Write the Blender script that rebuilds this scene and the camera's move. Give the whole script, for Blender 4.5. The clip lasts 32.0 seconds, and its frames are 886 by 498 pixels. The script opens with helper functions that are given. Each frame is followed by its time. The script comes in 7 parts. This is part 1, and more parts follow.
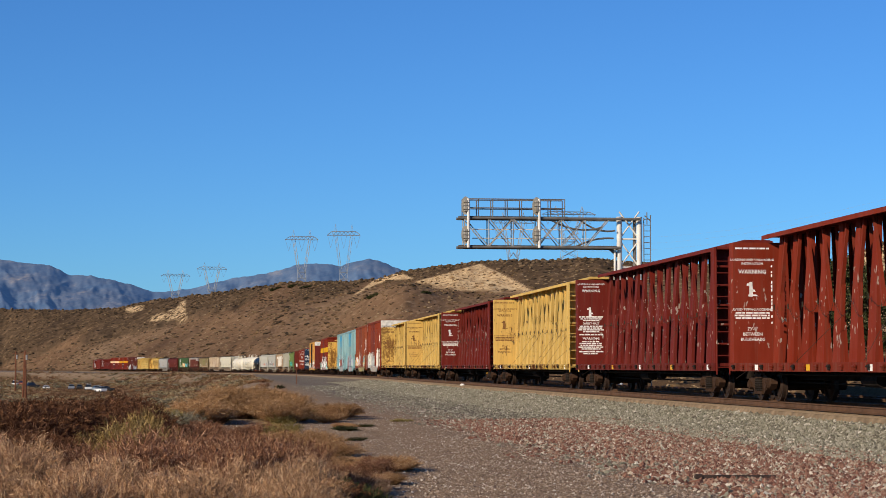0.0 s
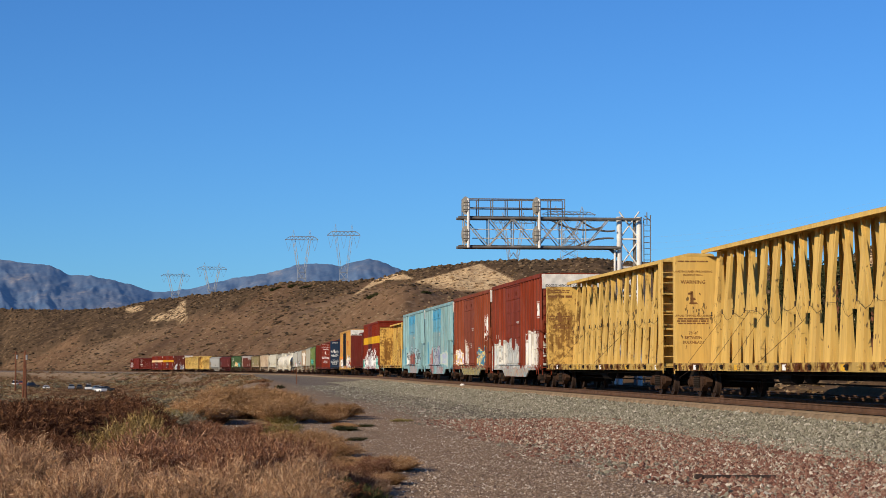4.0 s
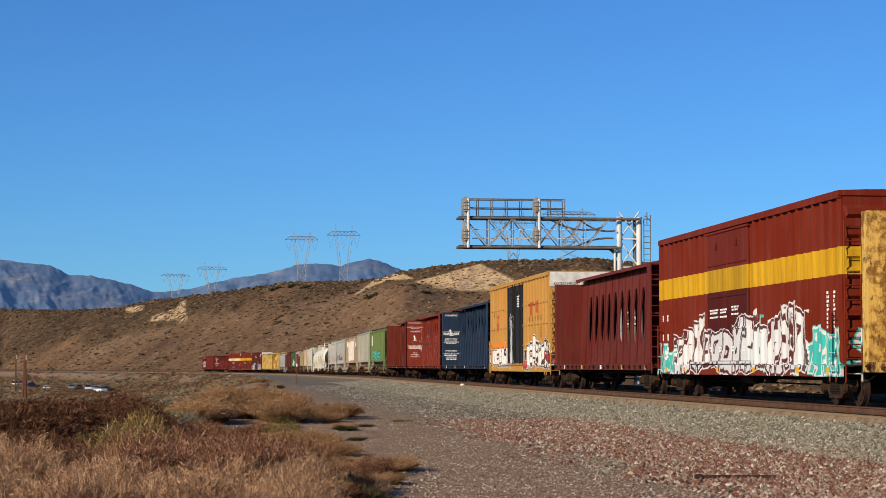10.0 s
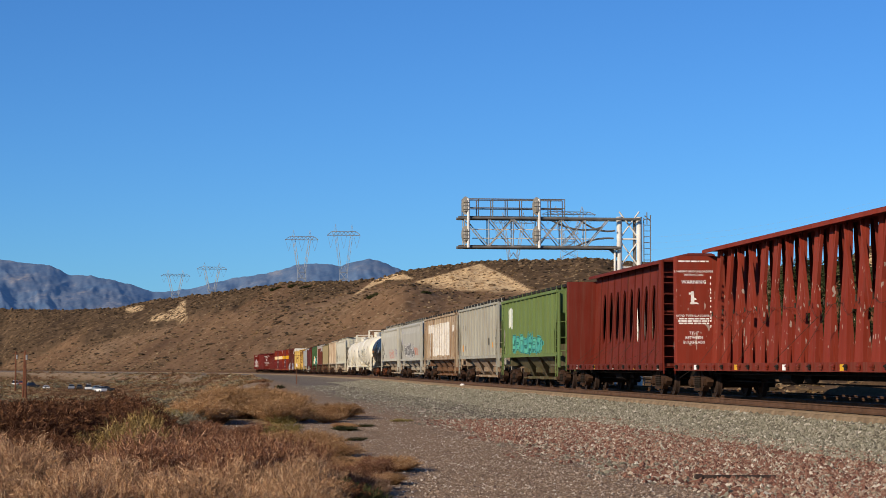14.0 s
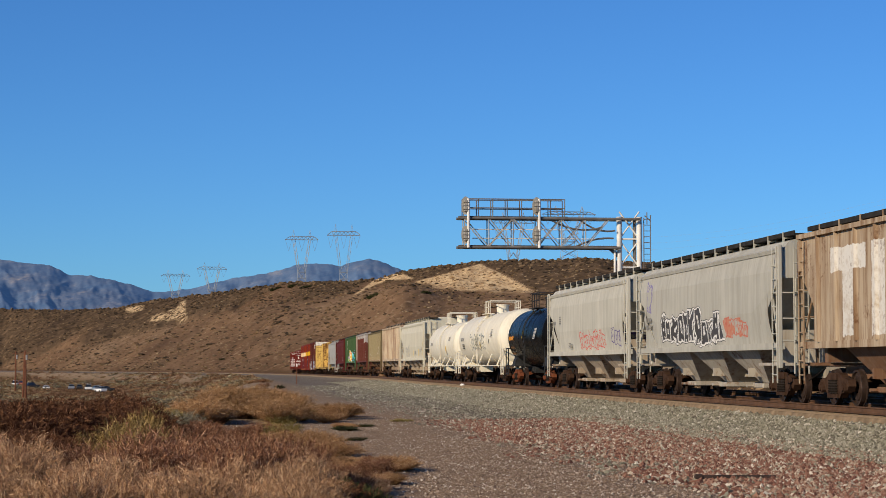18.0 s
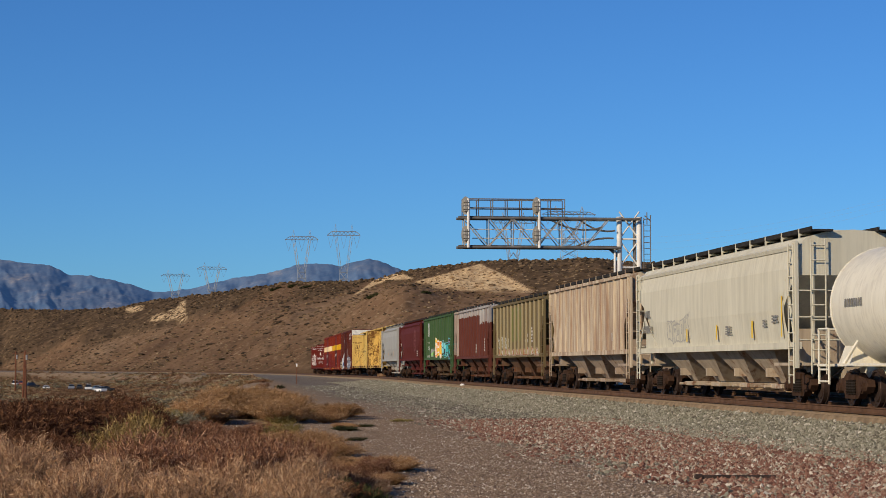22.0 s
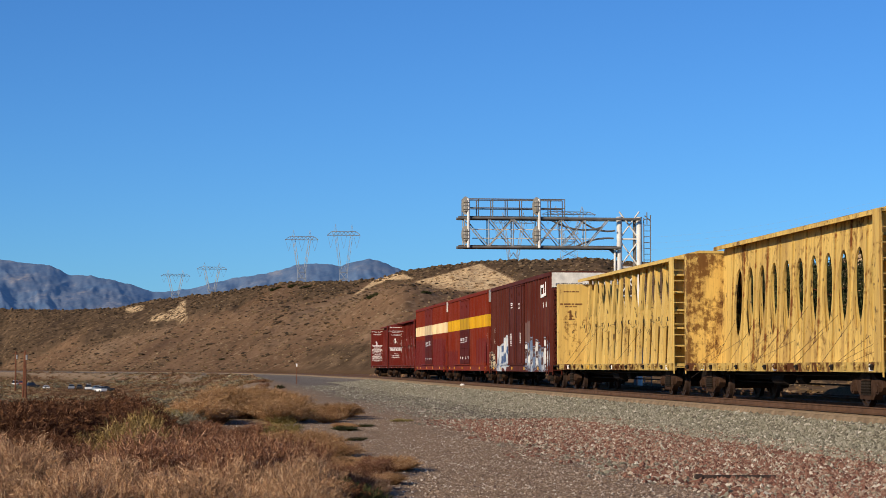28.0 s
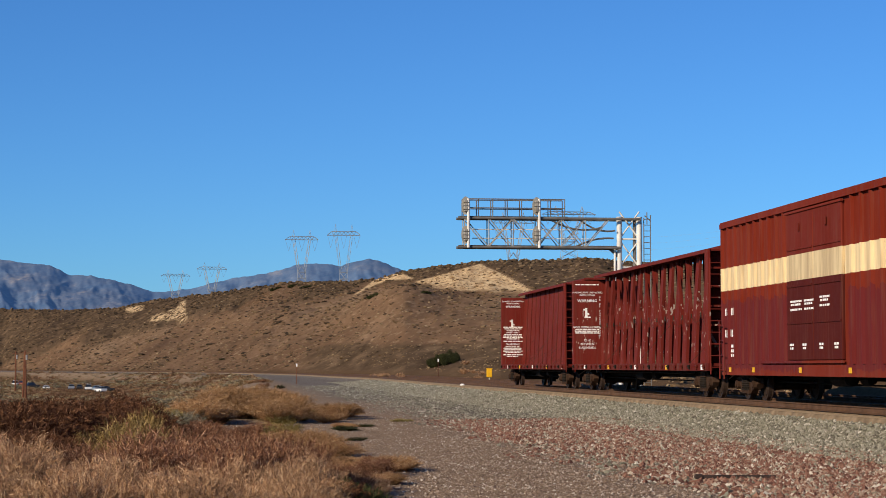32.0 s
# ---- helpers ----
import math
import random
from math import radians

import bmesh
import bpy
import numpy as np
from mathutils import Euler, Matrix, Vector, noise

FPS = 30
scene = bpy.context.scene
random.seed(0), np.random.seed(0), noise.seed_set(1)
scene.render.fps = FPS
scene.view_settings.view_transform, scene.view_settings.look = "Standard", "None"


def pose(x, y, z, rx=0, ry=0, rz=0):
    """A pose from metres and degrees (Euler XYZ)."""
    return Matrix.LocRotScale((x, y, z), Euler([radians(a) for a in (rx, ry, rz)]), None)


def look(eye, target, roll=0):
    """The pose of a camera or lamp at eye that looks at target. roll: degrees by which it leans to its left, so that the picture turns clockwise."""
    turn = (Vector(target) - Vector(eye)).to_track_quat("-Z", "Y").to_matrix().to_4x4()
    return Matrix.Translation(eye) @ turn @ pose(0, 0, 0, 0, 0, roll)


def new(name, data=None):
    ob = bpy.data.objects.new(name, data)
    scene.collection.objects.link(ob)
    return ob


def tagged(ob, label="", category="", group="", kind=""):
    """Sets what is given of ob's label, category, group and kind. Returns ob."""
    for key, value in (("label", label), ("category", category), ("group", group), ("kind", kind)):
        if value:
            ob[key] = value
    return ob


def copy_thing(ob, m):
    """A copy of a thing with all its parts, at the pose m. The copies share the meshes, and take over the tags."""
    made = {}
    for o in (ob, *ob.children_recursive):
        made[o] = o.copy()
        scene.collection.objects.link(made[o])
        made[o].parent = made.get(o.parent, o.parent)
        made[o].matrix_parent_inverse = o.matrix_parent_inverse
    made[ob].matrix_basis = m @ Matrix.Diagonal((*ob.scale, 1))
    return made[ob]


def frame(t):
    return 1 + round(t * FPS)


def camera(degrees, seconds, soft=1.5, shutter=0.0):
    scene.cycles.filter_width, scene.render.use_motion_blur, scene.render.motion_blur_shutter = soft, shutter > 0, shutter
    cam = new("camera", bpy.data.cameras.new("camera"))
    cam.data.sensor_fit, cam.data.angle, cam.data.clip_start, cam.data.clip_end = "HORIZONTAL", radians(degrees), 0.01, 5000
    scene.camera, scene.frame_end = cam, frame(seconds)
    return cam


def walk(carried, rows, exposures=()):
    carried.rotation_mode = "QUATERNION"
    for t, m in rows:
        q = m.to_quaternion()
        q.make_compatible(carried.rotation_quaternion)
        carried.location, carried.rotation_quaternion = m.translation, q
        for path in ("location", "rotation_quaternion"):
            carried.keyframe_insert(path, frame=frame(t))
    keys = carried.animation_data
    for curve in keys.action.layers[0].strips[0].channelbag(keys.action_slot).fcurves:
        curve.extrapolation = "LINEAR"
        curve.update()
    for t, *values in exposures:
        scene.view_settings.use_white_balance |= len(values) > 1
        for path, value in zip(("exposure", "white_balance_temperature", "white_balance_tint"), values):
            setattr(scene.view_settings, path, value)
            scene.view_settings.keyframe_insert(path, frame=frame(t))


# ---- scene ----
# A camera on a tripod beside a double-track main line, looking along the rails.
# World: the near rail's top is z = 0 beside the camera, y runs along the view, x to the right.
cam = camera(26.08, 32.0, soft=0.85, shutter=0.0)
EYE = pose(0, 0, 1.0, 93.511, 0, 0)
# the lens closes down a little while the pale tank cars pass
walk(cam, [(0.0, EYE), (32.0, EYE)], exposures=[(0.0, 0.06), (17.0, 0.06), (18.0, -0.03), (19.0, -0.07), (20.0, -0.13), (21.0, -0.17), (22.0, -0.18), (23.0, -0.14), (24.0, -0.04), (25.0, 0.06), (32.0, 0.06)])

# ---- light: a low, clear afternoon sun over the left shoulder ----
SUN_AZ, SUN_EL = radians(225), radians(22.5)      # azimuth from north (+y), clockwise
TO_SUN = Vector((math.sin(SUN_AZ) * math.cos(SUN_EL), math.cos(SUN_AZ) * math.cos(SUN_EL), math.sin(SUN_EL)))
world = bpy.data.worlds.new("sky")
scene.world = world
world.use_nodes = True
wt = world.node_tree
sky = wt.nodes.new("ShaderNodeTexSky")
sky.sky_type = "NISHITA"
sky.sun_disc = False
sky.sun_elevation, sky.sun_rotation = SUN_EL, SUN_AZ
sky.altitude, sky.air_density, sky.dust_density, sky.ozone_density = 900, 1.0, 0.2, 3.0
wt.nodes["Background"].inputs["Strength"].default_value = 0.086
tint = wt.nodes.new("ShaderNodeMix")                # clear, dry desert air: a deeper blue than the model gives
tint.data_type, tint.blend_type = "RGBA", "MULTIPLY"
tint.inputs["Factor"].default_value = 1.0
tint.inputs[7].default_value = (0.39, 0.80, 1.31, 1)
wt.links.new(sky.outputs["Color"], tint.inputs[6])
wt.links.new(tint.outputs[2], wt.nodes["Background"].inputs["Color"])
sun = new("sun", bpy.data.lights.new("sun", "SUN"))
sun.data.energy, sun.data.angle, sun.data.color = 4.5, radians(0.55), (1.0, 0.84, 0.62)
sun.matrix_world = look(TO_SUN * 100, (0, 0, 0))

# ---- materials ----
MAT = {}


class Nodes:
    """A material's node tree with short ways to add nodes."""

    def __init__(self, name):
        self.mat = bpy.data.materials.new(name)
        self.mat.use_nodes = True
        self.t = self.mat.node_tree
        self.bsdf = self.t.nodes["Principled BSDF"]
        MAT[name] = self.mat

    def add(self, kind, **inputs):
        n = self.t.nodes.new(kind)
        for k, v in inputs.items():
            self.put(n.inputs[k.replace("_", " ")], v)
        return n

    def put(self, socket, v):
        if hasattr(v, "is_output"):
            self.t.links.new(v, socket)
        elif isinstance(v, tuple) and len(v) == 3 and socket.type == "RGBA":
            socket.default_value = (*v, 1)
        else:
            socket.default_value = v

    def set(self, **inputs):
        for k, v in inputs.items():
            self.put(self.bsdf.inputs[k.replace("_", " ")], v)

    def coord(self):
        return self.add("ShaderNodeTexCoord").outputs["Object"]

    def attr(self, name):
        n = self.add("ShaderNodeAttribute")
        n.attribute_name = name
        return n.outputs["Fac"]

    def noise(self, scale, detail=4.0, vec=None, rough=0.55, stretch=None):
        v = vec or self.coord()
        if stretch:
            m = self.add("ShaderNodeMapping", Vector=v)
            m.inputs["Scale"].default_value = stretch
            v = m.outputs["Vector"]
        return self.add("ShaderNodeTexNoise", Vector=v, Scale=scale, Detail=detail, Roughness=rough).outputs["Fac"]

    def ramp(self, fac, stops):
        n = self.add("ShaderNodeValToRGB", Fac=fac)
        el = n.color_ramp.elements
        while len(el) < len(stops):
            el.new(0.5)
        for e, (p, c) in zip(el, stops):
            e.position = p
            e.color = (*c, 1) if isinstance(c, tuple) else (c, c, c, 1)
        return n.outputs["Color"]

    def mix(self, fac, a, b, blend="MIX"):
        n = self.add("ShaderNodeMix")
        n.data_type, n.blend_type = "RGBA", blend
        self.put(n.inputs["Factor"], fac)
        self.put(n.inputs[6], a if hasattr(a, "is_output") else (*a, 1))
        self.put(n.inputs[7], b if hasattr(b, "is_output") else (*b, 1))
        return n.outputs[2]

    def math(self, op, a, b=0.0):
        n = self.add("ShaderNodeMath")
        n.operation = op
        self.put(n.inputs[0], a)
        self.put(n.inputs[1], b)
        return n.outputs[0]

    def bump(self, height, strength=0.3, distance=0.02):
        n = self.add("ShaderNodeBump", Height=height, Strength=strength, Distance=distance)
        self.put(self.bsdf.inputs["Normal"], n.outputs["Normal"])


def ground_material():
    n = Nodes("ground")
    off, hill, sand, brush, low = n.attr("off"), n.attr("hill"), n.attr("sand"), n.attr("brush"), n.attr("low")
    big, mid, fine = n.noise(0.09), n.noise(1.1), n.noise(9.0, 6)
    grit = n.noise(26.0, 3)
    dirt = n.ramp(fine, [(0.3, (0.190, 0.128, 0.080)), (0.55, (0.295, 0.208, 0.136)), (0.72, (0.40, 0.30, 0.205))])
    dirt = n.mix(n.ramp(mid, [(0.35, 0.0), (0.7, 0.5)]), dirt, (0.335, 0.235, 0.150))
    dirt = n.mix(n.ramp(grit, [(0.58, 0.0), (0.66, 0.75)]), dirt, (0.50, 0.42, 0.33))
    dirt = n.mix(n.ramp(grit, [(0.34, 0.7), (0.42, 0.0)]), dirt, (0.11, 0.075, 0.05))
    stone = n.ramp(fine, [(0.35, (0.10, 0.08, 0.065)), (0.6, (0.26, 0.225, 0.185)), (0.75, (0.42, 0.38, 0.32))])
    oily_and_shade = n.ramp(fine, [(0.3, (0.065, 0.039, 0.021)), (0.7, (0.175, 0.11, 0.06))])
    wob = n.math("ADD", off, n.math("MULTIPLY", n.math("SUBTRACT", mid, 0.5), 3.0))
    base = n.mix(n.ramp(n.math("MULTIPLY", wob, 0.05), [(0.44, 0.0), (0.56, 1.0)]), stone, dirt)
    base = n.mix(n.ramp(n.math("MULTIPLY", off, 0.1), [(0.15, 0.0), (0.175, 1.0)]), (0.36, 0.27, 0.18), base)
    # oily bed; past the second track the same dark tone is painted shade
    base = n.mix(n.ramp(n.math("MULTIPLY", off, 0.1), [(0.118, 0.0), (0.128, 1.0)]), oily_and_shade, base)
    far = n.ramp(n.math("MULTIPLY", wob, -0.08), [(1.0, 0.0), (1.0, 1.0)])
    base = n.mix(far, base, n.mix(mid, (0.27, 0.185, 0.10), (0.17, 0.115, 0.065)))
    scrub = n.ramp(n.noise(0.22, 6), [(0.38, (0.08, 0.05, 0.026)), (0.55, (0.165, 0.096, 0.048)), (0.72, (0.27, 0.185, 0.10))])
    base = n.mix(low, base, scrub)
    fall = (1.0, 0.13, 0.9)
    h_noise, h_fine = n.noise(0.02, 6, None, 0.6, fall), n.noise(0.22, 6, None, 0.6, fall)
    slope = n.ramp(h_noise, [(0.35, (0.148, 0.085, 0.048)), (0.55, (0.228, 0.137, 0.078)), (0.7, (0.30, 0.195, 0.114))])
    slope = n.mix(n.ramp(h_fine, [(0.44, 0.0), (0.64, 0.6)]), slope, (0.125, 0.079, 0.046))
    slope = n.mix(n.ramp(n.noise(0.5, 5, None, 0.6, fall), [(0.55, 0.0), (0.7, 0.55)]), slope, (0.40, 0.275, 0.165))
    tufts = n.add("ShaderNodeMapping", Vector=n.coord())
    tufts.inputs["Scale"].default_value = (0.34, 0.045, 0.3)
    cells = n.add("ShaderNodeTexVoronoi", Vector=tufts.outputs["Vector"], Scale=1.0)
    slope = n.mix(n.math("MULTIPLY", n.ramp(cells.outputs["Distance"], [(0.14, 0.6), (0.32, 0.0)]), n.ramp(h_noise, [(0.42, 0.35), (0.55, 1.0)])), slope, (0.10, 0.066, 0.038))
    slope = n.mix(n.math("MULTIPLY", brush, 0.85), slope, n.ramp(h_fine, [(0.36, (0.055, 0.039, 0.024)), (0.52, (0.105, 0.070, 0.042)), (0.66, (0.20, 0.132, 0.077))]))
    rills = n.noise(0.42, 5, None, 0.65, (1.0, 0.1, 0.35))
    specks = n.noise(0.9, 3, None, 0.5, (1.0, 0.1, 1.0))
    bare = n.ramp(rills, [(0.36, (0.42, 0.265, 0.135)), (0.5, (0.66, 0.455, 0.24)), (0.66, (0.76, 0.56, 0.31))])
    bare = n.mix(n.ramp(specks, [(0.58, 0.0), (0.64, 0.7)]), bare, (0.24, 0.15, 0.08))
    slope = n.mix(sand, slope, bare)
    # dark ledge stripes and shadow, painted over the pale rock
    slope = n.mix(n.math("MULTIPLY", n.attr("ledge"), n.ramp(rills, [(0.44, 1.0), (0.5, 0.0)])), slope, (0.10, 0.066, 0.04))
    base = n.mix(hill, base, slope)
    n.set(Base_Color=base, Roughness=1.0, Specular_IOR_Level=0.0)
    n.bump(n.math("ADD", fine, n.math("MULTIPLY", n.math("ADD", h_fine, n.math("MULTIPLY", rills, sand)), n.math("MULTIPLY", hill, 12.0))), 0.6, 0.05)


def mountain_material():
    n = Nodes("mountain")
    # blue haze, broad blue shade and lit tan speckles go into the base colour
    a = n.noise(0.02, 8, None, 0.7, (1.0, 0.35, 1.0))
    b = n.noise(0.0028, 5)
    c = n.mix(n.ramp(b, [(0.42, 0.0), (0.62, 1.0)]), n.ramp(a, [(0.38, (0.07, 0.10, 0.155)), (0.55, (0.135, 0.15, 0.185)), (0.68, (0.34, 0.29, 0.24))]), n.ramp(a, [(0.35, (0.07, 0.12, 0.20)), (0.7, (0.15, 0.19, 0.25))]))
    n.set(Base_Color=c, Roughness=1.0, Specular_IOR_Level=0.0, Emission_Color=(0.10, 0.22, 0.45), Emission_Strength=0.2)   # air light of a far backdrop, painted as blue tones and a blue glow


def plain(name, color, rough=0.7, metal=0.0, vary=0.25, scale=3.0):
    n = Nodes(name)
    dark = tuple(c * (1 - vary) for c in color)
    lite = tuple(min(1, c * (1 + vary)) for c in color)
    a = n.noise(scale, 6)
    n.set(Base_Color=n.ramp(a, [(0.3, dark), (0.7, lite)]), Roughness=rough, Metallic=metal, Specular_IOR_Level=0.06)
    n.bump(n.noise(scale * 12, 3), 0.12, 0.01)
    return n.mat


ground_material()
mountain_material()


# ---- painted and weathered steel ----
def box_mask(n, x, z, rect, wob):
    """1 inside a rectangle of the car's side, with uneven edges."""
    x0, x1, z0, z1 = rect
    xx = n.math("ADD", x, n.math("MULTIPLY", wob, 0.45))
    zz = n.math("ADD", z, n.math("MULTIPLY", wob, 0.9))
    m = n.math("MULTIPLY", n.math("GREATER_THAN", xx, x0), n.math("LESS_THAN", xx, x1))
    return n.math("MULTIPLY", m, n.math("MULTIPLY", n.math("GREATER_THAN", zz, z0), n.math("LESS_THAN", zz, z1)))


def sprayed(n, co, x, z, rect):
    """Fat leaning sprayed letters that mean nothing: 0.5 plus the distance from their strokes, and a slow change of tone."""
    x0, x1, z0, z1 = rect
    tall = z1 - z0
    pitch = min(max(tall * 0.72, 0.4), 1.5)
    warp = n.add("ShaderNodeTexNoise", Vector=co, Scale=0.85 / pitch, Detail=1.0, Roughness=0.5)
    w = n.add("ShaderNodeSeparateXYZ", Vector=warp.outputs["Color"])
    tone = n.noise(1.1 / pitch, 2, co)
    v = n.math("ADD", n.math("DIVIDE", n.math("SUBTRACT", z, z0), tall), n.math("MULTIPLY", n.math("SUBTRACT", w.outputs["Y"], 0.5), 0.55))
    u = n.math("ADD", n.math("DIVIDE", n.math("SUBTRACT", x, x0), pitch), n.math("MULTIPLY", n.math("SUBTRACT", w.outputs["X"], 0.5), 1.5))
    u = n.math("ADD", u, n.math("MULTIPLY", v, -0.22))
    cell, lu = n.math("FLOOR", u), n.math("FRACT", u)
    pick = n.add("ShaderNodeTexWhiteNoise")
    pick.noise_dimensions = "1D"
    n.put(pick.inputs["W"], n.math("ADD", cell, x0 * 3.7 + z1 * 1.3))
    r = n.add("ShaderNodeSeparateXYZ", Vector=pick.outputs["Color"])

    def near(a, middle, half):
        return n.math("SUBTRACT", n.math("ABSOLUTE", n.math("SUBTRACT", a, middle)), half)
    inner = near(lu, 0.5, 0.38)
    stem = near(lu, 0.24, 0.12)
    stem2 = n.math("MAXIMUM", near(lu, 0.76, 0.11), n.math("SUBTRACT", v, n.math("ADD", n.math("MULTIPLY", r.outputs["X"], 0.9), 0.4)))
    low = n.math("MAXIMUM", near(v, n.math("ADD", n.math("MULTIPLY", r.outputs["Y"], 0.3), 0.12), 0.08), inner)
    high = n.math("MAXIMUM", near(v, n.math("ADD", n.math("MULTIPLY", r.outputs["Z"], 0.3), 0.58), 0.08), inner)
    d = n.math("MINIMUM", n.math("MINIMUM", stem, stem2), n.math("MINIMUM", low, high))
    ends = n.math("MAXIMUM", n.math("SUBTRACT", v, n.math("ADD", n.math("MULTIPLY", r.outputs["Y"], 0.38), 0.64)), n.math("SUBTRACT", n.math("MULTIPLY", r.outputs["X"], 0.16), v))
    d = n.math("MAXIMUM", d, n.math("MULTIPLY", ends, tall / pitch))
    sides = n.math("MAXIMUM", n.math("SUBTRACT", x0, x), n.math("SUBTRACT", x, x1))
    sides = n.math("ADD", n.math("DIVIDE", sides, pitch), n.math("MULTIPLY", n.math("SUBTRACT", w.outputs["Z"], 0.38), 1.6))
    d = n.math("MAXIMUM", d, sides)
    rough = n.math("MULTIPLY", n.math("SUBTRACT", n.noise(6.0, 2, co), 0.5), 0.10)
    return n.math("ADD", n.math("ADD", d, rough), 0.5), tone


def paint(name, base, rust=0.2, fade=0.25, streak=0.35, bands=(), zones=(), tags=(), rough=0.55, rust_color=(0.21, 0.066, 0.022), dust=(0.30, 0.22, 0.16), dusty=0.12, rust_ends=(), streak_color=None, scuff=None, gloss=0.025, late=()):
    """Weathered car paint in the car's own space. bands: (z0, z1, colour); zones: (x0, x1, z0, z1, colour) of other paint;
    tags: (x0, x1, z0, z1, fill, second, outline) sprayed over it; late: worn blocks (x0, x1, z0, z1, colour) painted over the streaks."""
    n = Nodes(name)
    co = n.coord()
    sep = n.add("ShaderNodeSeparateXYZ", Vector=co)
    x, z = sep.outputs["X"], sep.outputs["Z"]
    blotch = n.noise(0.55, 5, co)
    grain = n.noise(5.0, 6, co, 0.65)
    run = n.noise(2.6, 5, co, 0.6, (1.0, 1.0, 0.10))
    fine_run = n.noise(9.0, 4, co, 0.6, (1.0, 1.0, 0.06))
    wob = n.math("SUBTRACT", n.noise(3.2, 3, co), 0.5)
    pale = tuple(min(1, c * 1.25 + 0.035) for c in base)
    deep = tuple(c * 0.68 for c in base)
    col = n.mix(n.ramp(blotch, [(0.35, 0.0), (0.65, 1.0)]), base, n.mix(fade, base, pale))
    for z0, z1, c in bands:
        m = n.math("MULTIPLY", n.math("GREATER_THAN", z, z0), n.math("LESS_THAN", z, z1))
        col = n.mix(m, col, c)
    for *rect, c in zones:
        col = n.mix(n.math("MULTIPLY", box_mask(n, x, z, rect, n.math("MULTIPLY", wob, 0.6)), 0.9), col, c)
    col = n.mix(n.math("MULTIPLY", n.ramp(run, [(0.44, 0.0), (0.63, 1.0)]), streak), col, streak_color or deep)
    col = n.mix(n.math("MULTIPLY", n.ramp(fine_run, [(0.5, 0.0), (0.62, 1.0)]), streak * 0.6), col, streak_color or deep)
    for *rect, fill, second, line in tags:
        d, tone = sprayed(n, co, x, z, rect)
        paintcol = n.mix(n.ramp(tone, [(0.44, 0.0), (0.56, 1.0)]), fill, second)
        paintcol = n.mix(n.ramp(d, [(0.52, 0.0), (0.535, 1.0), (0.595, 1.0), (0.61, 0.0)]), paintcol, line)
        paintcol = n.mix(n.ramp(d, [(0.605, 0.0), (0.62, 1.0)]), paintcol, second)
        col = n.mix(n.math("MULTIPLY", n.math("LESS_THAN", d, 0.64), 0.92), col, paintcol)
    for *rect, c in late:
        thin = n.math("MULTIPLY", box_mask(n, x, z, rect, n.math("MULTIPLY", wob, 0.25)), n.ramp(n.math("ADD", n.math("MULTIPLY", grain, 0.6), n.math("MULTIPLY", run, 0.4)), [(0.36, 0.25), (0.5, 0.95)]))
        col = n.mix(thin, col, c)
    if scuff:
        m = n.math("MULTIPLY", n.math("GREATER_THAN", z, 1.5), n.math("LESS_THAN", z, 3.6))
        nick = n.noise(7.0, 2, co, 0.5, (1.0, 1.0, 0.45))
        col = n.mix(n.math("MULTIPLY", m, n.ramp(nick, [(0.65, 0.0), (0.675, 0.8)])), col, scuff)
    thin = n.math("MULTIPLY", n.ramp(fine_run, [(0.5, 0.0), (0.75, 1.0)]), dusty)
    col = n.mix(thin, col, dust)
    where = blotch
    for x0, x1, more in rust_ends:
        m = n.math("MULTIPLY", n.math("GREATER_THAN", x, x0), n.math("LESS_THAN", x, x1))
        where = n.math("ADD", where, n.math("MULTIPLY", m, more))
    spots = n.ramp(n.math("ADD", n.math("ADD", n.math("MULTIPLY", grain, 0.4), n.math("MULTIPLY", run, 0.2)), n.math("MULTIPLY", where, 0.4)), [(max(0.02, 0.66 - rust * 0.28), 0.0), (0.70 - rust * 0.22, 1.0)])
    col = n.mix(n.math("MULTIPLY", spots, min(1, 0.35 + rust)), col, n.mix(grain, rust_color, tuple(c * 0.5 for c in rust_color)))
    n.set(Base_Color=col, Roughness=n.math("ADD", n.math("MULTIPLY", grain, 0.25), rough - 0.1), Specular_IOR_Level=gloss)
    n.bump(n.math("ADD", n.math("MULTIPLY", blotch, 1.5), n.math("MULTIPLY", grain, 0.25)), 0.25, 0.03)
    return n.mat


def belongs(mat, car):
    """Lay a paint's pattern out in the space of the car that wears it."""
    for node in mat.node_tree.nodes:
        if node.bl_idname == "ShaderNodeTexCoord":
            node.object = car


plain("truck_steel", (0.052, 0.029, 0.019), 0.85, 0.0, 0.45, 4)
plain("truck_rust", (0.15, 0.050, 0.024), 0.85, 0.0, 0.4, 4)
plain("dark_steel", (0.022, 0.017, 0.014), 0.8, 0.0, 0.5, 4)
plain("wheel_steel", (0.058, 0.038, 0.030), 0.55, 0.4, 0.4, 6)
plain("roof_steel", (0.42, 0.40, 0.37), 0.6, 0.2, 0.2, 2)
plain("grating", (0.03, 0.028, 0.026), 0.9, 0.0, 0.3, 4)
plain("strap", (0.05, 0.04, 0.03), 0.9, 0.0, 0.3, 4)
plain("white_paint", (0.86, 0.84, 0.80), 0.6, 0.0, 0.15, 5)
plain("dull_white", (0.50, 0.47, 0.42), 0.7, 0.0, 0.25, 3)
plain("black_paint", (0.03, 0.03, 0.03), 0.6, 0.0, 0.3, 5)
plain("faint_mark", (0.22, 0.21, 0.19), 0.7, 0.0, 0.3, 5)
plain("brown_lettering", (0.20, 0.10, 0.04), 0.7, 0.0, 0.3, 5)
plain("reflector", (0.75, 0.42, 0.03), 0.4, 0.0, 0.15, 8)
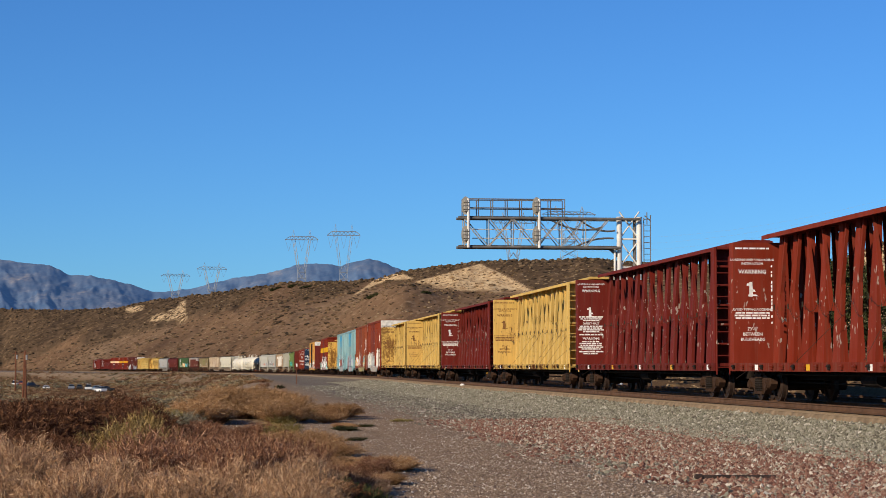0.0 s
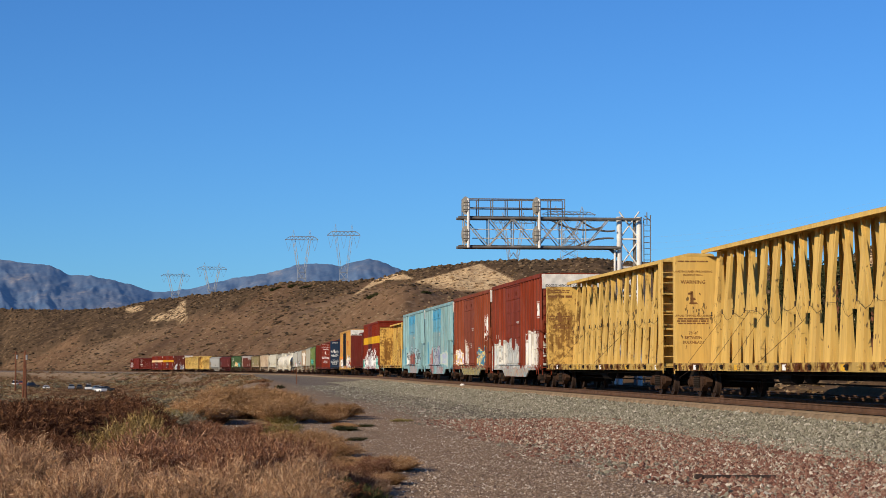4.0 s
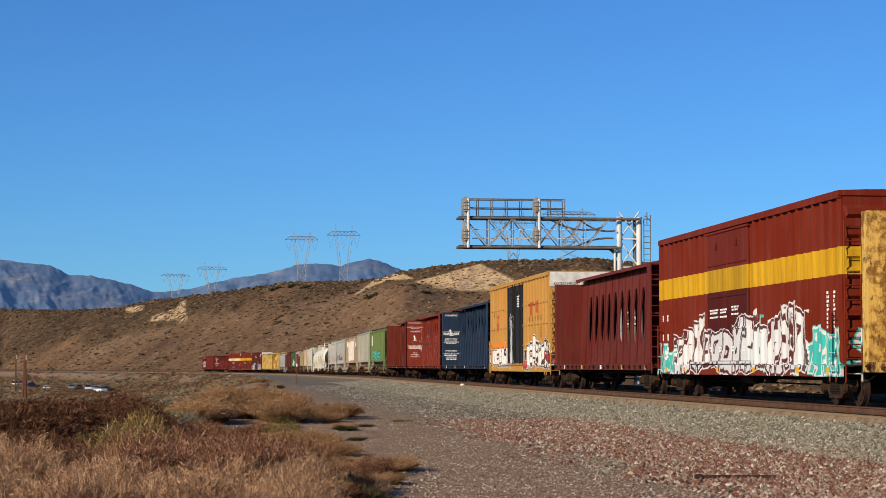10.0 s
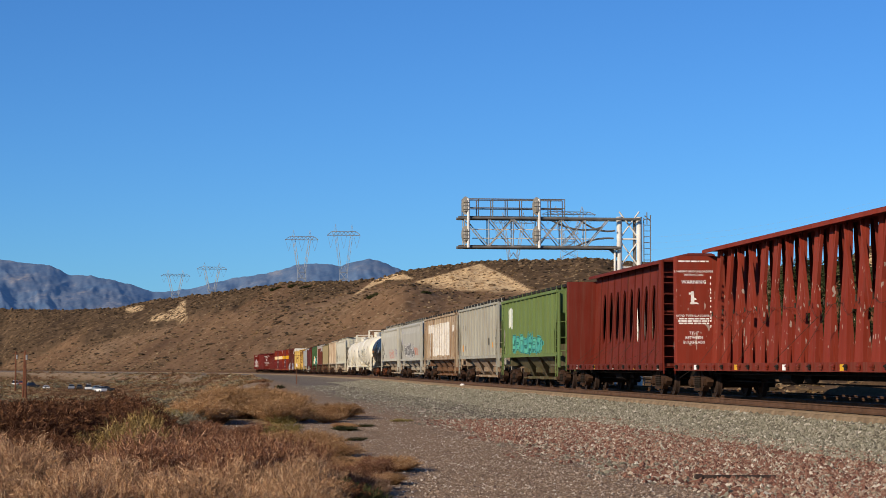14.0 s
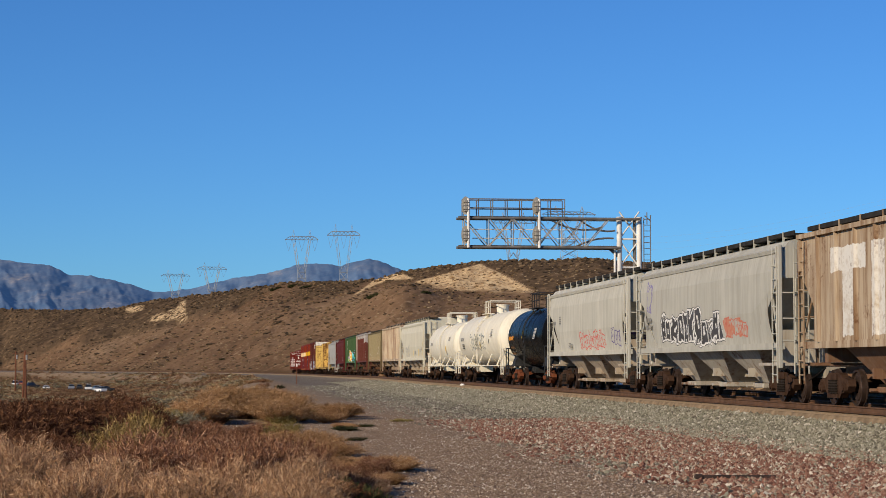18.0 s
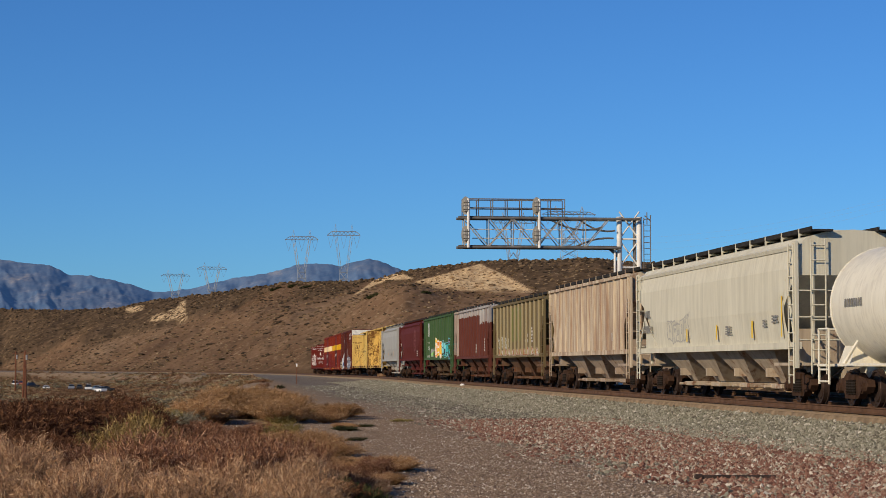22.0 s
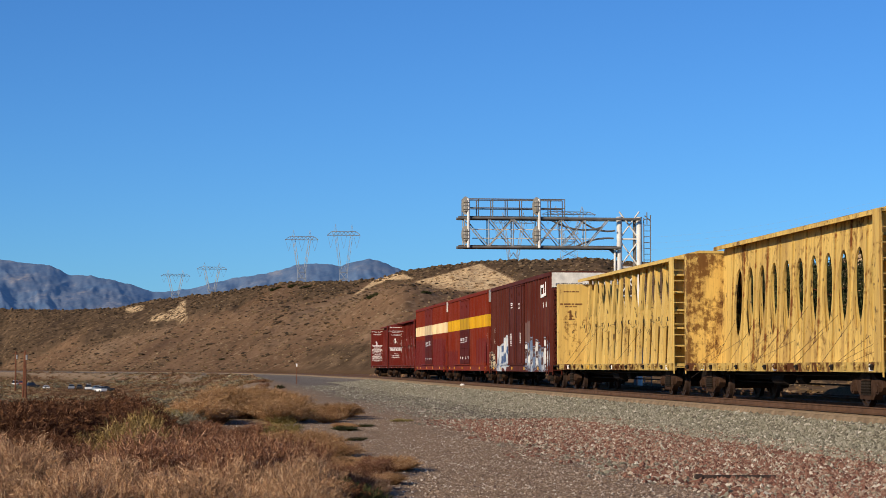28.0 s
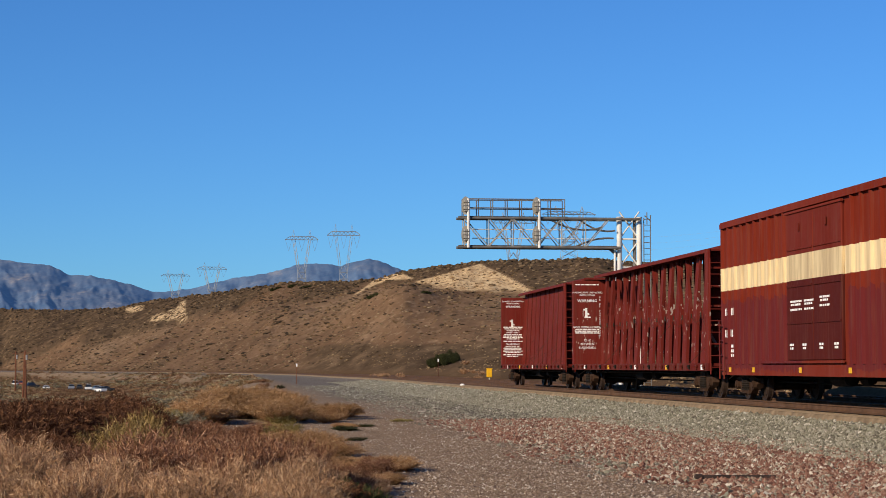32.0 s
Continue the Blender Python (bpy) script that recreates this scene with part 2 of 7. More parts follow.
plain("yellow_plate", (0.75, 0.50, 0.04), 0.5, 0.0, 0.1, 8)
plain("cream_panel", (0.72, 0.68, 0.60), 0.7, 0.0, 0.2, 3)
plain("orange_paint", (0.75, 0.30, 0.03), 0.5, 0.0, 0.2, 3)

# ---- the line of the track: distance s along it, away from the camera ----
S = np.arange(-900.0, 3600.0, 1.0)
KAPPA = np.interp(S, [0, 100, 180, 260, 340, 420, 500, 600, 700, 760],
                  [0, -6e-5, 0, -3e-5, -4e-5, 7.1e-4, 1.22e-3, 4.8e-4, 1e-4, 0])
HEAD = np.cumsum(KAPPA)
HEAD = HEAD - np.interp(0, S, HEAD) + 0.1196
PX, PY = np.cumsum(-np.sin(HEAD)), np.cumsum(np.cos(HEAD))
PX += 15.45 + 1.5 - np.interp(0, S, PX)
PY += 0.18 - np.interp(0, S, PY)
PZ = np.interp(S, [200, 440, 840, 1450], [0, -0.6, -1.0, -1.6])


def on_track(s, off=0.0):
    """Place on the track's centre line, off metres to its left as seen from the camera."""
    h = np.interp(s, S, HEAD)
    return Vector((np.interp(s, S, PX) - off * math.cos(h), np.interp(s, S, PY) - off * math.sin(h), np.interp(s, S, PZ)))


def smooth(v, a, b):
    q = np.clip((v - a) / (b - a), 0, 1)
    return q * q * (3 - 2 * q)


def lattice(x, y, seed):
    """Value noise on a plane, 0 to 1."""
    xi, yi = np.floor(x).astype(np.int64), np.floor(y).astype(np.int64)
    fx, fy = x - xi, y - yi
    fx, fy = fx * fx * (3 - 2 * fx), fy * fy * (3 - 2 * fy)

    def corner(i, j):
        n = (i * 374761393 + j * 668265263 + seed * 2147483647) & 0xFFFFFFFF
        n = ((n ^ (n >> 13)) * 1274126177) & 0xFFFFFFFF
        return ((n ^ (n >> 16)) & 0xFFFF) / 65535.0
    a, b, c, d = corner(xi, yi), corner(xi + 1, yi), corner(xi, yi + 1), corner(xi + 1, yi + 1)
    return (a * (1 - fx) + b * fx) * (1 - fy) + (c * (1 - fx) + d * fx) * fy


def fbm(x, y, seed, octaves=4):
    total, amp = 0, 0.5
    for o in range(octaves):
        total = total + amp * lattice(x, y, seed + o * 17)
        x, y, amp = x * 2.03 + 11.3, y * 2.03 + 5.7, amp * 0.5
    return total


# Bearings are given as hundredths of x / y.
def crest(bear):
    """Elevation of the hills' skyline over the eye, its distance, and the distance of the hills' foot."""
    e = np.interp(bear, [-30, -23.1, -20, -17.3, -15.2, -13.4, -11.3, -9.8, -8.4, -6.6, -4.8, -3.4, -2.4, -1.8, 0, 2.2, 5, 8.2, 9.4, 11, 14, 20, 23, 27],
                  [3.0, 3.05, 2.98, 3.05, 3.5, 3.7, 3.95, 4.2, 4.42, 4.47, 4.5, 4.65, 4.95, 5.06, 5.3, 5.55, 5.58, 5.74, 5.55, 5.5, 5.4, 5.2, 6.5, 6.4])
    d1 = np.interp(bear, [-23, -14, -5, 3, 12, 23], [2000, 1700, 1300, 1050, 800, 430])
    d0 = np.interp(bear, [-23, -17.6, -15, -12, -8.5, -5, -2, 3, 12, 23], [1500, 900, 760, 620, 500, 340, 230, 150, 100, 75])
    return e, d1, d0


# the near edge of a smooth front slope, behind which the hill is rougher: bearings and elevations
FOLD = ([-23.2, -20.2, -17.25, -14.3, -10.75, -8.4, -6.6, -4.85], [-0.1, 0.79, 1.44, 2.03, 2.94, 3.65, 3.95, 4.3])


def side_of_track(x, y):
    """How far left of the near track's centre line a place lies, and the rail's height there."""
    h = np.interp(y, PY, HEAD)
    return (np.interp(y, PY, PX) - x) * np.cos(h), np.interp(y, PY, PZ)


def ground_z(x, y):
    x, y = np.asarray(x, float), np.asarray(y, float)
    u, zr = side_of_track(x, y)
    bed = np.interp(u, [-9.5, -7.6, -6.0, -5.7, 1.15, 1.25, 1.5, 1.62, 2.9, 6, 10, 14], [-0.75, -0.62, -0.42, -0.25, -0.25, -0.27, -0.345, -0.39, -0.60, -0.7, -0.74, -0.74])
    near = smooth(u, 10, 14) + smooth(-u, 8, 10)
    z = zr * (1 - smooth(np.abs(u), 10, 60) * 0.5) + bed
    z = z + near * (fbm(x / 4.0, y / 4.0, 3) - 0.5) * 0.22
    z = z - (2.6 * smooth(u, 12, 22) * smooth(y, 72, 125) + 2.0 * smooth(u, 16, 44) * smooth(y, 80, 240)) + smooth(u, 30, 80) * smooth(y, 200, 500) * (fbm(x / 40, y / 40, 8) - 0.5) * 2.2
    ahead = np.maximum(y, 1.0)
    e, d1, d0 = crest(np.clip(100 * x / ahead, -30, 27))
    q = (ahead - d0) / (d1 - d0)
    top = 1 + e / 100 * d1
    rise = np.clip(q, 0, 1)
    prof = 0.45 * rise + 0.55 * rise ** 1.8
    gully = (fbm(x / 70 + y / 500, y / 420, 21) - 0.5) * 17 * rise * (1.02 - rise) * np.clip(top / 50, 0, 1)
    rough = (fbm(x / 20, y / 150, 31) - 0.47) * 6 * smooth(q, 0, 0.25) * (1 - 0.8 * smooth(q, 0.85, 1))
    spur = 10 * np.exp(-((100 * x / ahead + 2.4) / 3.2) ** 2) * np.exp(-((q - 0.5) / 0.17) ** 2) + 5 * np.exp(-((100 * x / ahead + 9.5) / 2.5) ** 2) * np.exp(-((q - 0.55) / 0.2) ** 2)
    hill = prof * (top + 0.7) + spur + gully + rough - smooth(q, 1.0, 1.9) * top * 0.55
    over = 100 * (z + hill - 1) / ahead - np.interp(100 * x / ahead, *FOLD)
    fold = 0.05 * np.exp(-((over + 0.06) / 0.12) ** 2) - 0.32 * np.exp(-((over - 0.20) / 0.15) ** 2) + (fbm(x / 30, y / 240, 33) - 0.5) * 0.6 * smooth(over, 0, 0.4)
    hill = hill + fold * (1 - smooth(100 * x / ahead, -12, -7.5)) * smooth(q, 0.02, 0.1) * (1 - smooth(q, 0.85, 1.0)) * ahead / 100
    hill = hill * smooth(ahead, 30, 70)
    # low bank behind the tracks on the right, added inside the train's shadow
    bank = (0.75 + 0.5 * fbm(x / 3, y / 3, 77)) * smooth(-u, 8.4, 9.6) * (1 - smooth(-u, 10.2, 12.5)) * smooth(y, 45, 55) * (1 - smooth(y, 80, 88))
    return z + np.where((q > 0) & (u < 0), hill, 0) + np.where(u < 0, bank, 0)


def grid_mesh(name, verts, rows, cols, closed, mat, fields=None):
    """A sheet of quads over rows x cols points, with point attributes."""
    me = bpy.data.meshes.new(name)
    i = np.arange((rows - 1) * cols).reshape(rows - 1, cols)
    j = np.roll(i, -1, axis=1)
    q = np.stack([i, j, j + cols, i + cols], -1)
    q = (q if closed else q[:, :-1]).reshape(-1, 4)
    me.vertices.add(len(verts))
    me.vertices.foreach_set("co", np.asarray(verts, np.float32).ravel())
    me.loops.add(q.size)
    me.loops.foreach_set("vertex_index", q.ravel().astype(np.int32))
    me.polygons.add(len(q))
    me.polygons.foreach_set("loop_start", np.arange(0, q.size, 4, dtype=np.int32))
    me.update(calc_edges=True)
    me.validate()
    me.shade_smooth()
    for key, val in (fields or {}).items():
        a = me.attributes.new(key, "FLOAT", "POINT")
        a.data.foreach_set("value", np.asarray(val, np.float32).ravel())
    me.materials.append(mat)
    return new(name, me)


# the broad sandy scarp below the ridge: bearings and elevations of its upper and lower edges
SCARP_TOP = ([-1.62, -1.5, 0.3, 1.98, 3.4, 4.8, 4.95], [4.1, 4.43, 4.93, 5.37, 4.68, 3.93, 3.5])
SCARP_FOOT = ([-1.5, -0.7, 1.06, 2.8, 4.8], [4.36, 4.14, 3.93, 3.86, 3.78])


def bare_places(bear, el, wob):
    """Where the hill is bare: the broad scarp, the small one beside it, the pale rock outcrops, and the raggedness of their edges."""
    scarp = smooth(np.interp(bear, *SCARP_TOP) - el + wob * 0.1, 0, 0.03) * smooth(el - np.interp(bear, *SCARP_FOOT) + wob * 0.8, -0.1, 0.2)
    small = smooth(np.interp(bear, [-4.75, -4.6, -3.28, -2.4, -1.55, -1.4], [3.4, 3.8, 4.75, 4.97, 4.63, 4.3]) - el, 0, 0.05) * smooth(el - np.interp(bear, [-4.6, -3.4, -2.78, -1.55], [3.7, 4.28, 4.46, 4.52]), 0, 0.08)
    rag = (fbm(bear * 2.5, el * 7.0, 52) - 0.5)
    rock = smooth(bear + rag * 0.8, -15.35, -15.2) * smooth(-bear + rag * 0.5, 13.4, 13.5) * smooth(el + rag * 0.4, 2.36, 2.46) * smooth(np.interp(bear, [-15.4, -14.9, -14.4, -13.5], [2.6, 2.75, 2.8, 3.56]) - el + rag * 0.35, 0, 0.08)
    rock = np.maximum(rock, smooth(0.45 - np.abs(bear + 16.1) + rag * 0.7, 0, 0.1) * smooth(0.16 - np.abs(el - 3.0 - 0.2 * (bear + 16.1)) + rag * 0.3, 0, 0.06))
    return scarp, small, rock, rag


def build_ground():
    fine = np.radians(np.arange(-14.4, 15.8, 0.055))
    rest = np.radians(np.arange(16.2, 345.0, 3.2))
    az = np.concatenate([fine, rest])
    r = np.concatenate([[0.0, 2.0, 6.0, 12.0], np.geomspace(15, 130, 150), np.geomspace(131.5, 2600, 330), np.geomspace(2700, 4950, 10)])
    A, Rr = np.meshgrid(az, r)
    x, y = Rr * np.sin(A), Rr * np.cos(A)
    z = ground_z(x, y)
    u, zr = side_of_track(x, y)
    ahead = np.maximum(y, 1)
    bear = 100 * x / ahead
    e, d1, d0 = crest(np.clip(bear, -30, 27))
    q = np.where(y > 1, (ahead - d0) / (d1 - d0), -1)
    q = np.where(u < 0, q, -1)
    # bare sandy scarps high on the hill: a broad one, a small one, and cut banks
    el = 100 * (z - 1) / ahead
    wob = (fbm(x / 14, y / 20, 51) - 0.5) * 0.5
    scarp, small, rock, rag = bare_places(bear, el, wob)
    ledge = np.maximum(rock, 0.5 * smooth(fbm(bear * 1.2, el * 3.0, 53), 0.5, 0.6) * smooth(-bear, 12, 13) * smooth(el, 2.2, 2.5))
    right = smooth(bear, 19.5, 21) * smooth(el, 1.5, 2.5)
    bank = smooth(-u, 16, 18) * smooth(y, 36, 48) * (1 - smooth(y, 75, 100)) * 0.45 * smooth(fbm(x / 4, y / 4, 78), 0.42, 0.55)
    on_hill = smooth(q, 0.0, 0.06)
    sand = np.clip((scarp + small + rock + right) * on_hill + bank, 0, 1)
    over = (el - np.interp(bear, *FOLD)) * (1 - smooth(bear, -11.0, -8.0)) - smooth(bear, -11.0, -8.0)
    brush = smooth(fbm(x / 42, y / 330, 61) + 0.26 * smooth(q, 0.6, 1.0) + 0.27 * smooth(over, -0.02, 0.12) + 0.10 * smooth(bear, 3, 6) + 0.34 * (1 - smooth(el, 0.8, 1.6)) * smooth(bear, -9, -5) - 0.05 * smooth(-over, 0.05, 0.3), 0.50, 0.70) * on_hill
    line = np.interp(bear, SCARP_TOP[0] + [9], SCARP_TOP[1] + [2.2])
    beside = smooth(bear, 1.6, 2.4) * (1 - smooth(bear, 9, 13)) * smooth(el - line + wob * 0.2, 0, 0.06)
    brush = np.maximum(brush, beside * on_hill)
    ob = grid_mesh("ground", np.stack([x, y, z], -1).reshape(-1, 3), len(r), len(az), True, MAT["ground"],
                   {"off": u, "hill": on_hill, "sand": sand, "brush": brush, "ledge": ledge * on_hill, "low": smooth(u, 13, 26) * smooth(y, 75, 130)})
    tagged(ob, "dry gravel and sandy soil rising to brown scrub hills", "ground", kind="structure")
    return ob


def build_mountains():
    b = np.linspace(-34, 34, 900)
    prof = np.interp(b, [-34, -23.1, -21.9, -20.6, -19.6, -18.4, -17.2, -16, -15.2, -14.3, -12.8, -11.3, -9.9, -8.4, -7.8, -6.6, -5.4, -4.5, -3.8, -2.8, -1.8, 0, 6, 34],
                     [5.0, 5.6, 5.4, 5.3, 4.8, 4.72, 4.5, 4.2, 3.9, 3.9, 4.15, 4.55, 4.75, 5.05, 5.3, 5.4, 5.25, 5.52, 5.65, 5.3, 4.9, 4.4, 4.0, 3.6])
    rows = 110
    v = []
    for k in range(rows):
        q = k / (rows - 1)
        d = 3300 + 1350 * q
        ridge, amp, f = 0, 0.62, 1.0
        bend = b + 2.2 * (lattice(b * 0.22, b * 0 + q * 1.6, 71) - 0.5) + 1.1 * (lattice(b * 0.6, b * 0 + q * 3.0, 72) - 0.5) + 0.8 * q
        for o in range(5):
            nz = lattice(bend * f * 0.30 + 7 * o, b * 0 + q * f * 1.5 + 3 * o, 91 + o)
            ridge = ridge + amp * (1 - np.abs(2 * nz - 1))
            amp, f = amp * 0.48, f * 2.1
        h = (1 + prof / 100 * 4650) * (q ** 0.8) * (1 - 0.55 * (1 - q) ** 0.7 * (1.08 - ridge)) - 15 * (1 - q)
        h = h + (fbm(b * 3.0, b * 0 + q * 12, 95) - 0.5) * 12 * (1 - q * 0.5)
        v.append(np.stack([b / 100 * d, b * 0 + d, h], -1))
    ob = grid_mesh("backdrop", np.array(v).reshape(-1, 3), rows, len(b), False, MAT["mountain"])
    tagged(ob, "distant mountain range painted in blue-grey haze tones", "mountains", kind="structure")


build_ground()
build_mountains()

# ---- building blocks ----
def part(name, bm, mat, parent=None, label=""):
    """Links a bmesh as one mesh object under a thing or a part."""
    me = bpy.data.meshes.new(name)
    bm.to_mesh(me)
    bm.free()
    me.materials.append(mat)
    ob = new(name, me)
    ob.parent = parent
    return tagged(ob, label)


SHARED = {}


def piece(name, key, make, mat, parent, m=None, label=""):
    """An object of its own on a mesh that alike pieces share; the material sits on the object."""
    if key not in SHARED:
        bm = bmesh.new()
        make(bm)
        SHARED[key] = bpy.data.meshes.new(name)
        bm.to_mesh(SHARED[key])
        bm.free()
        SHARED[key].materials.append(None)
    ob = new(name, SHARED[key])
    ob.material_slots[0].link = "OBJECT"
    ob.material_slots[0].material = mat
    ob.parent = parent
    if m is not None:
        ob.matrix_basis = m
    return tagged(ob, label)


def box(bm, x0, x1, y0, y1, z0, z1, bevel=0.0):
    m = Matrix.Translation(((x0 + x1) / 2, (y0 + y1) / 2, (z0 + z1) / 2)) @ Matrix.Diagonal((x1 - x0, y1 - y0, z1 - z0, 1))
    r = bmesh.ops.create_cube(bm, size=1, matrix=m)
    if bevel:
        edges = list({e for v in r["verts"] for e in v.link_edges})
        bmesh.ops.bevel(bm, geom=edges, offset=bevel, segments=1, affect="EDGES")


def loft(bm, rings, caps=True, closed=True):
    """Skins between rings of points of equal count."""
    vs = [[bm.verts.new(p) for p in ring] for ring in rings]
    n = len(vs[0])
    for a, b in zip(vs, vs[1:]):
        for i in range(n if closed else n - 1):
            bm.faces.new((a[i], a[(i + 1) % n], b[(i + 1) % n], b[i]))
    if caps:
        bm.faces.new(vs[0][::-1])
        bm.faces.new(vs[-1])
    bmesh.ops.recalc_face_normals(bm, faces=bm.faces[:])


def extrude_xz(bm, pts, y0, y1):
    loft(bm, [[(x, y0, z) for x, z in pts], [(x, y1, z) for x, z in pts]])


def extrude_yz(bm, pts, x0, x1):
    loft(bm, [[(x0, y, z) for y, z in pts], [(x1, y, z) for y, z in pts]])


def tube(bm, p, q, r, n=6, r2=None):
    p, q = Vector(p), Vector(q)
    d = (q - p).normalized()
    a = d.orthogonal().normalized()
    b = d.cross(a)
    ring = lambda c, rad: [c + (a * math.cos(k * math.tau / n) + b * math.sin(k * math.tau / n)) * rad for k in range(n)]
    loft(bm, [ring(p, r), ring(q, r if r2 is None else r2)])


def sweep(bm, pts, r, n=5):
    """A bent rod through points that lie in a plane x = constant."""
    rings = []
    for k, p in enumerate(pts):
        d = (pts[min(k + 1, len(pts) - 1)] - pts[max(k - 1, 0)]).normalized()
        side = d.cross(Vector((1, 0, 0))).normalized()
        rings.append([p + (Vector((1, 0, 0)) * math.cos(j * math.tau / n) + side * math.sin(j * math.tau / n)) * r for j in range(n)])
    loft(bm, rings)


def text_mesh(lines, width):
    """Lines of lettering, centred, reading downwards; a number in place of words is a row of plain bars. Local x across, y up."""
    bm = bmesh.new()
    rng = random.Random(str(lines))
    y = 0.0
    for what, size in lines:
        if isinstance(what, str) and what:
            cu = bpy.data.curves.new("lettering", "FONT")
            cu.body, cu.size, cu.align_x, cu.resolution_u = what, size * 1.35, "CENTER", 1
            cu.offset = size * 0.02
            ob = bpy.data.objects.new("lettering", cu)
            me = bpy.data.meshes.new_from_object(ob)
            me.transform(Matrix.Translation((0, y - size, 0)))
            bm.from_mesh(me)
            bpy.data.objects.remove(ob)
            bpy.data.curves.remove(cu)
            bpy.data.meshes.remove(me)
        elif what:
            x = -width * what / 2
            while x < width * what / 2 - size:
                w = size * (rng.uniform(1.0, 4.5) if size < 0.12 else rng.uniform(0.45, 0.65))
                e = min(x + w, width * what / 2)
                bm.faces.new([bm.verts.new(c) for c in ((x, y - size, 0), (e, y - size, 0), (e, y, 0), (x, y, 0))])
                x = e + size * (0.55 if size < 0.12 else 0.25)
        y -= size * 1.55
    return bm


def lettering(parent, lines, width, mat, place, facing, label=""):
    """facing: 'side' for the car's right side, 'ahead' for a face that looks forward along the car."""
    turn = {"side": (90, 0, 0), "ahead": (90, 0, 90)}[facing]
    ob = part("lettering", text_mesh(lines, width), mat, parent, label)
    ob.matrix_basis = pose(*place, *turn)
    return ob


# ---- running gear, the same under every car ----
def wheel_mesh(bm):
    prof = [(0.0, 0.13), (0.055, 0.13), (0.055, 0.30), (0.02, 0.33), (0.02, 0.39), (0.07, 0.41), (0.07, 0.455), (-0.045, 0.458), (-0.05, 0.49), (-0.075, 0.49), (-0.075, 0.39), (-0.04, 0.33), (-0.06, 0.13), (-0.0, 0.13)]
    n = 22
    rings = [[(r * math.cos(k * math.tau / n), -y, r * math.sin(k * math.tau / n)) for y, r in prof] for k in range(n)]
    vs = [[bm.verts.new(p) for p in ring] for ring in rings]
    for i in range(n):
        for j in range(len(prof) - 1):
            bm.faces.new((vs[i][j], vs[(i + 1) % n][j], vs[(i + 1) % n][j + 1], vs[i][j + 1]))
    bmesh.ops.recalc_face_normals(bm, faces=bm.faces[:])


def frame_mesh(bm):
    outer = [(-1.13, 0.50), (-1.10, 0.66), (-0.62, 0.72), (-0.42, 0.84), (0.42, 0.84), (0.62, 0.72), (1.10, 0.66), (1.13, 0.50), (0.98, 0.36), (0.70, 0.40), (0.42, 0.20), (-0.42, 0.20), (-0.70, 0.40), (-0.98, 0.36)]
    extrude_xz(bm, outer, -0.10, 0.10)
    for x in (-0.89, 0.89):
        tube(bm, (x, -0.17, 0.46), (x, 0.05, 0.46), 0.14, 10)
        tube(bm, (x, -0.20, 0.46), (x, -0.16, 0.46), 0.09, 8)
    box(bm, -0.38, 0.38, -0.16, 0.1, 0.20, 0.30)
    box(bm, -0.30, 0.30, -0.14, 0.1, 0.66, 0.80)


def spring_mesh(bm):
    n = 8
    loft(bm, [[(r * math.cos(k * math.tau / n), r * math.sin(k * math.tau / n), 0.31 + 0.034 * j) for k in range(n)] for j, r in enumerate((0.085, 0.06) * 5 + (0.085,))])


def bolster_mesh(bm):
    box(bm, -0.24, 0.24, -1.0, 1.0, 0.48, 0.72, 0.03)
    tube(bm, (0, 0, 0.7), (0, 0, 0.82), 0.22, 12)
    for x in (-0.42, 0.42):
        tube(bm, (x, -0.85, 0.36), (x, 0.85, 0.36), 0.05)


def axle_mesh(bm):
    tube(bm, (0, -1.0, 0.46), (0, 1.0, 0.46), 0.09, 8)


def coupler_mesh(bm):
    box(bm, 0, 0.62, -0.1, 0.1, 0.72, 0.92, 0.02)
    box(bm, 0.55, 0.83, -0.17, 0.16, 0.68, 0.96, 0.05)
    tube(bm, (0.1, -0.35, 0.95), (0.5, -0.95, 0.62), 0.018)
    tube(bm, (0.3, 0.12, 0.7), (0.75, 0.2, 0.35), 0.03)


def running_gear(car, L, spacing, gear="truck_steel"):
    for sgn in (-1, 1):
        tr = piece("truck", "bolster", bolster_mesh, MAT[gear], car, pose(sgn * spacing / 2, 0, 0))
        for side in (-1, 1):
            turn = 0 if side < 0 else 180
            piece("side_frame", "sideframe", frame_mesh, MAT[gear], tr, pose(0, side * 1.0, 0, 0, 0, turn))
            for x in (-0.2, 0.0, 0.2):
                piece("spring", "spring", spring_mesh, MAT["dark_steel"], tr, pose(x, side * 1.12, 0))
            for x in (-0.89, 0.89):
                piece("wheel", "wheel", wheel_mesh, MAT["wheel_steel"], tr, pose(x, side * 0.75, 0.46, 0, 0, turn))
        for x in (-0.89, 0.89):
            piece("axle", "axle", axle_mesh, MAT["dark_steel"], tr, pose(x, 0, 0))
        piece("coupler", "coupler", coupler_mesh, MAT["dark_steel"], car, pose(sgn * (L / 2 - 0.78), 0, 0, 0, 0, 0 if sgn > 0 else 180))


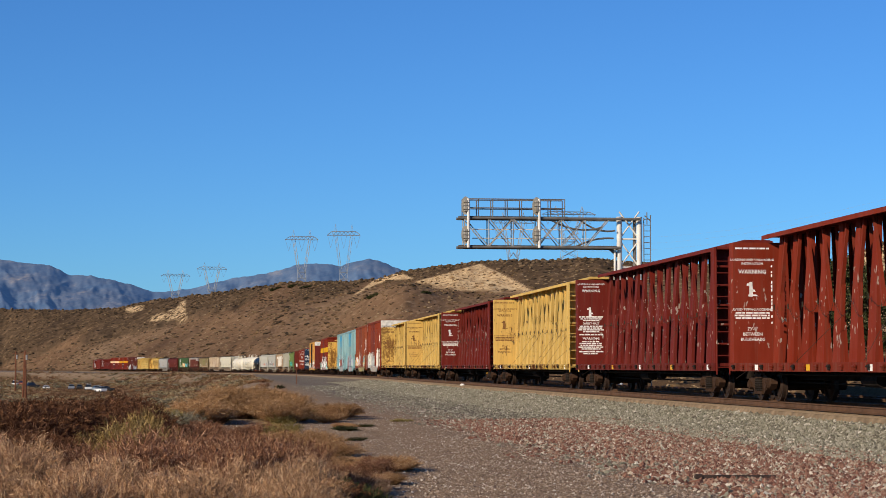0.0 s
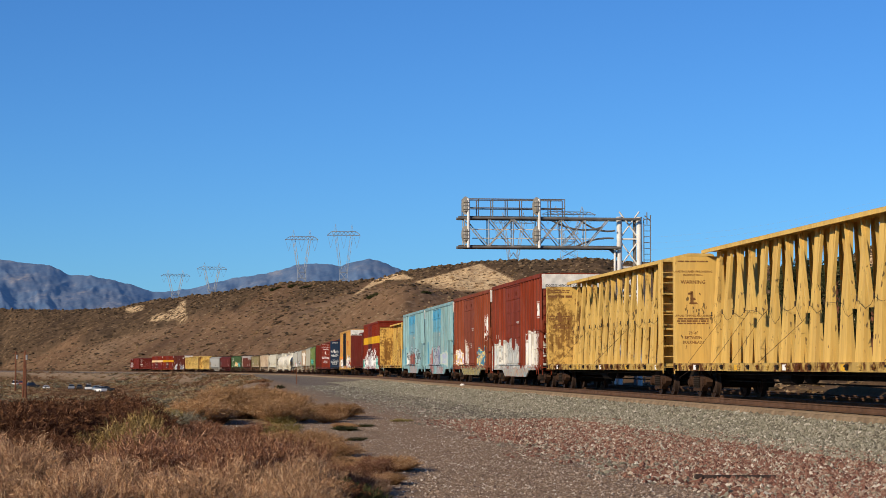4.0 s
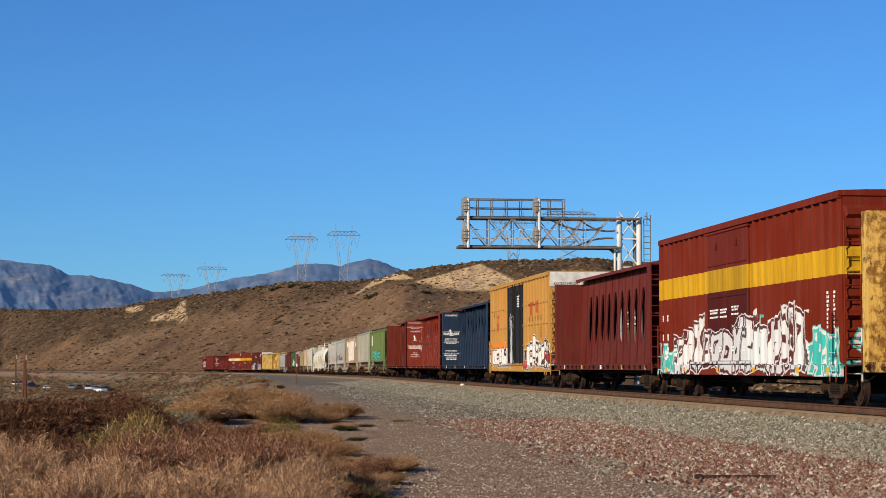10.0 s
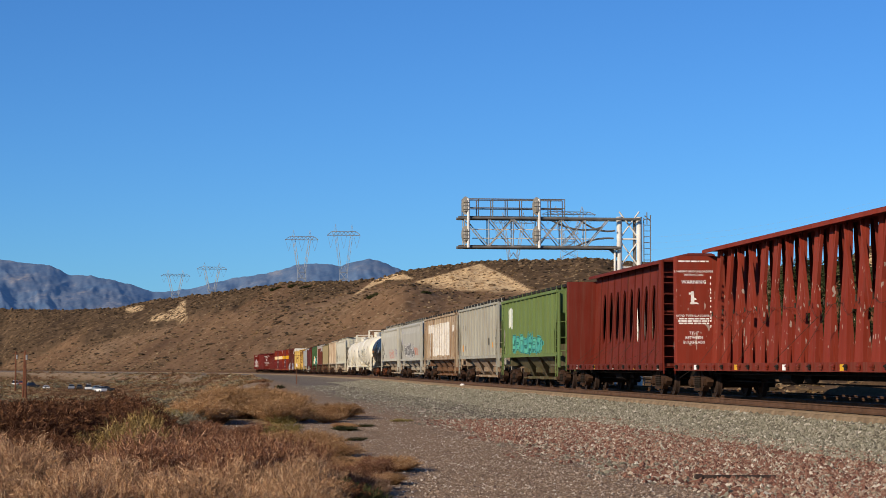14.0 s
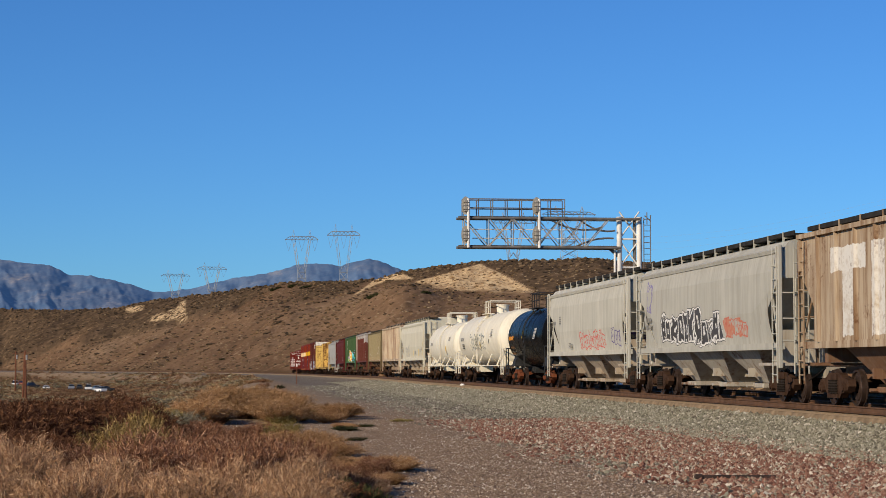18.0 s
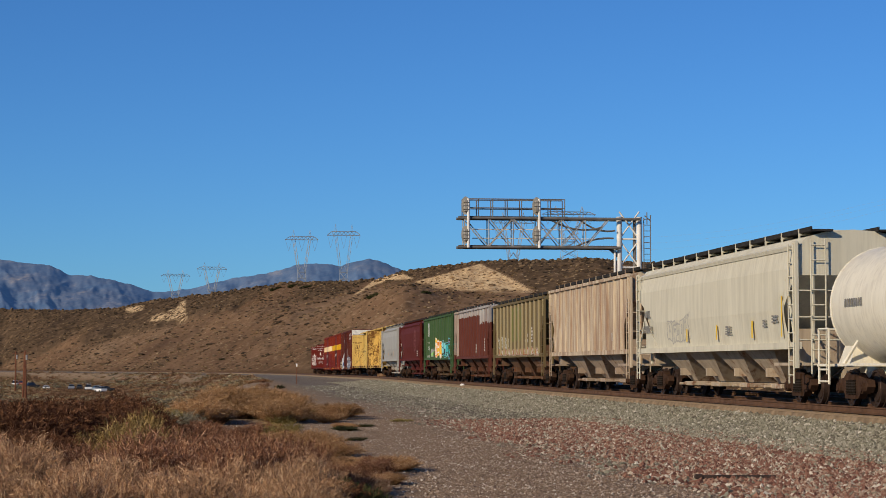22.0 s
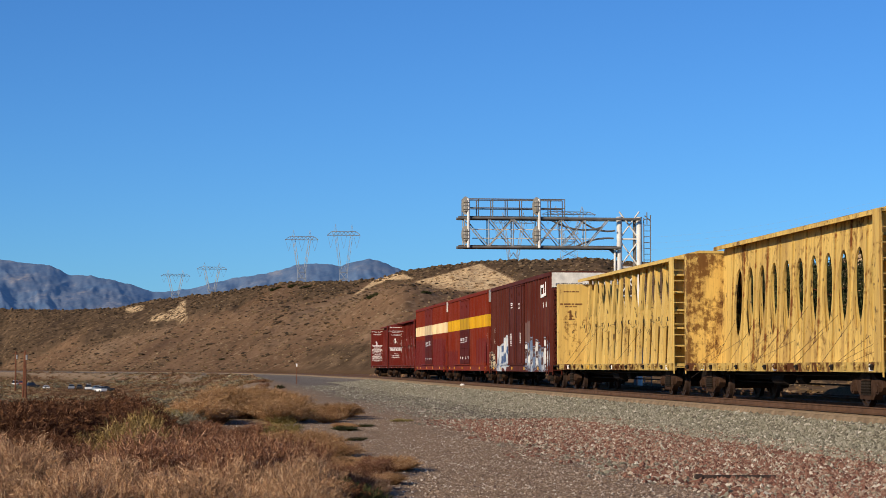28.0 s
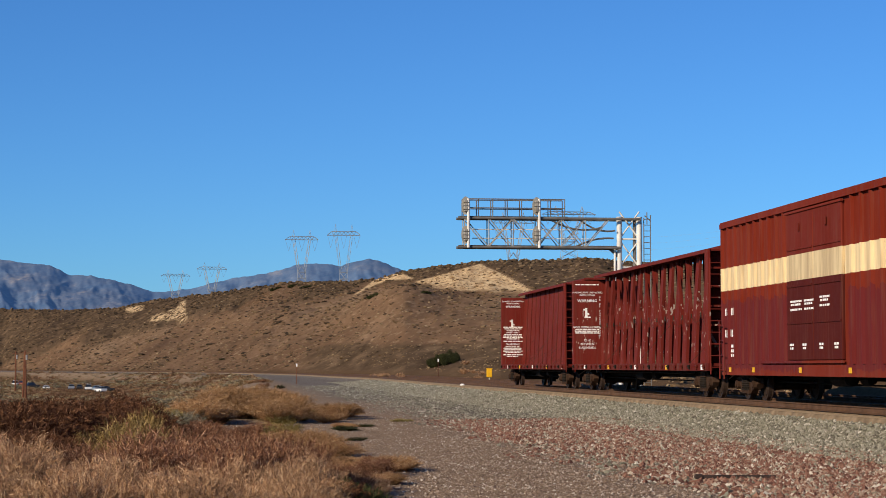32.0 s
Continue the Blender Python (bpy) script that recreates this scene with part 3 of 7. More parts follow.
def ladder(car, mat, x, y, z0, z1, along="x", width=0.42):
    """Two stiles with a rung every third of a metre; the rungs are its sub-parts."""
    bm = bmesh.new()
    dx, dy = (width / 2, 0) if along == "x" else (0, width / 2)
    for k in (-1, 1):
        tube(bm, (x + k * dx, y + k * dy, z0), (x + k * dx, y + k * dy, z1), 0.022, 5)
    lad = part("ladder", bm, mat, car)
    n = int((z1 - z0) / 0.36)

    def rung(b):
        tube(b, (-width / 2, 0, 0), (width / 2, 0, 0), 0.018, 5)
    for k in range(n):
        piece("rung", ("rung", width), rung, mat, lad, pose(x, y, z0 + (k + 0.6) * (z1 - z0) / n, 0, 0, 0 if along == "x" else 90))
    return lad


def underframe(car, L, spacing, mat):
    bm = bmesh.new()
    box(bm, -L / 2 + 0.8, L / 2 - 0.8, -0.32, 0.32, 0.62, 0.98)
    for sgn in (-1, 1):
        box(bm, sgn * spacing / 2 - 0.3, sgn * spacing / 2 + 0.3, -1.35, 1.35, 0.86, 1.0)
    part("centre_sill", bm, mat, car)
    bm = bmesh.new()
    tube(bm, (-1.2, -0.75, 0.68), (0.0, -0.75, 0.68), 0.2, 10)
    tube(bm, (0.5, -0.6, 0.66), (1.1, -0.6, 0.66), 0.13, 8)
    part("air_tank", bm, MAT["dark_steel"], car)
    bm = bmesh.new()
    tube(bm, (-spacing / 2 + 1, -0.5, 0.55), (spacing / 2 - 1, -0.45, 0.5), 0.025, 5)
    tube(bm, (-spacing / 2 + 1.5, -1.0, 0.78), (spacing / 2 - 1.5, -1.0, 0.78), 0.03, 5)
    part("brake_rod", bm, MAT["dark_steel"], car)


def rod(name, a, b, r, mat, parent, n=6):
    bm = bmesh.new()
    tube(bm, a, b, r, n)
    return part(name, bm, mat, parent)


def thing(name, label, category, group="freight train"):
    return tagged(new(name), label, category, group)


# ---- centre-beam flat cars: bulkheads at both ends and a beam down the middle ----
def centerbeam(L, mat, label, solid=False, ovals=0, text=None, text_mat=None, sill=None, rib_mat=None):
    car = thing("centerbeam_car", label, "rail car")
    body = L - 1.75                       # over the bulkheads
    spacing = L - 5.6
    running_gear(car, L, spacing)
    underframe(car, L, spacing, MAT["dark_steel"])
    sm = sill or mat
    bm = bmesh.new()
    extrude_yz(bm, [(-1.46, 0.86), (-1.46, 1.10), (1.46, 1.10), (1.46, 0.86), (1.30, 0.86), (1.30, 1.0), (-1.30, 1.0), (-1.30, 0.86)], -body / 2, body / 2)
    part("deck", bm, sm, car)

    def winch(b):
        box(b, -0.06, 0.06, -0.03, 0.03, -0.09, 0.05, 0.012)
        tube(b, (-0.10, -0.02, 0.0), (0.10, -0.02, 0.0), 0.03, 6)
    n = int(body / 0.95)
    for k in range(n):
        piece("winch", "winch", winch, MAT["dark_steel"] if k % 3 == 0 else sm, car, pose(-body / 2 + (k + 0.5) * body / n, -1.49, 1.0))
    for k in range(5):
        b = bmesh.new()
        x = -body / 2 + (0.6 + k * 1.05) * body / 5
        box(b, x, x + 0.28, -1.475, -1.462, 0.89, 1.05)
        part("reflector" if k % 2 else "data_plate", b, MAT["reflector"] if k % 2 else MAT["white_paint"], car)
    # bulkheads: a plate facing the load, posts and shelves behind it
    for sgn in (-1, 1):
        xo = sgn * body / 2
        bm = bmesh.new()
        box(bm, min(xo - sgn * 0.42, xo - sgn * 0.36), max(xo - sgn * 0.42, xo - sgn * 0.36), -1.45, 1.45, 1.10, 4.70)
        bh = part("bulkhead", bm, mat, car)
        for y in (-1.41, -0.5, 0.5, 1.41):
            def post(b):
                box(b, -0.17, 0.17, -0.045, 0.045, 1.1, 4.70, 0.01)
            piece("bulkhead_post", "bhpost", post, mat, bh, pose(xo - sgn * 0.17, y, 0))
        for z in (1.7, 2.3, 2.9, 3.5, 4.1, 4.66):
            def shelf(b):
                box(b, -0.16, 0.16, -1.37, 1.37, -0.03, 0.03)
            piece("bulkhead_rib", "bhrib", shelf, mat, bh, pose(xo - sgn * 0.18, 0, z))
    ladder(car, mat, body / 2 + 0.06, -1.2, 0.75, 4.4, "y", 0.4)
    # top chord and beam
    x1 = body / 2 - 0.42
    bm = bmesh.new()
    extrude_yz(bm, [(-0.54, 4.79), (-0.54, 4.90), (-0.40, 4.95), (0.40, 4.95), (0.54, 4.90), (0.54, 4.79), (0.49, 4.79), (0.47, 4.86), (-0.47, 4.86), (-0.49, 4.79)], -x1 - 0.1, x1 + 0.1)
    part("top_chord", bm, mat, car)
    inner = 2 * x1
    if not solid:
        n = round(inner / 1.34)
        pitch = inner / n

        def post(b):
            # a plate strip leaning to the middle, narrow at the top, with turned-in edges
            rows = []
            for z, w, y in ((1.1, 0.32, -0.36), (2.7, 0.28, -0.28), (3.4, 0.23, -0.24), (4.84, 0.155, -0.16)):
                rows.append([(-w, y + 0.11, z), (-w, y, z), (w, y, z), (w, y + 0.11, z), (w - 0.02, y + 0.11, z), (w - 0.02, y + 0.02, z), (-w + 0.02, y + 0.02, z), (-w + 0.02, y + 0.11, z)])
            loft(b, rows)
        for k in range(n):
            x = -x1 + (k + 0.5) * pitch
            piece("beam_post", "cbpost", post, mat, car, pose(x, 0, 0))
            piece("beam_post", "cbpost", post, mat, car, pose(x, 0, 0, 0, 0, 180))

        def brace(b):
            loft(b, [[(-0.05, -0.06, 0), (0.05, -0.06, 0), (0.05, 0.06, 0), (-0.05, 0.06, 0)], [(0.62, -0.04, 2.3), (0.72, -0.04, 2.3), (0.72, 0.04, 2.3), (0.62, 0.04, 2.3)]])
        for k in range(n - 1):
            flip = 1 if k % 4 < 2 else -1
            piece("brace", "cbbrace", brace, mat, car, pose(-x1 + (k + 0.5) * pitch + (0 if flip > 0 else pitch * 0.5), -0.22, 2.5) @ Matrix.Rotation(0 if flip > 0 else math.pi, 4, "Z"))
        # lashing straps slung along the beam
        rng = random.Random(int(L * 100) + len(label))
        for k in range(0, n - 1):
            bm = bmesh.new()
            x, sag = -x1 + (k + 0.5) * pitch, rng.uniform(0.02, 0.5)
            pts = [Vector((x + pitch * j / 4, -0.40 + 0.03 * (j % 2), 2.75 - sag * (1 - (j / 2 - 1) ** 2) + rng.uniform(-0.03, 0.03))) for j in range(5)]
            for a, b in zip(pts, pts[1:]):
                tube(bm, a, b, 0.006, 4)
            tube(bm, pts[0] + Vector((0, 0, -0.07)), pts[0] + Vector((0, 0, 0.08)), 0.024, 6)
            if rng.random() < 0.3:
                tube(bm, pts[2], (x + rng.uniform(-0.6, 1.2), -1.42, 1.12), 0.007, 4)
            part("lashing_strap", bm, MAT["strap"], car)
    else:
        n = round(inner / 1.3)
        pitch = inner / n
        lo, hi = (n - ovals) // 2, (n - ovals) // 2 + ovals

        def panel(b, hole):
            h0, h1 = 1.1, 4.84
            rect = []
            ks = 24
            for k in range(ks):
                a = math.tau * k / ks
                c, s = math.cos(a), math.sin(a)
                f = 1 / max(abs(c), abs(s))
                rect.append((c * f * (pitch / 2 - 0.01), s * f))
            out = []
            for x, s in rect:
                z = (h0 + h1) / 2 + s * (h1 - h0) / 2
                out.append(b.verts.new((x, -0.36 + 0.16 * (z - h0) / (h1 - h0), z)))
            if hole:
                inn, back = [], []
                for k in range(ks):
                    a = math.tau * k / ks
                    x, z = 0.43 * math.cos(a), 3.0 + 1.1 * math.sin(a)
                    yy = -0.36 + 0.16 * (z - h0) / (h1 - h0)
                    inn.append(b.verts.new((x, yy, z)))
                    back.append(b.verts.new((x, yy + 0.06, z)))
                for k in range(ks):
                    j = (k + 1) % ks
                    b.faces.new((out[k], out[j], inn[j], inn[k]))
                    b.faces.new((inn[k], inn[j], back[j], back[k]))
            else:
                b.faces.new(out)
            bmesh.ops.recalc_face_normals(b, faces=b.faces[:])

        def rib(b):
            loft(b, [[(-0.03, -0.395, 1.1), (0.03, -0.395, 1.1), (0.045, -0.34, 1.1), (-0.045, -0.34, 1.1)], [(-0.03, -0.235, 4.84), (0.03, -0.235, 4.84), (0.045, -0.19, 4.84), (-0.045, -0.19, 4.84)]])
        for k in range(n):
            hole = lo <= k < hi
            x = -x1 + (k + 0.5) * pitch
            for side in (0, 180):
                piece("panel", ("cbpanel", round(pitch, 3), hole), lambda b, h=hole: panel(b, h), mat, car, pose(x, 0, 0, 0, 0, side))
            if k:
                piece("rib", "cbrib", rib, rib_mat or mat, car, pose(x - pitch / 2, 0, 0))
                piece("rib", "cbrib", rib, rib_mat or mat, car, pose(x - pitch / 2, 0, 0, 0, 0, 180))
        bm = bmesh.new()
        rng = random.Random(n)
        for k in range(n):
            x = -x1 + (k + 0.5) * pitch
            tube(bm, (x, -0.40, rng.uniform(1.6, 2.8)), (x + rng.uniform(-1.6, 1.6), -1.43, 1.12), 0.006, 4)
        part("lashing_strap", bm, MAT["strap"], car)
    # instructions on the face of the rear bulkhead
    if text:
        lettering(car, text, 1.16, text_mat or MAT["white_paint"], (-body / 2 + 0.425, -0.86, 4.55), "ahead")
        bm = bmesh.new()                                    # a small tipping-load sign
        x = -body / 2 + 0.426
        for y, z, w, h in ((-0.90, 3.30, 0.06, 0.44), (-0.95, 3.44, 0.09, 0.07), (-0.84, 3.12, 0.16, 0.05), (-0.86, 3.26, 0.10, 0.07)):
            f = [(x, y - w, z - h / 2), (x, y + w, z - h / 2), (x, y + w * 0.6, z + h / 2), (x, y - w * 0.9, z + h / 2)]
            bm.faces.new([bm.verts.new(c) for c in f])
        part("sign", bm, text_mat or MAT["white_paint"], car)
        if text is WARN and not text_mat and not solid:
            bm = bmesh.new()
            rng = random.Random(int(L * 10))
            z = 4.0
            while z > 2.3:
                h = rng.uniform(0.05, 0.09)
                bm.faces.new([bm.verts.new(c) for c in ((-x1 + 0.30, -0.378, z - h), (-x1 + 0.44, -0.378, z - h), (-x1 + 0.44, -0.378, z), (-x1 + 0.30, -0.378, z))])
                z -= h + rng.choice((0.03, 0.03, 0.03, 0.12))
            part("upright_lettering", bm, MAT["white_paint"], car)
    return car, L


# ---- box cars ----
def boxcar(L, mat, label, door_mat=None, H=5.22, ribs=16, door=(-1.6, 1.9), fish=False, end_panel=None, marks=(), door_bars=False, cage=False, plug_rows=6, low_mat=None):
    car = thing("boxcar", label, "rail car")
    body = L - 1.45
    spacing = L - 4.4
    h = body / 2
    running_gear(car, L, spacing)
    underframe(car, L, spacing, MAT["dark_steel"])
    bm = bmesh.new()
    box(bm, -h, h, -1.40, 1.40, 1.02, H - 0.16)
    part("body", bm, mat, car)
    bm = bmesh.new()
    extrude_yz(bm, [(-1.48, H - 0.20), (-1.48, H - 0.07), (-0.8, H - 0.045), (0, H - 0.035), (0.8, H - 0.045), (1.48, H - 0.07), (1.48, H - 0.20)], -h - 0.04, h + 0.04)
    for k in range(14):
        x = -h + (k + 0.5) * body / 14
        extrude_yz(bm, [(-1.4, H - 0.055), (-0.8, H - 0.015), (0, H - 0.005), (0.8, H - 0.015), (1.4, H - 0.055), (0, H - 0.06)], x - 0.05, x + 0.05)
    part("roof", bm, mat, car)
    bm = bmesh.new()
    extrude_yz(bm, [(-1.50, H - 0.26), (-1.50, H - 0.12), (-1.40, H - 0.12), (-1.40, H - 0.26)], -h - 0.02, h + 0.02)
    part("eave_rail", bm, mat, car)
    bm = bmesh.new()
    if fish:
        extrude_xz(bm, [(-h, 0.82), (-h, 1.06), (h, 1.06), (h, 0.82), (h - 3.6, 0.82), (h - 4.5, 0.48), (-h + 4.5, 0.48), (-h + 3.6, 0.82)], -1.45, -1.39)
    else:
        box(bm, -h, h, -1.47, -1.39, 0.74, 1.04)
    box(bm, -h, h, 1.39, 1.46, 0.78, 1.04)
    part("side_sill", bm, low_mat or mat, car)
    x0, x1 = door
    rw = 0.13 if fish else 0.075
    for k in range(ribs + 1):
        x = -h + 0.07 + k * (body - 0.14) / ribs
        if x0 - 0.1 < x < x1 + 0.1:
            continue
        # stand the rib up: its length along z, its flange outward
        piece("rib", ("boxrib", H, rw), lambda b: loft(b, [[(-rw, 0, 1.06), (rw, 0, 1.06), (rw * 0.6, -0.082, 1.06), (-rw * 0.6, -0.082, 1.06)], [(-rw, 0, H - 0.27), (rw, 0, H - 0.27), (rw * 0.6, -0.082, H - 0.27), (-rw * 0.6, -0.082, H - 0.27)]]), mat, car, pose(x, -1.398, 0))
    # two door leaves with raised rows, locking bars and tracks
    dm = door_mat or mat
    mid = (x0 + x1) / 2
    for a, b_ in ((x0, mid - 0.015), (mid + 0.015, x1)):
        bm = bmesh.new()
        box(bm, a, b_, -1.48, -1.39, 1.16, H - 0.34, 0.02)
        d = part("door", bm, dm, car)
        for r in range(1, plug_rows):
            z = 1.16 + r * (H - 1.5) / plug_rows
            w_ = (b_ - a) / 2 - 0.04
            piece("door_rib", ("doorrib", round(w_, 3)), lambda q: box(q, -w_, w_, -1.505, -1.47, -0.025, 0.025), dm, d, pose((a + b_) / 2, 0, z))
        if door_bars:
            for x in (a + 0.3, b_ - 0.3):
                def bar(bb):
                    tube(bb, (0, 0, 1.1), (0, 0, H - 0.3), 0.028, 6)
                piece("locking_bar", ("lockbar", H), bar, MAT["dark_steel"] if dm is not mat else dm, d, pose(x, -1.53, 0))
        bm = bmesh.new()
        box(bm, (a + b_) / 2 - 0.06, (a + b_) / 2 + 0.06, -1.53, -1.50, H - 0.86, H - 0.66)
        part("door_bracket", bm, dm, d)
    bm = bmesh.new()
    box(bm, x0 - (x1 - x0) * 0.55, x1 + 0.1, -1.53, -1.46, 1.08, 1.15)
    part("door_track", bm, mat, car)
    bm = bmesh.new()
    box(bm, x0 - 0.1, x1 + 0.1, -1.52, -1.46, H - 0.36, H - 0.30)
    part("door_track", bm, mat, car)
    # ends: horizontal corrugations, a ladder, the upper panel
    for sgn in (-1, 1):
        def end_rib(b):
            loft(b, [[(0, -1.30, -0.16), (0, 1.30, -0.16), (0, 1.36, 0.16), (0, -1.36, 0.16)], [(0.10, -1.26, -0.07), (0.10, 1.26, -0.07), (0.10, 1.30, 0.07), (0.10, -1.30, 0.07)]])
        top = H - 0.85 if end_panel else H - 0.4
        for k in range(8):
            piece("end_rib", "endrib", end_rib, mat, car, pose(sgn * h, 0, 1.3 + k * (top - 1.3) / 7.4, 0, 0, 0 if sgn > 0 else 180))
    if end_panel:
        bm = bmesh.new()
        box(bm, h, h + 0.05, -1.40, 1.40, H - 0.78, H - 0.10)
        part("end_panel", bm, end_panel, car, "pale painted excess-height band")
        lettering(car, [("EXCESS HEIGHT CAR", 0.13)], 2.6, MAT["black_paint"], (h + 0.054, -0.4, H - 0.58), "ahead")
    ladder(car, mat, h + 0.16, -1.18, 0.6, 4.6 if not cage else 3.2, "y", 0.42)
    ladder(car, mat, h - 0.35, -1.55, 0.62, 2.4, "x", 0.5)
    ladder(car, mat, -h + 0.35, -1.55, 0.62, 2.4, "x", 0.5)
    if cage:
        bm = bmesh.new()
        for x in (h - 0.9, h - 0.45, h, h + 0.42):
            tube(bm, (x, -1.58, 0.9), (x, -1.58, 2.75), 0.028, 5)
        for z in (0.95, 1.85, 2.72):
            tube(bm, (h - 0.9, -1.58, z), (h + 0.42, -1.58, z), 0.024, 5)
            tube(bm, (h + 0.42, -1.58, z), (h + 0.42, 1.4, z), 0.024, 5)
        part("end_railing", bm, mat, car)
    bm = bmesh.new()
    box(bm, h, h + 0.62, -1.35, 1.35, 1.0, 1.05)
    part("crossover_platform", bm, MAT["dark_steel"], car)
    for x in (-h + 1.0, -h + 3.5, -2, 2, h - 3.5, h - 1.0):
        def refl(b):
            box(b, -0.11, 0.11, -0.012, 0, -0.07, 0.07)
        if not fish:
            piece("reflector", "boxrefl", refl, MAT["reflector"], car, pose(x, -1.472, 0.90))
    for lines, width, x, z, mk in marks:
        lettering(car, lines, width, mk, (x, -1.405 if not (x0 < x < x1) else -1.484, z), "side")
    return car, L


# ---- covered hoppers ----
def hopper(L, mat, label, ribbed=True, bays=3, low_mat=None, trim=None, rib_mat=None, marks=(), H=4.36, low=1.62, sill_h=0.16, patch=()):
    car = thing("covered_hopper", label, "rail car")
    low_mat, trim = low_mat or mat, trim or mat
    body = L - 1.7
    h = body / 2
    spacing = L - 4.5
    running_gear(car, L, spacing)
    w = 1.52 if ribbed else 1.60
    if ribbed:
        prof = [(-w, low), (-w, H), (-1.0, H + 0.20), (0, H + 0.26), (1.0, H + 0.20), (w, H), (w, low), (0, low - 0.05)]
    else:
        prof = [(-w + 0.1, low), (-w, low + 0.9), (-w, H - 0.75), (-w + 0.1, H - 0.2), (-w + 0.32, H + 0.06), (-0.7, H + 0.22), (0, H + 0.27), (0.7, H + 0.22), (w - 0.32, H + 0.06), (w - 0.1, H - 0.2), (w, H - 0.75), (w, low + 0.9), (w - 0.1, low), (0, low - 0.05)]
    # the ends: slope sheets under the roof, half hidden by side sheets with a bitten or slanted edge
    cut, brow = 2.6, H - 0.95
    edge = ([low, low + 0.9, brow + 0.1], [1.15, 1.15, 0.04]) if ribbed else ([low, low + 0.25, low + 0.6, low + 1.1, brow - 0.2, brow, brow + 0.08], [0.80, 0.98, 1.12, 1.12, 0.95, 0.72, 0.04])

    def ring(x, floor):
        return [(x, y, max(z, floor)) for y, z in prof]
    bm = bmesh.new()
    loft(bm, [ring(-h, brow), ring(-h + cut, low), ring(h - cut, low), ring(h, brow)])
    part("body", bm, mat, car)
    for sgn in (-1, 1):
        for side in (-1, 1):
            bm, rings = bmesh.new(), []
            for z in np.linspace(low, brow + 0.09, 14):
                xo = h - float(np.interp(z, *edge))
                xi = min(xo - 0.02, h - cut * max(0.0, (brow - z) / (brow - low)) - 0.08)
                y = w if ribbed else float(np.interp(z, [low, low + 0.9], [w - 0.1, w]))
                rings.append([(sgn * xi, side * (y + 0.003), z), (sgn * xo, side * (y + 0.003), z), (sgn * xo, side * (y - 0.025), z), (sgn * xi, side * (y - 0.025), z)])
            loft(bm, rings)
            part("end_side_sheet", bm, mat, car)
    if ribbed:
        n = 17 if L > 21 else 14
        for k in range(n):
            x = -h + 0.12 + k * (body - 0.24) / (n - 1)
            zb = low if abs(x) < h - 1.15 else float(np.interp(1.15 - (h - abs(x)), [0.0, 1.11], [low + 0.9, brow + 0.1])) + 0.05
            piece("rib", ("hoprib", round(zb, 2), H), lambda b, zb=zb: loft(b, [[(-0.06, 0, zb), (0.06, 0, zb), (0.035, -0.085, zb), (-0.035, -0.085, zb)], [(-0.06, 0, H), (0.06, 0, H), (0.035, -0.085, H), (-0.035, -0.085, H)]]), rib_mat or mat, car, pose(x, -w + 0.003, 0))
        bm = bmesh.new()
        box(bm, -h, h, -w - 0.1, -w + 0.02, H - 0.03, H + 0.09)
        part("top_rail", bm, trim, car)
    else:
        bm = bmesh.new()
        extrude_yz(bm, [(-w + 0.06, H - 0.26), (-w + 0.02, H - 0.16), (-w + 0.12, H - 0.1), (-w + 0.2, H - 0.18)], -h, h)
        part("top_rail", bm, trim, car)
    bm = bmesh.new()
    box(bm, -h - 0.1, h + 0.1, -w - 0.02, -w + 0.14, low - sill_h, low + 0.02)
    box(bm, -h - 0.1, h + 0.1, w - 0.14, w + 0.02, low - sill_h, low + 0.02)
    part("side_sill", bm, trim, car)
    # discharge bays hang between the trucks
    run = spacing - 2.6
    for k in range(bays):
        a = -run / 2 + k * run / bays
        b = a + run / bays
        m = (a + b) / 2
        bm = bmesh.new()
        loft(bm, [[(a + 0.02, -w + 0.15, low - 0.02), (b - 0.02, -w + 0.15, low - 0.02), (b - 0.02, w - 0.15, low - 0.02), (a + 0.02, w - 0.15, low - 0.02)], [(m - 0.42, -0.62, 0.52), (m + 0.42, -0.62, 0.52), (m + 0.42, 0.62, 0.52), (m - 0.42, 0.62, 0.52)]])
        bay = part("hopper_bay", bm, low_mat, car)
        bm = bmesh.new()
        box(bm, m - 0.55, m + 0.55, -0.85, 0.85, 0.36, 0.50, 0.02)
        tube(bm, (m - 0.45, -1.05, 0.42), (m - 0.45, 1.05, 0.42), 0.05)
        part("outlet_gate", bm, low_mat, bay)
        bm = bmesh.new()
        box(bm, m - 0.06, m + 0.06, -1.12, -0.6, 0.7, 0.95)
        part("gusset", bm, low_mat, bay)
    bm = bmesh.new()
    box(bm, -L / 2 + 0.8, L / 2 - 0.8, -0.3, 0.3, 0.68, 1.0)
    for sgn in (-1, 1):
        box(bm, sgn * spacing / 2 - 1.1, sgn * (h + 0.1), -1.45, 1.45, 1.02, 1.10)
        box(bm, sgn * (spacing / 2) - 0.1, sgn * (spacing / 2) + 0.1, -1.3, 1.3, 1.1, low + 0.4)
    part("underframe", bm, low_mat, car)
    # running boards on the roof with their brackets, and hatches
    zt = H + 0.21
    for side in (-1, 1):
        bm = bmesh.new()
        box(bm, -h - 0.25, h + 0.25, side * 0.92 - 0.3, side * 0.92 + 0.3, zt, zt + 0.05)
        box(bm, -h - 0.25, h + 0.25, side * 0.92 - 0.31, side * 0.92 - 0.27, zt, zt + 0.12)
        part("running_board", bm, MAT["grating"], car)
        n = 12
        for k in range(n):
            def bracket(b):
                box(b, -0.03, 0.03, -0.30, 0.28, -0.05, 0.0)
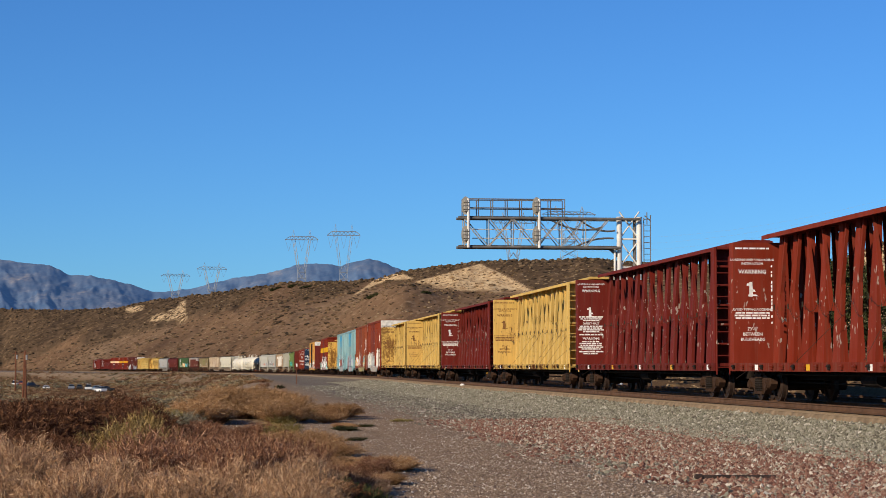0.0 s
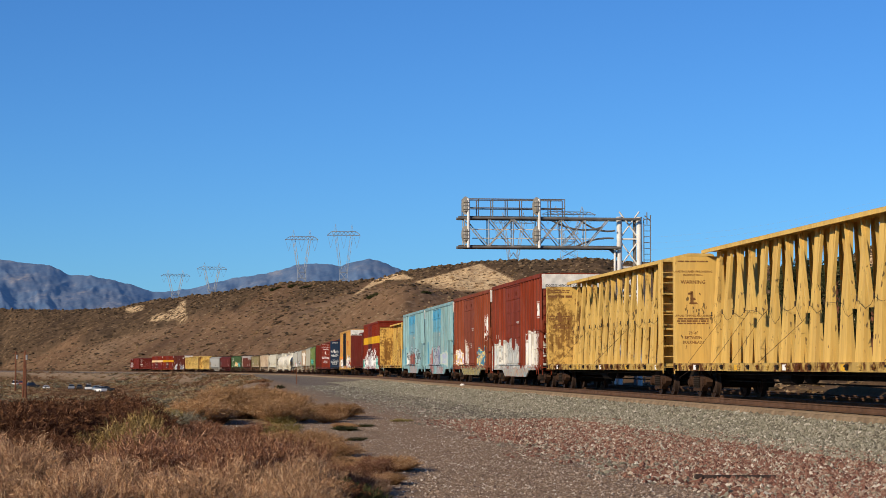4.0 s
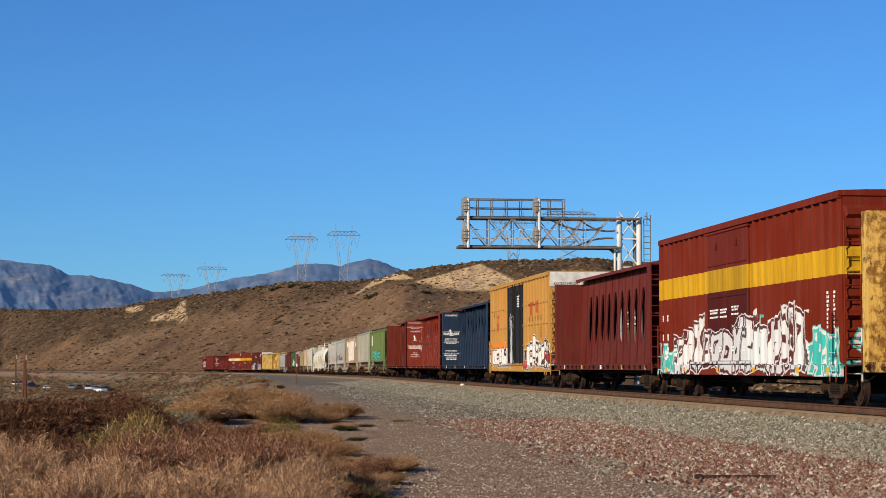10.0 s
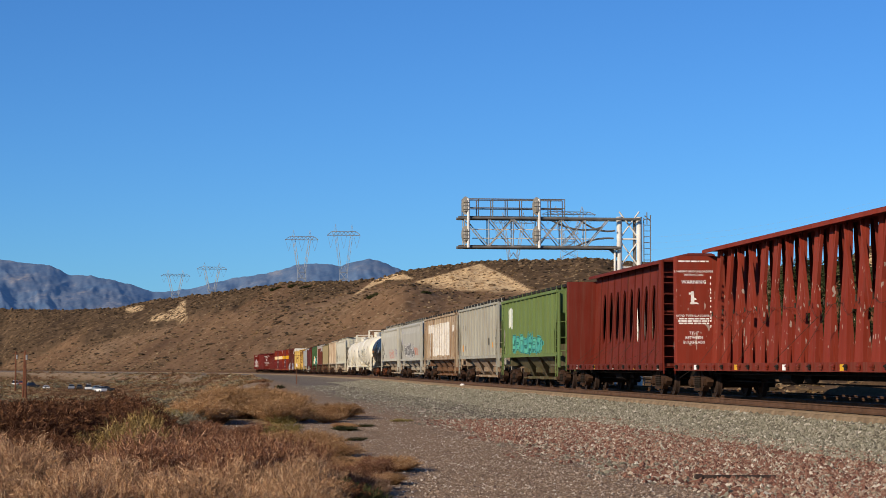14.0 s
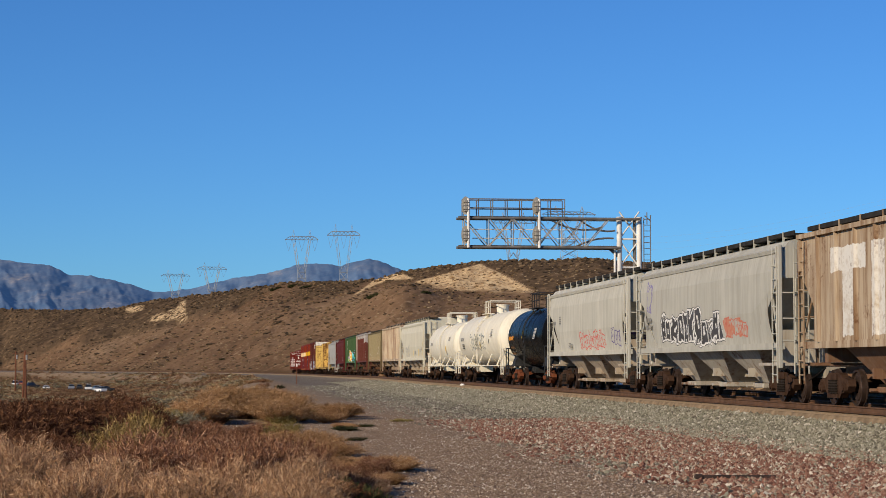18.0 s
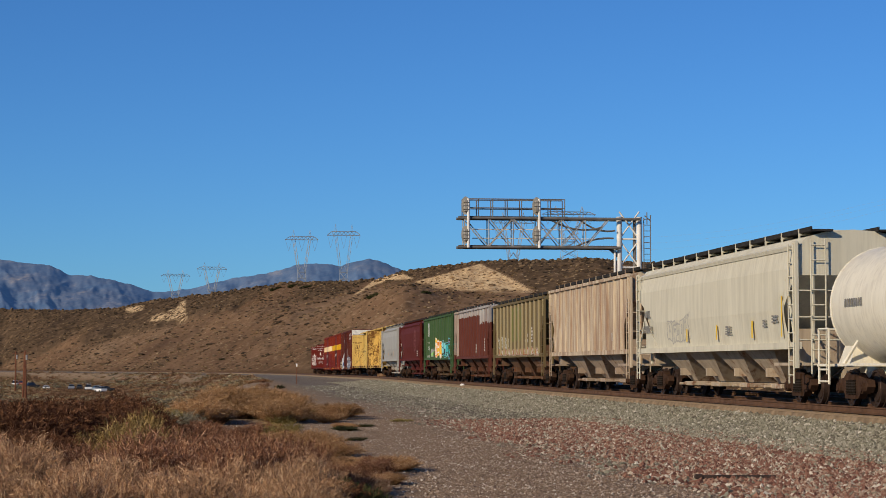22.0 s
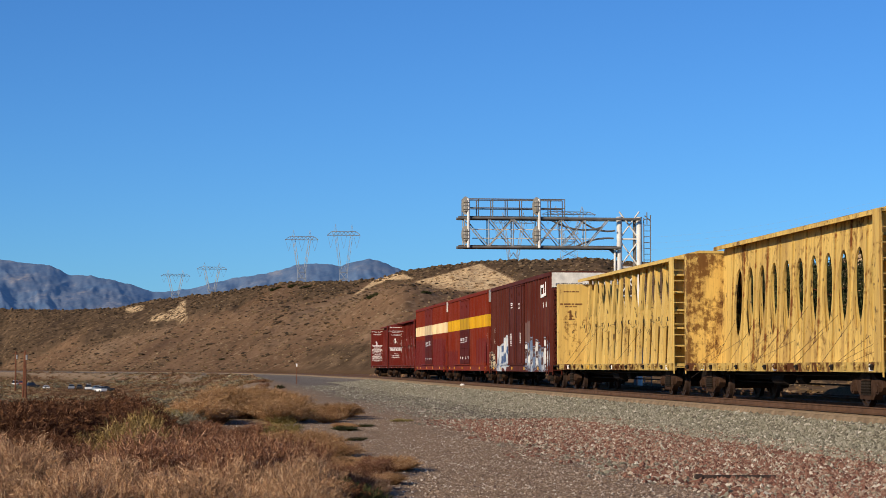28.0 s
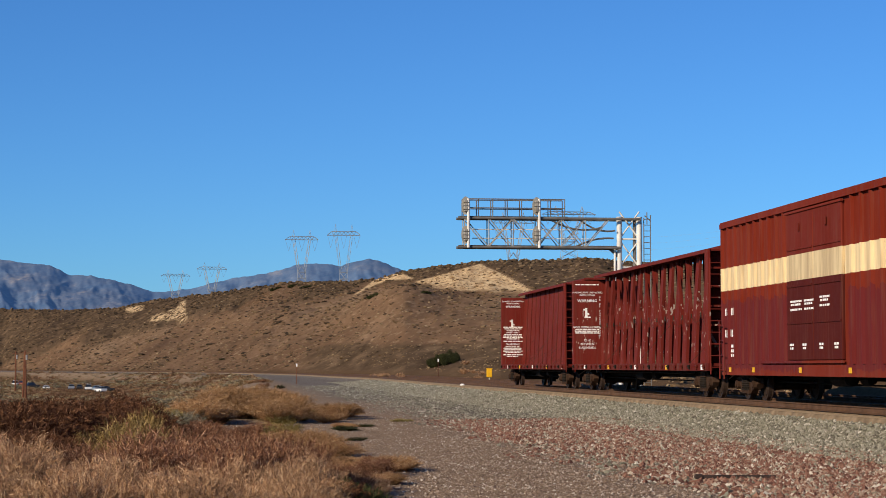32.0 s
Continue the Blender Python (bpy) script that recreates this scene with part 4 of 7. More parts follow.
                box(b, -0.025, 0.025, -0.33, -0.28, -0.24, 0.13)
                box(b, -0.03, 0.03, 0.10, 0.16, -0.2, 0.0)
            piece("bracket", "rbbracket", bracket, trim, car, pose(-h + (k + 0.5) * body / n, side * 0.92, zt - 0.004, 0, 0, 0 if side < 0 else 180))
    bm = bmesh.new()
    box(bm, -h + 0.8, h - 0.8, -0.35, 0.35, H + 0.2, H + 0.32, 0.04)
    part("roof_hatch", bm, mat, car)
    # end cages: corner posts, ladders, platforms
    for sgn in (-1, 1):
        for y in (-w + 0.02, w - 0.02):
            def corner(b):
                box(b, -0.05, 0.05, -0.05, 0.05, 0.95, H - 0.05, 0.008)
            piece("corner_post", ("corner", H), corner, trim, car, pose(sgn * (h + 0.06), y, 0))
        ladder(car, trim, sgn * (h - 0.22), -w - 0.05, 0.55, H - 0.1, "x", 0.42)
        bm = bmesh.new()
        for z in (1.7, 2.3, 3.0):
            tube(bm, (sgn * (h + 0.08), -w, z), (sgn * (h + 0.08), w, z), 0.025, 5)
        tube(bm, (sgn * (h + 0.08), -w, 1.2), (sgn * (h - 0.9), -w + 0.1, 3.0), 0.03, 5)
        tube(bm, (sgn * (h - 0.05), -1.1, 1.1), (sgn * (h - 0.05), -1.1, H - 0.9), 0.05, 6)
        tube(bm, (sgn * (h - 0.05), 1.1, 1.1), (sgn * (h - 0.05), 1.1, H - 0.9), 0.05, 6)
        part("end_cage", bm, trim, car)
    ladder(car, trim, h + 0.12, -1.0, 0.8, H, "y", 0.4)
    for x0, x1, z0, z1, pm in patch:
        bm = bmesh.new()
        f = [(x0, -w - 0.012, z0), (x1, -w - 0.012, z0), (x1, -w - 0.012, z1), (x0, -w - 0.012, z1)]
        bm.faces.new([bm.verts.new(c) for c in f])
        part("painted_patch", bm, pm, car)
    for lines, width, x, z, mk in marks:
        lettering(car, lines, width, mk, (x, -w - (0.005 if ribbed else 0.012), z), "side")
    return car, L


# ---- tank cars ----
def tank_car(L, mat, label, R=1.5, zc=2.5, rail_mat=None, marks=(), gear="truck_steel", walk_board=True, under=None):
    car = thing("tank_car", label, "rail car")
    rail_mat = rail_mat or mat
    body = L - 2.0
    h = body / 2
    spacing = L - 4.3
    running_gear(car, L, spacing, gear)
    n, cap = 40, 0.75
    rings = []
    for q in (0.02, 0.2, 0.38, 0.55, 0.72, 0.87, 1.0):
        a = q * math.pi / 2
        rings.append((-h + cap - cap * math.cos(a), R * math.sin(a)))
    rings += [(h - cap + cap * math.cos(a_), R * math.sin(a_)) for a_ in [q * math.pi / 2 for q in (1.0, 0.87, 0.72, 0.55, 0.38, 0.2, 0.02)]]
    bm = bmesh.new()
    loft(bm, [[(x, r * math.cos(k * math.tau / n), zc + r * math.sin(k * math.tau / n)) for k in range(n)] for x, r in rings])
    for f in bm.faces:
        f.smooth = len(f.verts) == 4
    tank = part("tank", bm, mat, car)
    for x in (-h + cap, -body / 6, body / 6, h - cap):
        bm = bmesh.new()
        loft(bm, [[(x + d, r * math.cos(k * math.tau / n), zc + r * math.sin(k * math.tau / n)) for k in range(n)] for d, r in ((-0.035, R), (-0.03, R + 0.012), (0.03, R + 0.012), (0.035, R))], caps=False)
        part("weld_band", bm, mat, tank)
    # top platform with rails round the fittings
    zt = zc + R
    bm = bmesh.new()
    tube(bm, (0, 0, zt - 0.1), (0, 0, zt + 0.42), 0.36, 16)
    tube(bm, (0, 0, zt + 0.42), (0, 0, zt + 0.5), 0.40, 16)
    part("dome", bm, rail_mat, car)
    bm = bmesh.new()
    for y in (-0.85, 0.85):
        box(bm, -1.1, 1.1, y - 0.22, y + 0.22, zt - 0.08, zt - 0.04)
        for x in (-1.05, 1.05):
            tube(bm, (x, y, zt - 0.5), (x, y, zt - 0.05), 0.03, 5)
    part("platform", bm, rail_mat, car)
    for y in (-0.9, 0.9):
        bm = bmesh.new()
        for z in (zt + 0.32, zt + 0.68):
            tube(bm, (-1.05, y, z), (1.05, y, z), 0.026, 5)
        for x in (-1.05, -0.35, 0.35, 1.05):
            tube(bm, (x, y, zt - 0.1), (x, y, zt + 0.68), 0.026, 5)
        part("guard_rail", bm, rail_mat, car)
    for x in (-1.05, 1.05):
        bm = bmesh.new()
        tube(bm, (x, -0.9, zt + 0.68), (x, 0.9, zt + 0.68), 0.026, 5)
        part("guard_rail", bm, rail_mat, car)
    # a ladder that follows the shell
    arc = [Vector((0, -(R + 0.09) * math.sin(a), zc + (R + 0.09) * math.cos(a))) for a in np.linspace(0.5, 1.9, 9)]
    lad = None
    for dx in (-0.2, 0.2):
        bm = bmesh.new()
        sweep(bm, [p + Vector((dx, 0, 0)) for p in arc] + [Vector((dx, -1.5, 0.7))], 0.022)
        lad = part("stile" if lad else "ladder", bm, rail_mat, lad or car)
    for p in arc:
        rod("rung", p - Vector((0.2, 0, 0)), p + Vector((0.2, 0, 0)), 0.018, rail_mat, lad, 4)
    um = under or rail_mat
    for sgn in (-1, 1):
        bm = bmesh.new()
        x = sgn * spacing / 2
        loft(bm, [[(x - 0.5, -1.3, 1.0), (x + 0.5, -1.3, 1.0), (x + 0.5, 1.3, 1.0), (x - 0.5, 1.3, 1.0)], [(x - 0.35, -1.15, zc - R * 0.66), (x + 0.35, -1.15, zc - R * 0.66), (x + 0.35, 1.15, zc - R * 0.66), (x - 0.35, 1.15, zc - R * 0.66)]])
        part("saddle", bm, um, car)
        bm = bmesh.new()
        box(bm, min(sgn * (spacing / 2 - 1.6), sgn * (h + 0.45)), max(sgn * (spacing / 2 - 1.6), sgn * (h + 0.45)), -0.35, 0.35, 0.66, 1.0)
        box(bm, sgn * (h + 0.2) - 0.35, sgn * (h + 0.2) + 0.35, -1.45, 1.45, 1.0, 1.06)
        part("stub_sill", bm, um, car)
        for y in (-1.42, 1.42):
            for x in (h + 0.45, h - 0.35):
                rod("railing_post", (sgn * x, y, 0.55), (sgn * x, y, 1.95), 0.03, rail_mat, car, 5)
            rod("end_railing", (sgn * (h + 0.45), y, 1.95), (sgn * (h - 0.35), y, 1.95), 0.03, rail_mat, car, 5)
        rod("end_railing", (sgn * (h + 0.45), -1.42, 1.95), (sgn * (h + 0.45), 1.42, 1.95), 0.03, rail_mat, car, 5)
        for z in (0.62, 0.92):
            bm = bmesh.new()
            tube(bm, (sgn * (h + 0.45), -1.42, z), (sgn * (h - 0.35), -1.42, z), 0.025, 5)
            part("step", bm, rail_mat, car)
    if walk_board:
        bm = bmesh.new()
        box(bm, -h + 1.4, h - 1.4, -1.56, -1.36, 1.02, 1.07)
        part("side_board", bm, rail_mat, car)
        for k in range(5):
            x = -h + 1.6 + k * (body - 3.2) / 4
            bm = bmesh.new()
            tube(bm, (x, -1.46, 1.04), (x + 0.35, -R * 0.80, zc - R * 0.58), 0.045, 5)
            part("strut", bm, rail_mat, car)
    for lines, width, x, a, mk in marks:
        ob = lettering(car, lines, width, mk, (x, -(R + 0.015) * math.cos(a), zc + (R + 0.015) * math.sin(a)), "side")
        ob.matrix_basis = pose(x, -(R + 0.012) * math.cos(a), zc + (R + 0.012) * math.sin(a), 90 - math.degrees(a), 0, 0)
    return car, L


# ---- rails, ties and ballast ----
plain("rail_steel", (0.12, 0.066, 0.04), 0.65, 0.1, 0.3, 3)
plain("concrete", (0.30, 0.22, 0.145), 0.9, 0.0, 0.3, 4)
PROFILE = [(-0.07, -0.18), (0.07, -0.18), (0.07, -0.165), (0.012, -0.14), (0.012, -0.05), (0.036, -0.035), (0.036, -0.004), (0.026, 0.0), (-0.026, 0.0), (-0.036, -0.004), (-0.036, -0.035), (-0.012, -0.05), (-0.012, -0.14), (-0.07, -0.165)]


def rail_mesh(bm, off):
    ss = np.concatenate([np.arange(-880, 0, 40.0), np.arange(0, 900, 5.0), np.arange(900, 3000, 50.0)])
    rings = []
    for s in ss:
        p = on_track(s, off)
        h = np.interp(s, S, HEAD)
        side = Vector((math.cos(h), math.sin(h), 0))
        rings.append([p + side * a + Vector((0, 0, b)) for a, b in PROFILE])
    loft(bm, rings)


def tie_mesh(bm):
    loft(bm, [[(-1.30, -0.12, -0.40), (-1.30, 0.12, -0.40), (-1.30, 0.10, -0.205), (-1.30, -0.10, -0.205)], [(1.30, -0.12, -0.40), (1.30, 0.12, -0.40), (1.30, 0.10, -0.205), (1.30, -0.10, -0.205)]])


def along(s, off):
    """The pose on the track with local x across it and local y along it."""
    p, h = on_track(s, off), np.interp(s, S, HEAD)
    return Matrix.Translation(p) @ Matrix.Rotation(h, 4, "Z")


def boxes_mesh(name, mats, half, mat):
    """Many alike boxes in one mesh, from poses."""
    c = np.array([[x, y, z] for z in (0, 1) for y in (-1, 1) for x in (-1, 1)], float)
    c = c * np.array([half[0], half[1], 1]) + 0
    c[:, 2] = np.where(c[:, 2] > 0.5, half[3], half[2])
    q = np.array([[0, 1, 5, 4], [1, 3, 7, 5], [3, 2, 6, 7], [2, 0, 4, 6], [4, 5, 7, 6], [0, 2, 3, 1]])
    v, f = [], []
    for k, m in enumerate(mats):
        a = np.array(m)
        v.append(c @ a[:3, :3].T + a[:3, 3])
        f.append(q + 8 * k)
    me = bpy.data.meshes.new(name)
    me.from_pydata(np.concatenate(v).tolist(), [], np.concatenate(f).tolist())
    me.materials.append(mat)
    return new(name, me)


def build_track(off, near):
    tr = tagged(new("railway_track"), "steel rails on pale concrete ties" if near else "second line of rails on concrete ties", "railway track", kind="structure")
    for g in (-0.755, 0.755):
        bm = bmesh.new()
        rail_mesh(bm, off + g)
        part("rail", bm, MAT["rail_steel"], tr)
    if near:
        # dusty ends of the ties and the ballast crest beside them
        bm = bmesh.new()
        rings = []
        for s in np.concatenate([np.arange(-300, 20, 20.0), np.arange(20, 200, 0.8), np.arange(200, 900, 4.0)]):
            wv = 0.02 * math.sin(s * 1.7) + 0.02 * math.sin(s * 0.53 + 1)
            rings.append([on_track(s, 1.33) + Vector((0, 0, -0.225)), on_track(s, 1.42 + wv) + Vector((0, 0, -0.215)), on_track(s, 1.46 + wv) + Vector((0, 0, -0.24)), on_track(s, 1.56) + Vector((0, 0, -0.46)), on_track(s, 1.30) + Vector((0, 0, -0.46))])
        loft(bm, rings)
        part("ballast_crest", bm, plain("dusty_crest", (0.235, 0.168, 0.105), 0.95, 0.0, 0.4, 2.5), tr, "tan dust-covered edge beside the ties")
    pitch = 0.61
    first = 40.0
    if near:
        for k in range(300):
            piece("tie", "tie", tie_mesh, MAT["concrete"], tr, along(first + k * pitch, off))
        ss = np.concatenate([np.arange(-300, first - 0.3, pitch), np.arange(first + 300 * pitch, 850, pitch)])
    else:
        ss = np.arange(-100, 500, pitch)
    ob = boxes_mesh("ties", [along(s, off) for s in ss], (1.30, 0.12, -0.40, -0.205 if near else -0.243), MAT["concrete"])
    ob.parent = tr
    tagged(ob, kind="stuff")


build_track(0.0, True)
build_track(-4.5, False)


def stones(name, label, count, y_range, u_range, u_bias, size, mat, seed, power=1.4, lift=0.3, patchy=0.0):
    """Angular stones strewn beside the track, thicker near the camera: one mesh of many."""
    rng = np.random.default_rng(seed)
    q = rng.random(count)
    y = (y_range[0] ** (1 - power) + q * (y_range[1] ** (1 - power) - y_range[0] ** (1 - power))) ** (1 / (1 - power))
    u = u_range[0] + (u_range[1] - u_range[0]) * rng.random(count) ** u_bias
    h = np.interp(y, PY, HEAD)
    x = np.interp(y, PY, PX) - u / np.cos(h)
    keep = (np.abs(x / y) < 0.245) & (x / y > -0.2)
    keep &= fbm(x / 2.6, y / 5.0, seed) + 0.25 * rng.random(len(x)) > patchy
    if u_range[0] < 8:
        keep &= rng.random(len(x)) > smooth(u + 2.4 * (fbm(x / 1.5, y / 3.0, seed + 5) - 0.5), 8.0, 10.8)
    x, y, u = x[keep], y[keep], u[keep]
    n = len(x)
    r = size[0] + (size[1] - size[0]) * rng.random(n) ** 2.2
    z = ground_z(x, y) + r * lift
    oct_ = np.array([[1, 0, 0], [-1, 0, 0], [0, 1, 0], [0, -1, 0], [0, 0, 1], [0, 0, -1]], float)
    v = oct_[None] * (0.55 + 0.75 * rng.random((n, 6, 1))) + (rng.random((n, 6, 3)) - 0.5) * 0.55
    a = rng.random(n) * math.tau
    ca, sa = np.cos(a), np.sin(a)
    vx = v[..., 0] * ca[:, None] - v[..., 1] * sa[:, None]
    vy = v[..., 0] * sa[:, None] + v[..., 1] * ca[:, None]
    v = np.stack([vx * 1.1, vy, v[..., 2] * 0.8], -1) * r[:, None, None] + np.stack([x, y, z], -1)[:, None]
    f = np.array([[0, 2, 4], [2, 1, 4], [1, 3, 4], [3, 0, 4], [2, 0, 5], [1, 2, 5], [3, 1, 5], [0, 3, 5]])
    f = (f[None] + 6 * np.arange(n)[:, None, None]).reshape(-1, 3)
    me = bpy.data.meshes.new(name)
    me.vertices.add(n * 6)
    me.vertices.foreach_set("co", v.astype(np.float32).ravel())
    me.loops.add(f.size)
    me.loops.foreach_set("vertex_index", f.ravel().astype(np.int32))
    me.polygons.add(len(f))
    me.polygons.foreach_set("loop_start", np.arange(0, f.size, 3, dtype=np.int32))
    me.update(calc_edges=True)
    me.shade_flat()
    me.materials.append(mat)
    return tagged(new(name, me), label, "stones", kind="stuff")


def stone_material(name, stops):
    n = Nodes(name)
    geo = n.add("ShaderNodeNewGeometry")
    c = n.ramp(geo.outputs["Random Per Island"], stops)
    n.t.nodes[-1].color_ramp.interpolation = "LINEAR"
    n.set(Base_Color=n.mix(n.math("MULTIPLY", n.noise(30, 3), 0.4), c, (0.16, 0.13, 0.11)), Roughness=0.95, Specular_IOR_Level=0.03)


stone_material("ballast", [(0.0, (0.095, 0.082, 0.060)), (0.3, (0.198, 0.189, 0.133)), (0.62, (0.275, 0.267, 0.194)), (0.88, (0.361, 0.327, 0.249)), (1.0, (0.619, 0.576, 0.473))])
stone_material("red_stone", [(0.0, (0.092, 0.035, 0.024)), (0.35, (0.202, 0.080, 0.052)), (0.64, (0.286, 0.151, 0.101)), (0.86, (0.386, 0.294, 0.210)), (1.0, (0.672, 0.605, 0.487))])
stone_material("pebble", [(0.0, (0.13, 0.085, 0.06)), (0.5, (0.29, 0.20, 0.14)), (0.85, (0.42, 0.33, 0.25)), (1.0, (0.66, 0.59, 0.49))])
stones("ballast_stones", "grey-green crushed ballast on the track's shoulder", 100000, (25, 200), (1.52, 5.6), 1.0, (0.024, 0.070), MAT["ballast"], 11)
stones("scattered_ballast", "grey ballast stones scattered below the shoulder", 30000, (24, 170), (4.2, 11.5), 1.3, (0.02, 0.06), MAT["ballast"], 14, 1.3, patchy=0.3)
stones("red_ballast_stones", "reddish crushed stone spread below the shoulder", 100000, (22.5, 62), (4.5, 11.5), 1.0, (0.018, 0.060), MAT["red_stone"], 12, 1.8, patchy=0.28)
stones("pebbles", "small pale pebbles on the dirt road", 110000, (21.5, 95), (8.0, 22.0), 1.0, (0.007, 0.026), MAT["pebble"], 13, 1.8)

# ---- the train, from its head to its tail ----
RED = (0.205, 0.026, 0.011)
OX = (0.150, 0.018, 0.012)
YELLOW = (0.65, 0.43, 0.12)
ORANGE = (0.49, 0.26, 0.065)
AQUA = (0.195, 0.35, 0.37)
CYAN = (0.03, 0.36, 0.62)
WHITE = (0.74, 0.72, 0.68)
NAVY = (0.017, 0.035, 0.068)
INK = (0.03, 0.03, 0.035)
TEAL = (0.05, 0.50, 0.45)
GRIMY = dict(streak=0.6, streak_color=(0.085, 0.125, 0.125), dusty=0.4, dust=(0.52, 0.55, 0.52), fade=1.0)
BRICK = (0.205, 0.034, 0.014)

WARN = [(0.9, 0.05), ("", 0.16), ("LOADING AND UNLOADING", 0.075), ("INSTRUCTION", 0.075), ("", 0.06), ("WARNING", 0.13), ("", 0.62),
        ("AVOID TIPPING ACCIDENT", 0.075), (0.9, 0.05), (0.95, 0.05), (0.9, 0.05), ("", 0.14), ("73'-0\"", 0.10), ("BETWEEN", 0.10), ("BULKHEADS", 0.10)]
WARN_LONG = [("LOADING & UNLOADING", 0.075), ("INSTRUCTIONS", 0.075), ("", 0.02), ("WARNING", 0.12), ("", 0.62), (0.9, 0.06), (0.8, 0.045), (0.6, 0.045), ("", 0.02), ("SAFETY FIRST", 0.09),
             (0.85, 0.05), (0.9, 0.05), (0.95, 0.05), (0.6, 0.05), ("", 0.03), (0.9, 0.055), ("", 0.03), ("WARNING", 0.11), (0.7, 0.05), (0.9, 0.05), (0.8, 0.05), (0.95, 0.05), (0.7, 0.05), ("", 0.02), (0.9, 0.06), (0.6, 0.05)]
SMALL = [(0.9, 0.055), (0.7, 0.055), ("", 0.05), (1.0, 0.11), ("", 0.5), (0.9, 0.06), (1.0, 0.05), (0.8, 0.05), ("", 0.1), (0.4, 0.08), (0.6, 0.08)]
SAFE = [("WARNING", 0.13), ("", 0.62), ("AVOID TIPPING ACCIDENT", 0.075), (0.9, 0.05), (0.95, 0.05), ("", 0.12), ("SAFETY FIRST", 0.11), (0.8, 0.05), (0.9, 0.05), (0.6, 0.05), ("", 0.26), ("WARNING!", 0.12), ("DO NOT MOVE CAR", 0.09), (0.85, 0.08), ("ARE SECURED", 0.09), (0.6, 0.08), ("", 0.2), (0.7, 0.08)]
DOOR_TXT = [(1.0, 0.055), (0.9, 0.055), ("", 0.03), (1.0, 0.055)]


def flank_marks(h, mk):
    """Reporting marks and data, as bars, near the rear end and by the front end of a side."""
    return [([(1.0, 0.22), ("", 0.2), (1.0, 0.22)], 1.1, -h + 1.5, 2.75, mk), ([(1.0, 0.09), (0.8, 0.09), (1.0, 0.09)], 0.8, -h + 1.6, 1.65, mk),
            ([(1.0, 0.07)] * 9, 0.7, h - 1.6, 2.9, mk)]


def build_train():
    w, dull = MAT["white_paint"], MAT["dull_white"]
    out = []

    def add(made, *mats):
        car, length = made
        for m in mats:
            belongs(m, car)
        out.append((car, length))

    def cb(L, name, col, label, rust=0.15, **kw):
        pale = col[1] > 0.2
        finish = dict(scuff=(0.07, 0.05, 0.035) if pale else (0.42, 0.34, 0.28), streak=0.45)
        if kw.get("solid") and not pale:
            finish["scuff"] = None
        if pale:
            finish.update(streak=0.32, streak_color=(0.33, 0.19, 0.065), rust_color=(0.13, 0.038, 0.014))
        finish.update(kw.pop("wear", {}))
        m = paint(name, col, rust=rust, **finish)
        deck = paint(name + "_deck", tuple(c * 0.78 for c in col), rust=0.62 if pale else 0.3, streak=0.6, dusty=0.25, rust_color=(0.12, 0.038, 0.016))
        # ribs of solid cars: the car's colour, darker, with more rust and streaks
        rib_paint = paint(name + "_rib", tuple(c * 0.62 for c in col), rust=0.6 if pale else 0.25, streak=0.7) if kw.get("solid") else m
        add(centerbeam(L, m, label, sill=deck, rib_mat=rib_paint, **kw), m, deck, rib_paint)

    cb(24.5, "cb_a", RED, "oxide-red centre-beam lumber car with white warning lettering", text=WARN)
    cb(24.8, "cb_b", OX, "dark red centre-beam lumber car with long white lettering", text=WARN_LONG)
    cb(24.8, "cb_c", YELLOW, "faded yellow centre-beam lumber car with black lettering", text=WARN, text_mat=MAT["brown_lettering"], rust=0.3)
    cb(25.4, "cb_d", OX, "dark red empty centre-beam lumber car, white lettering", text=WARN)
    cb(25.0, "cb_e", YELLOW, "bright yellow centre-beam lumber car, faint lettering", text=WARN, text_mat=MAT["brown_lettering"], rust=0.25)
    cb(25.0, "cb_f", YELLOW, "yellow centre-beam lumber car with rusted bulkhead", text=SMALL, text_mat=MAT["brown_lettering"], rust=0.4, wear=dict(rust_ends=[(-13, -11, 0.16)]))

    def old_box(L, name, base, label, tags, zones=(), rust=0.12, H=5.33, wear=None):
        m = paint(name, base, rust=rust, tags=tags, zones=zones, **{**dict(streak=0.7, dusty=0.16, fade=0.4, streak_color=tuple(c * 0.5 for c in base)), **(wear or {})})
        h = L / 2
        mk = [([(1.0, 0.22)], 1.6, -h + 2.2, 2.72, dull), ([(1.0, 0.07), (0.7, 0.07)], 0.9, 1.2, 3.3, dull), ([(1.0, 0.07), (0.8, 0.07), (0.9, 0.07)], 0.5, 0.5, 2.4, dull)]
        add(boxcar(L, m, label, H=H, fish=True, cage=True, end_panel=MAT["cream_panel"], ribs=19, door=(-3.0, 1.95), plug_rows=6, marks=mk), m)

    old_box(17.5, "box_a", BRICK, "brick-red box car with white spray paint along its foot",
            [(-7.6, 1.6, 0.85, 2.4, (0.66, 0.65, 0.58), (0.50, 0.54, 0.52), (0.36, 0.36, 0.32)), (2.8, 8.0, 0.9, 2.6, (0.70, 0.68, 0.56), WHITE, (0.45, 0.42, 0.36)), (-5, 6.5, 0.45, 1.0, (0.42, 0.40, 0.30), (0.26, 0.36, 0.38), (0.4, 0.2, 0.15)), (6.9, 7.6, 3.3, 4.3, WHITE, WHITE, BRICK)],
            zones=[(-2.0, 1.6, 1.2, 1.7, (0.55, 0.35, 0.2))], H=5.49)
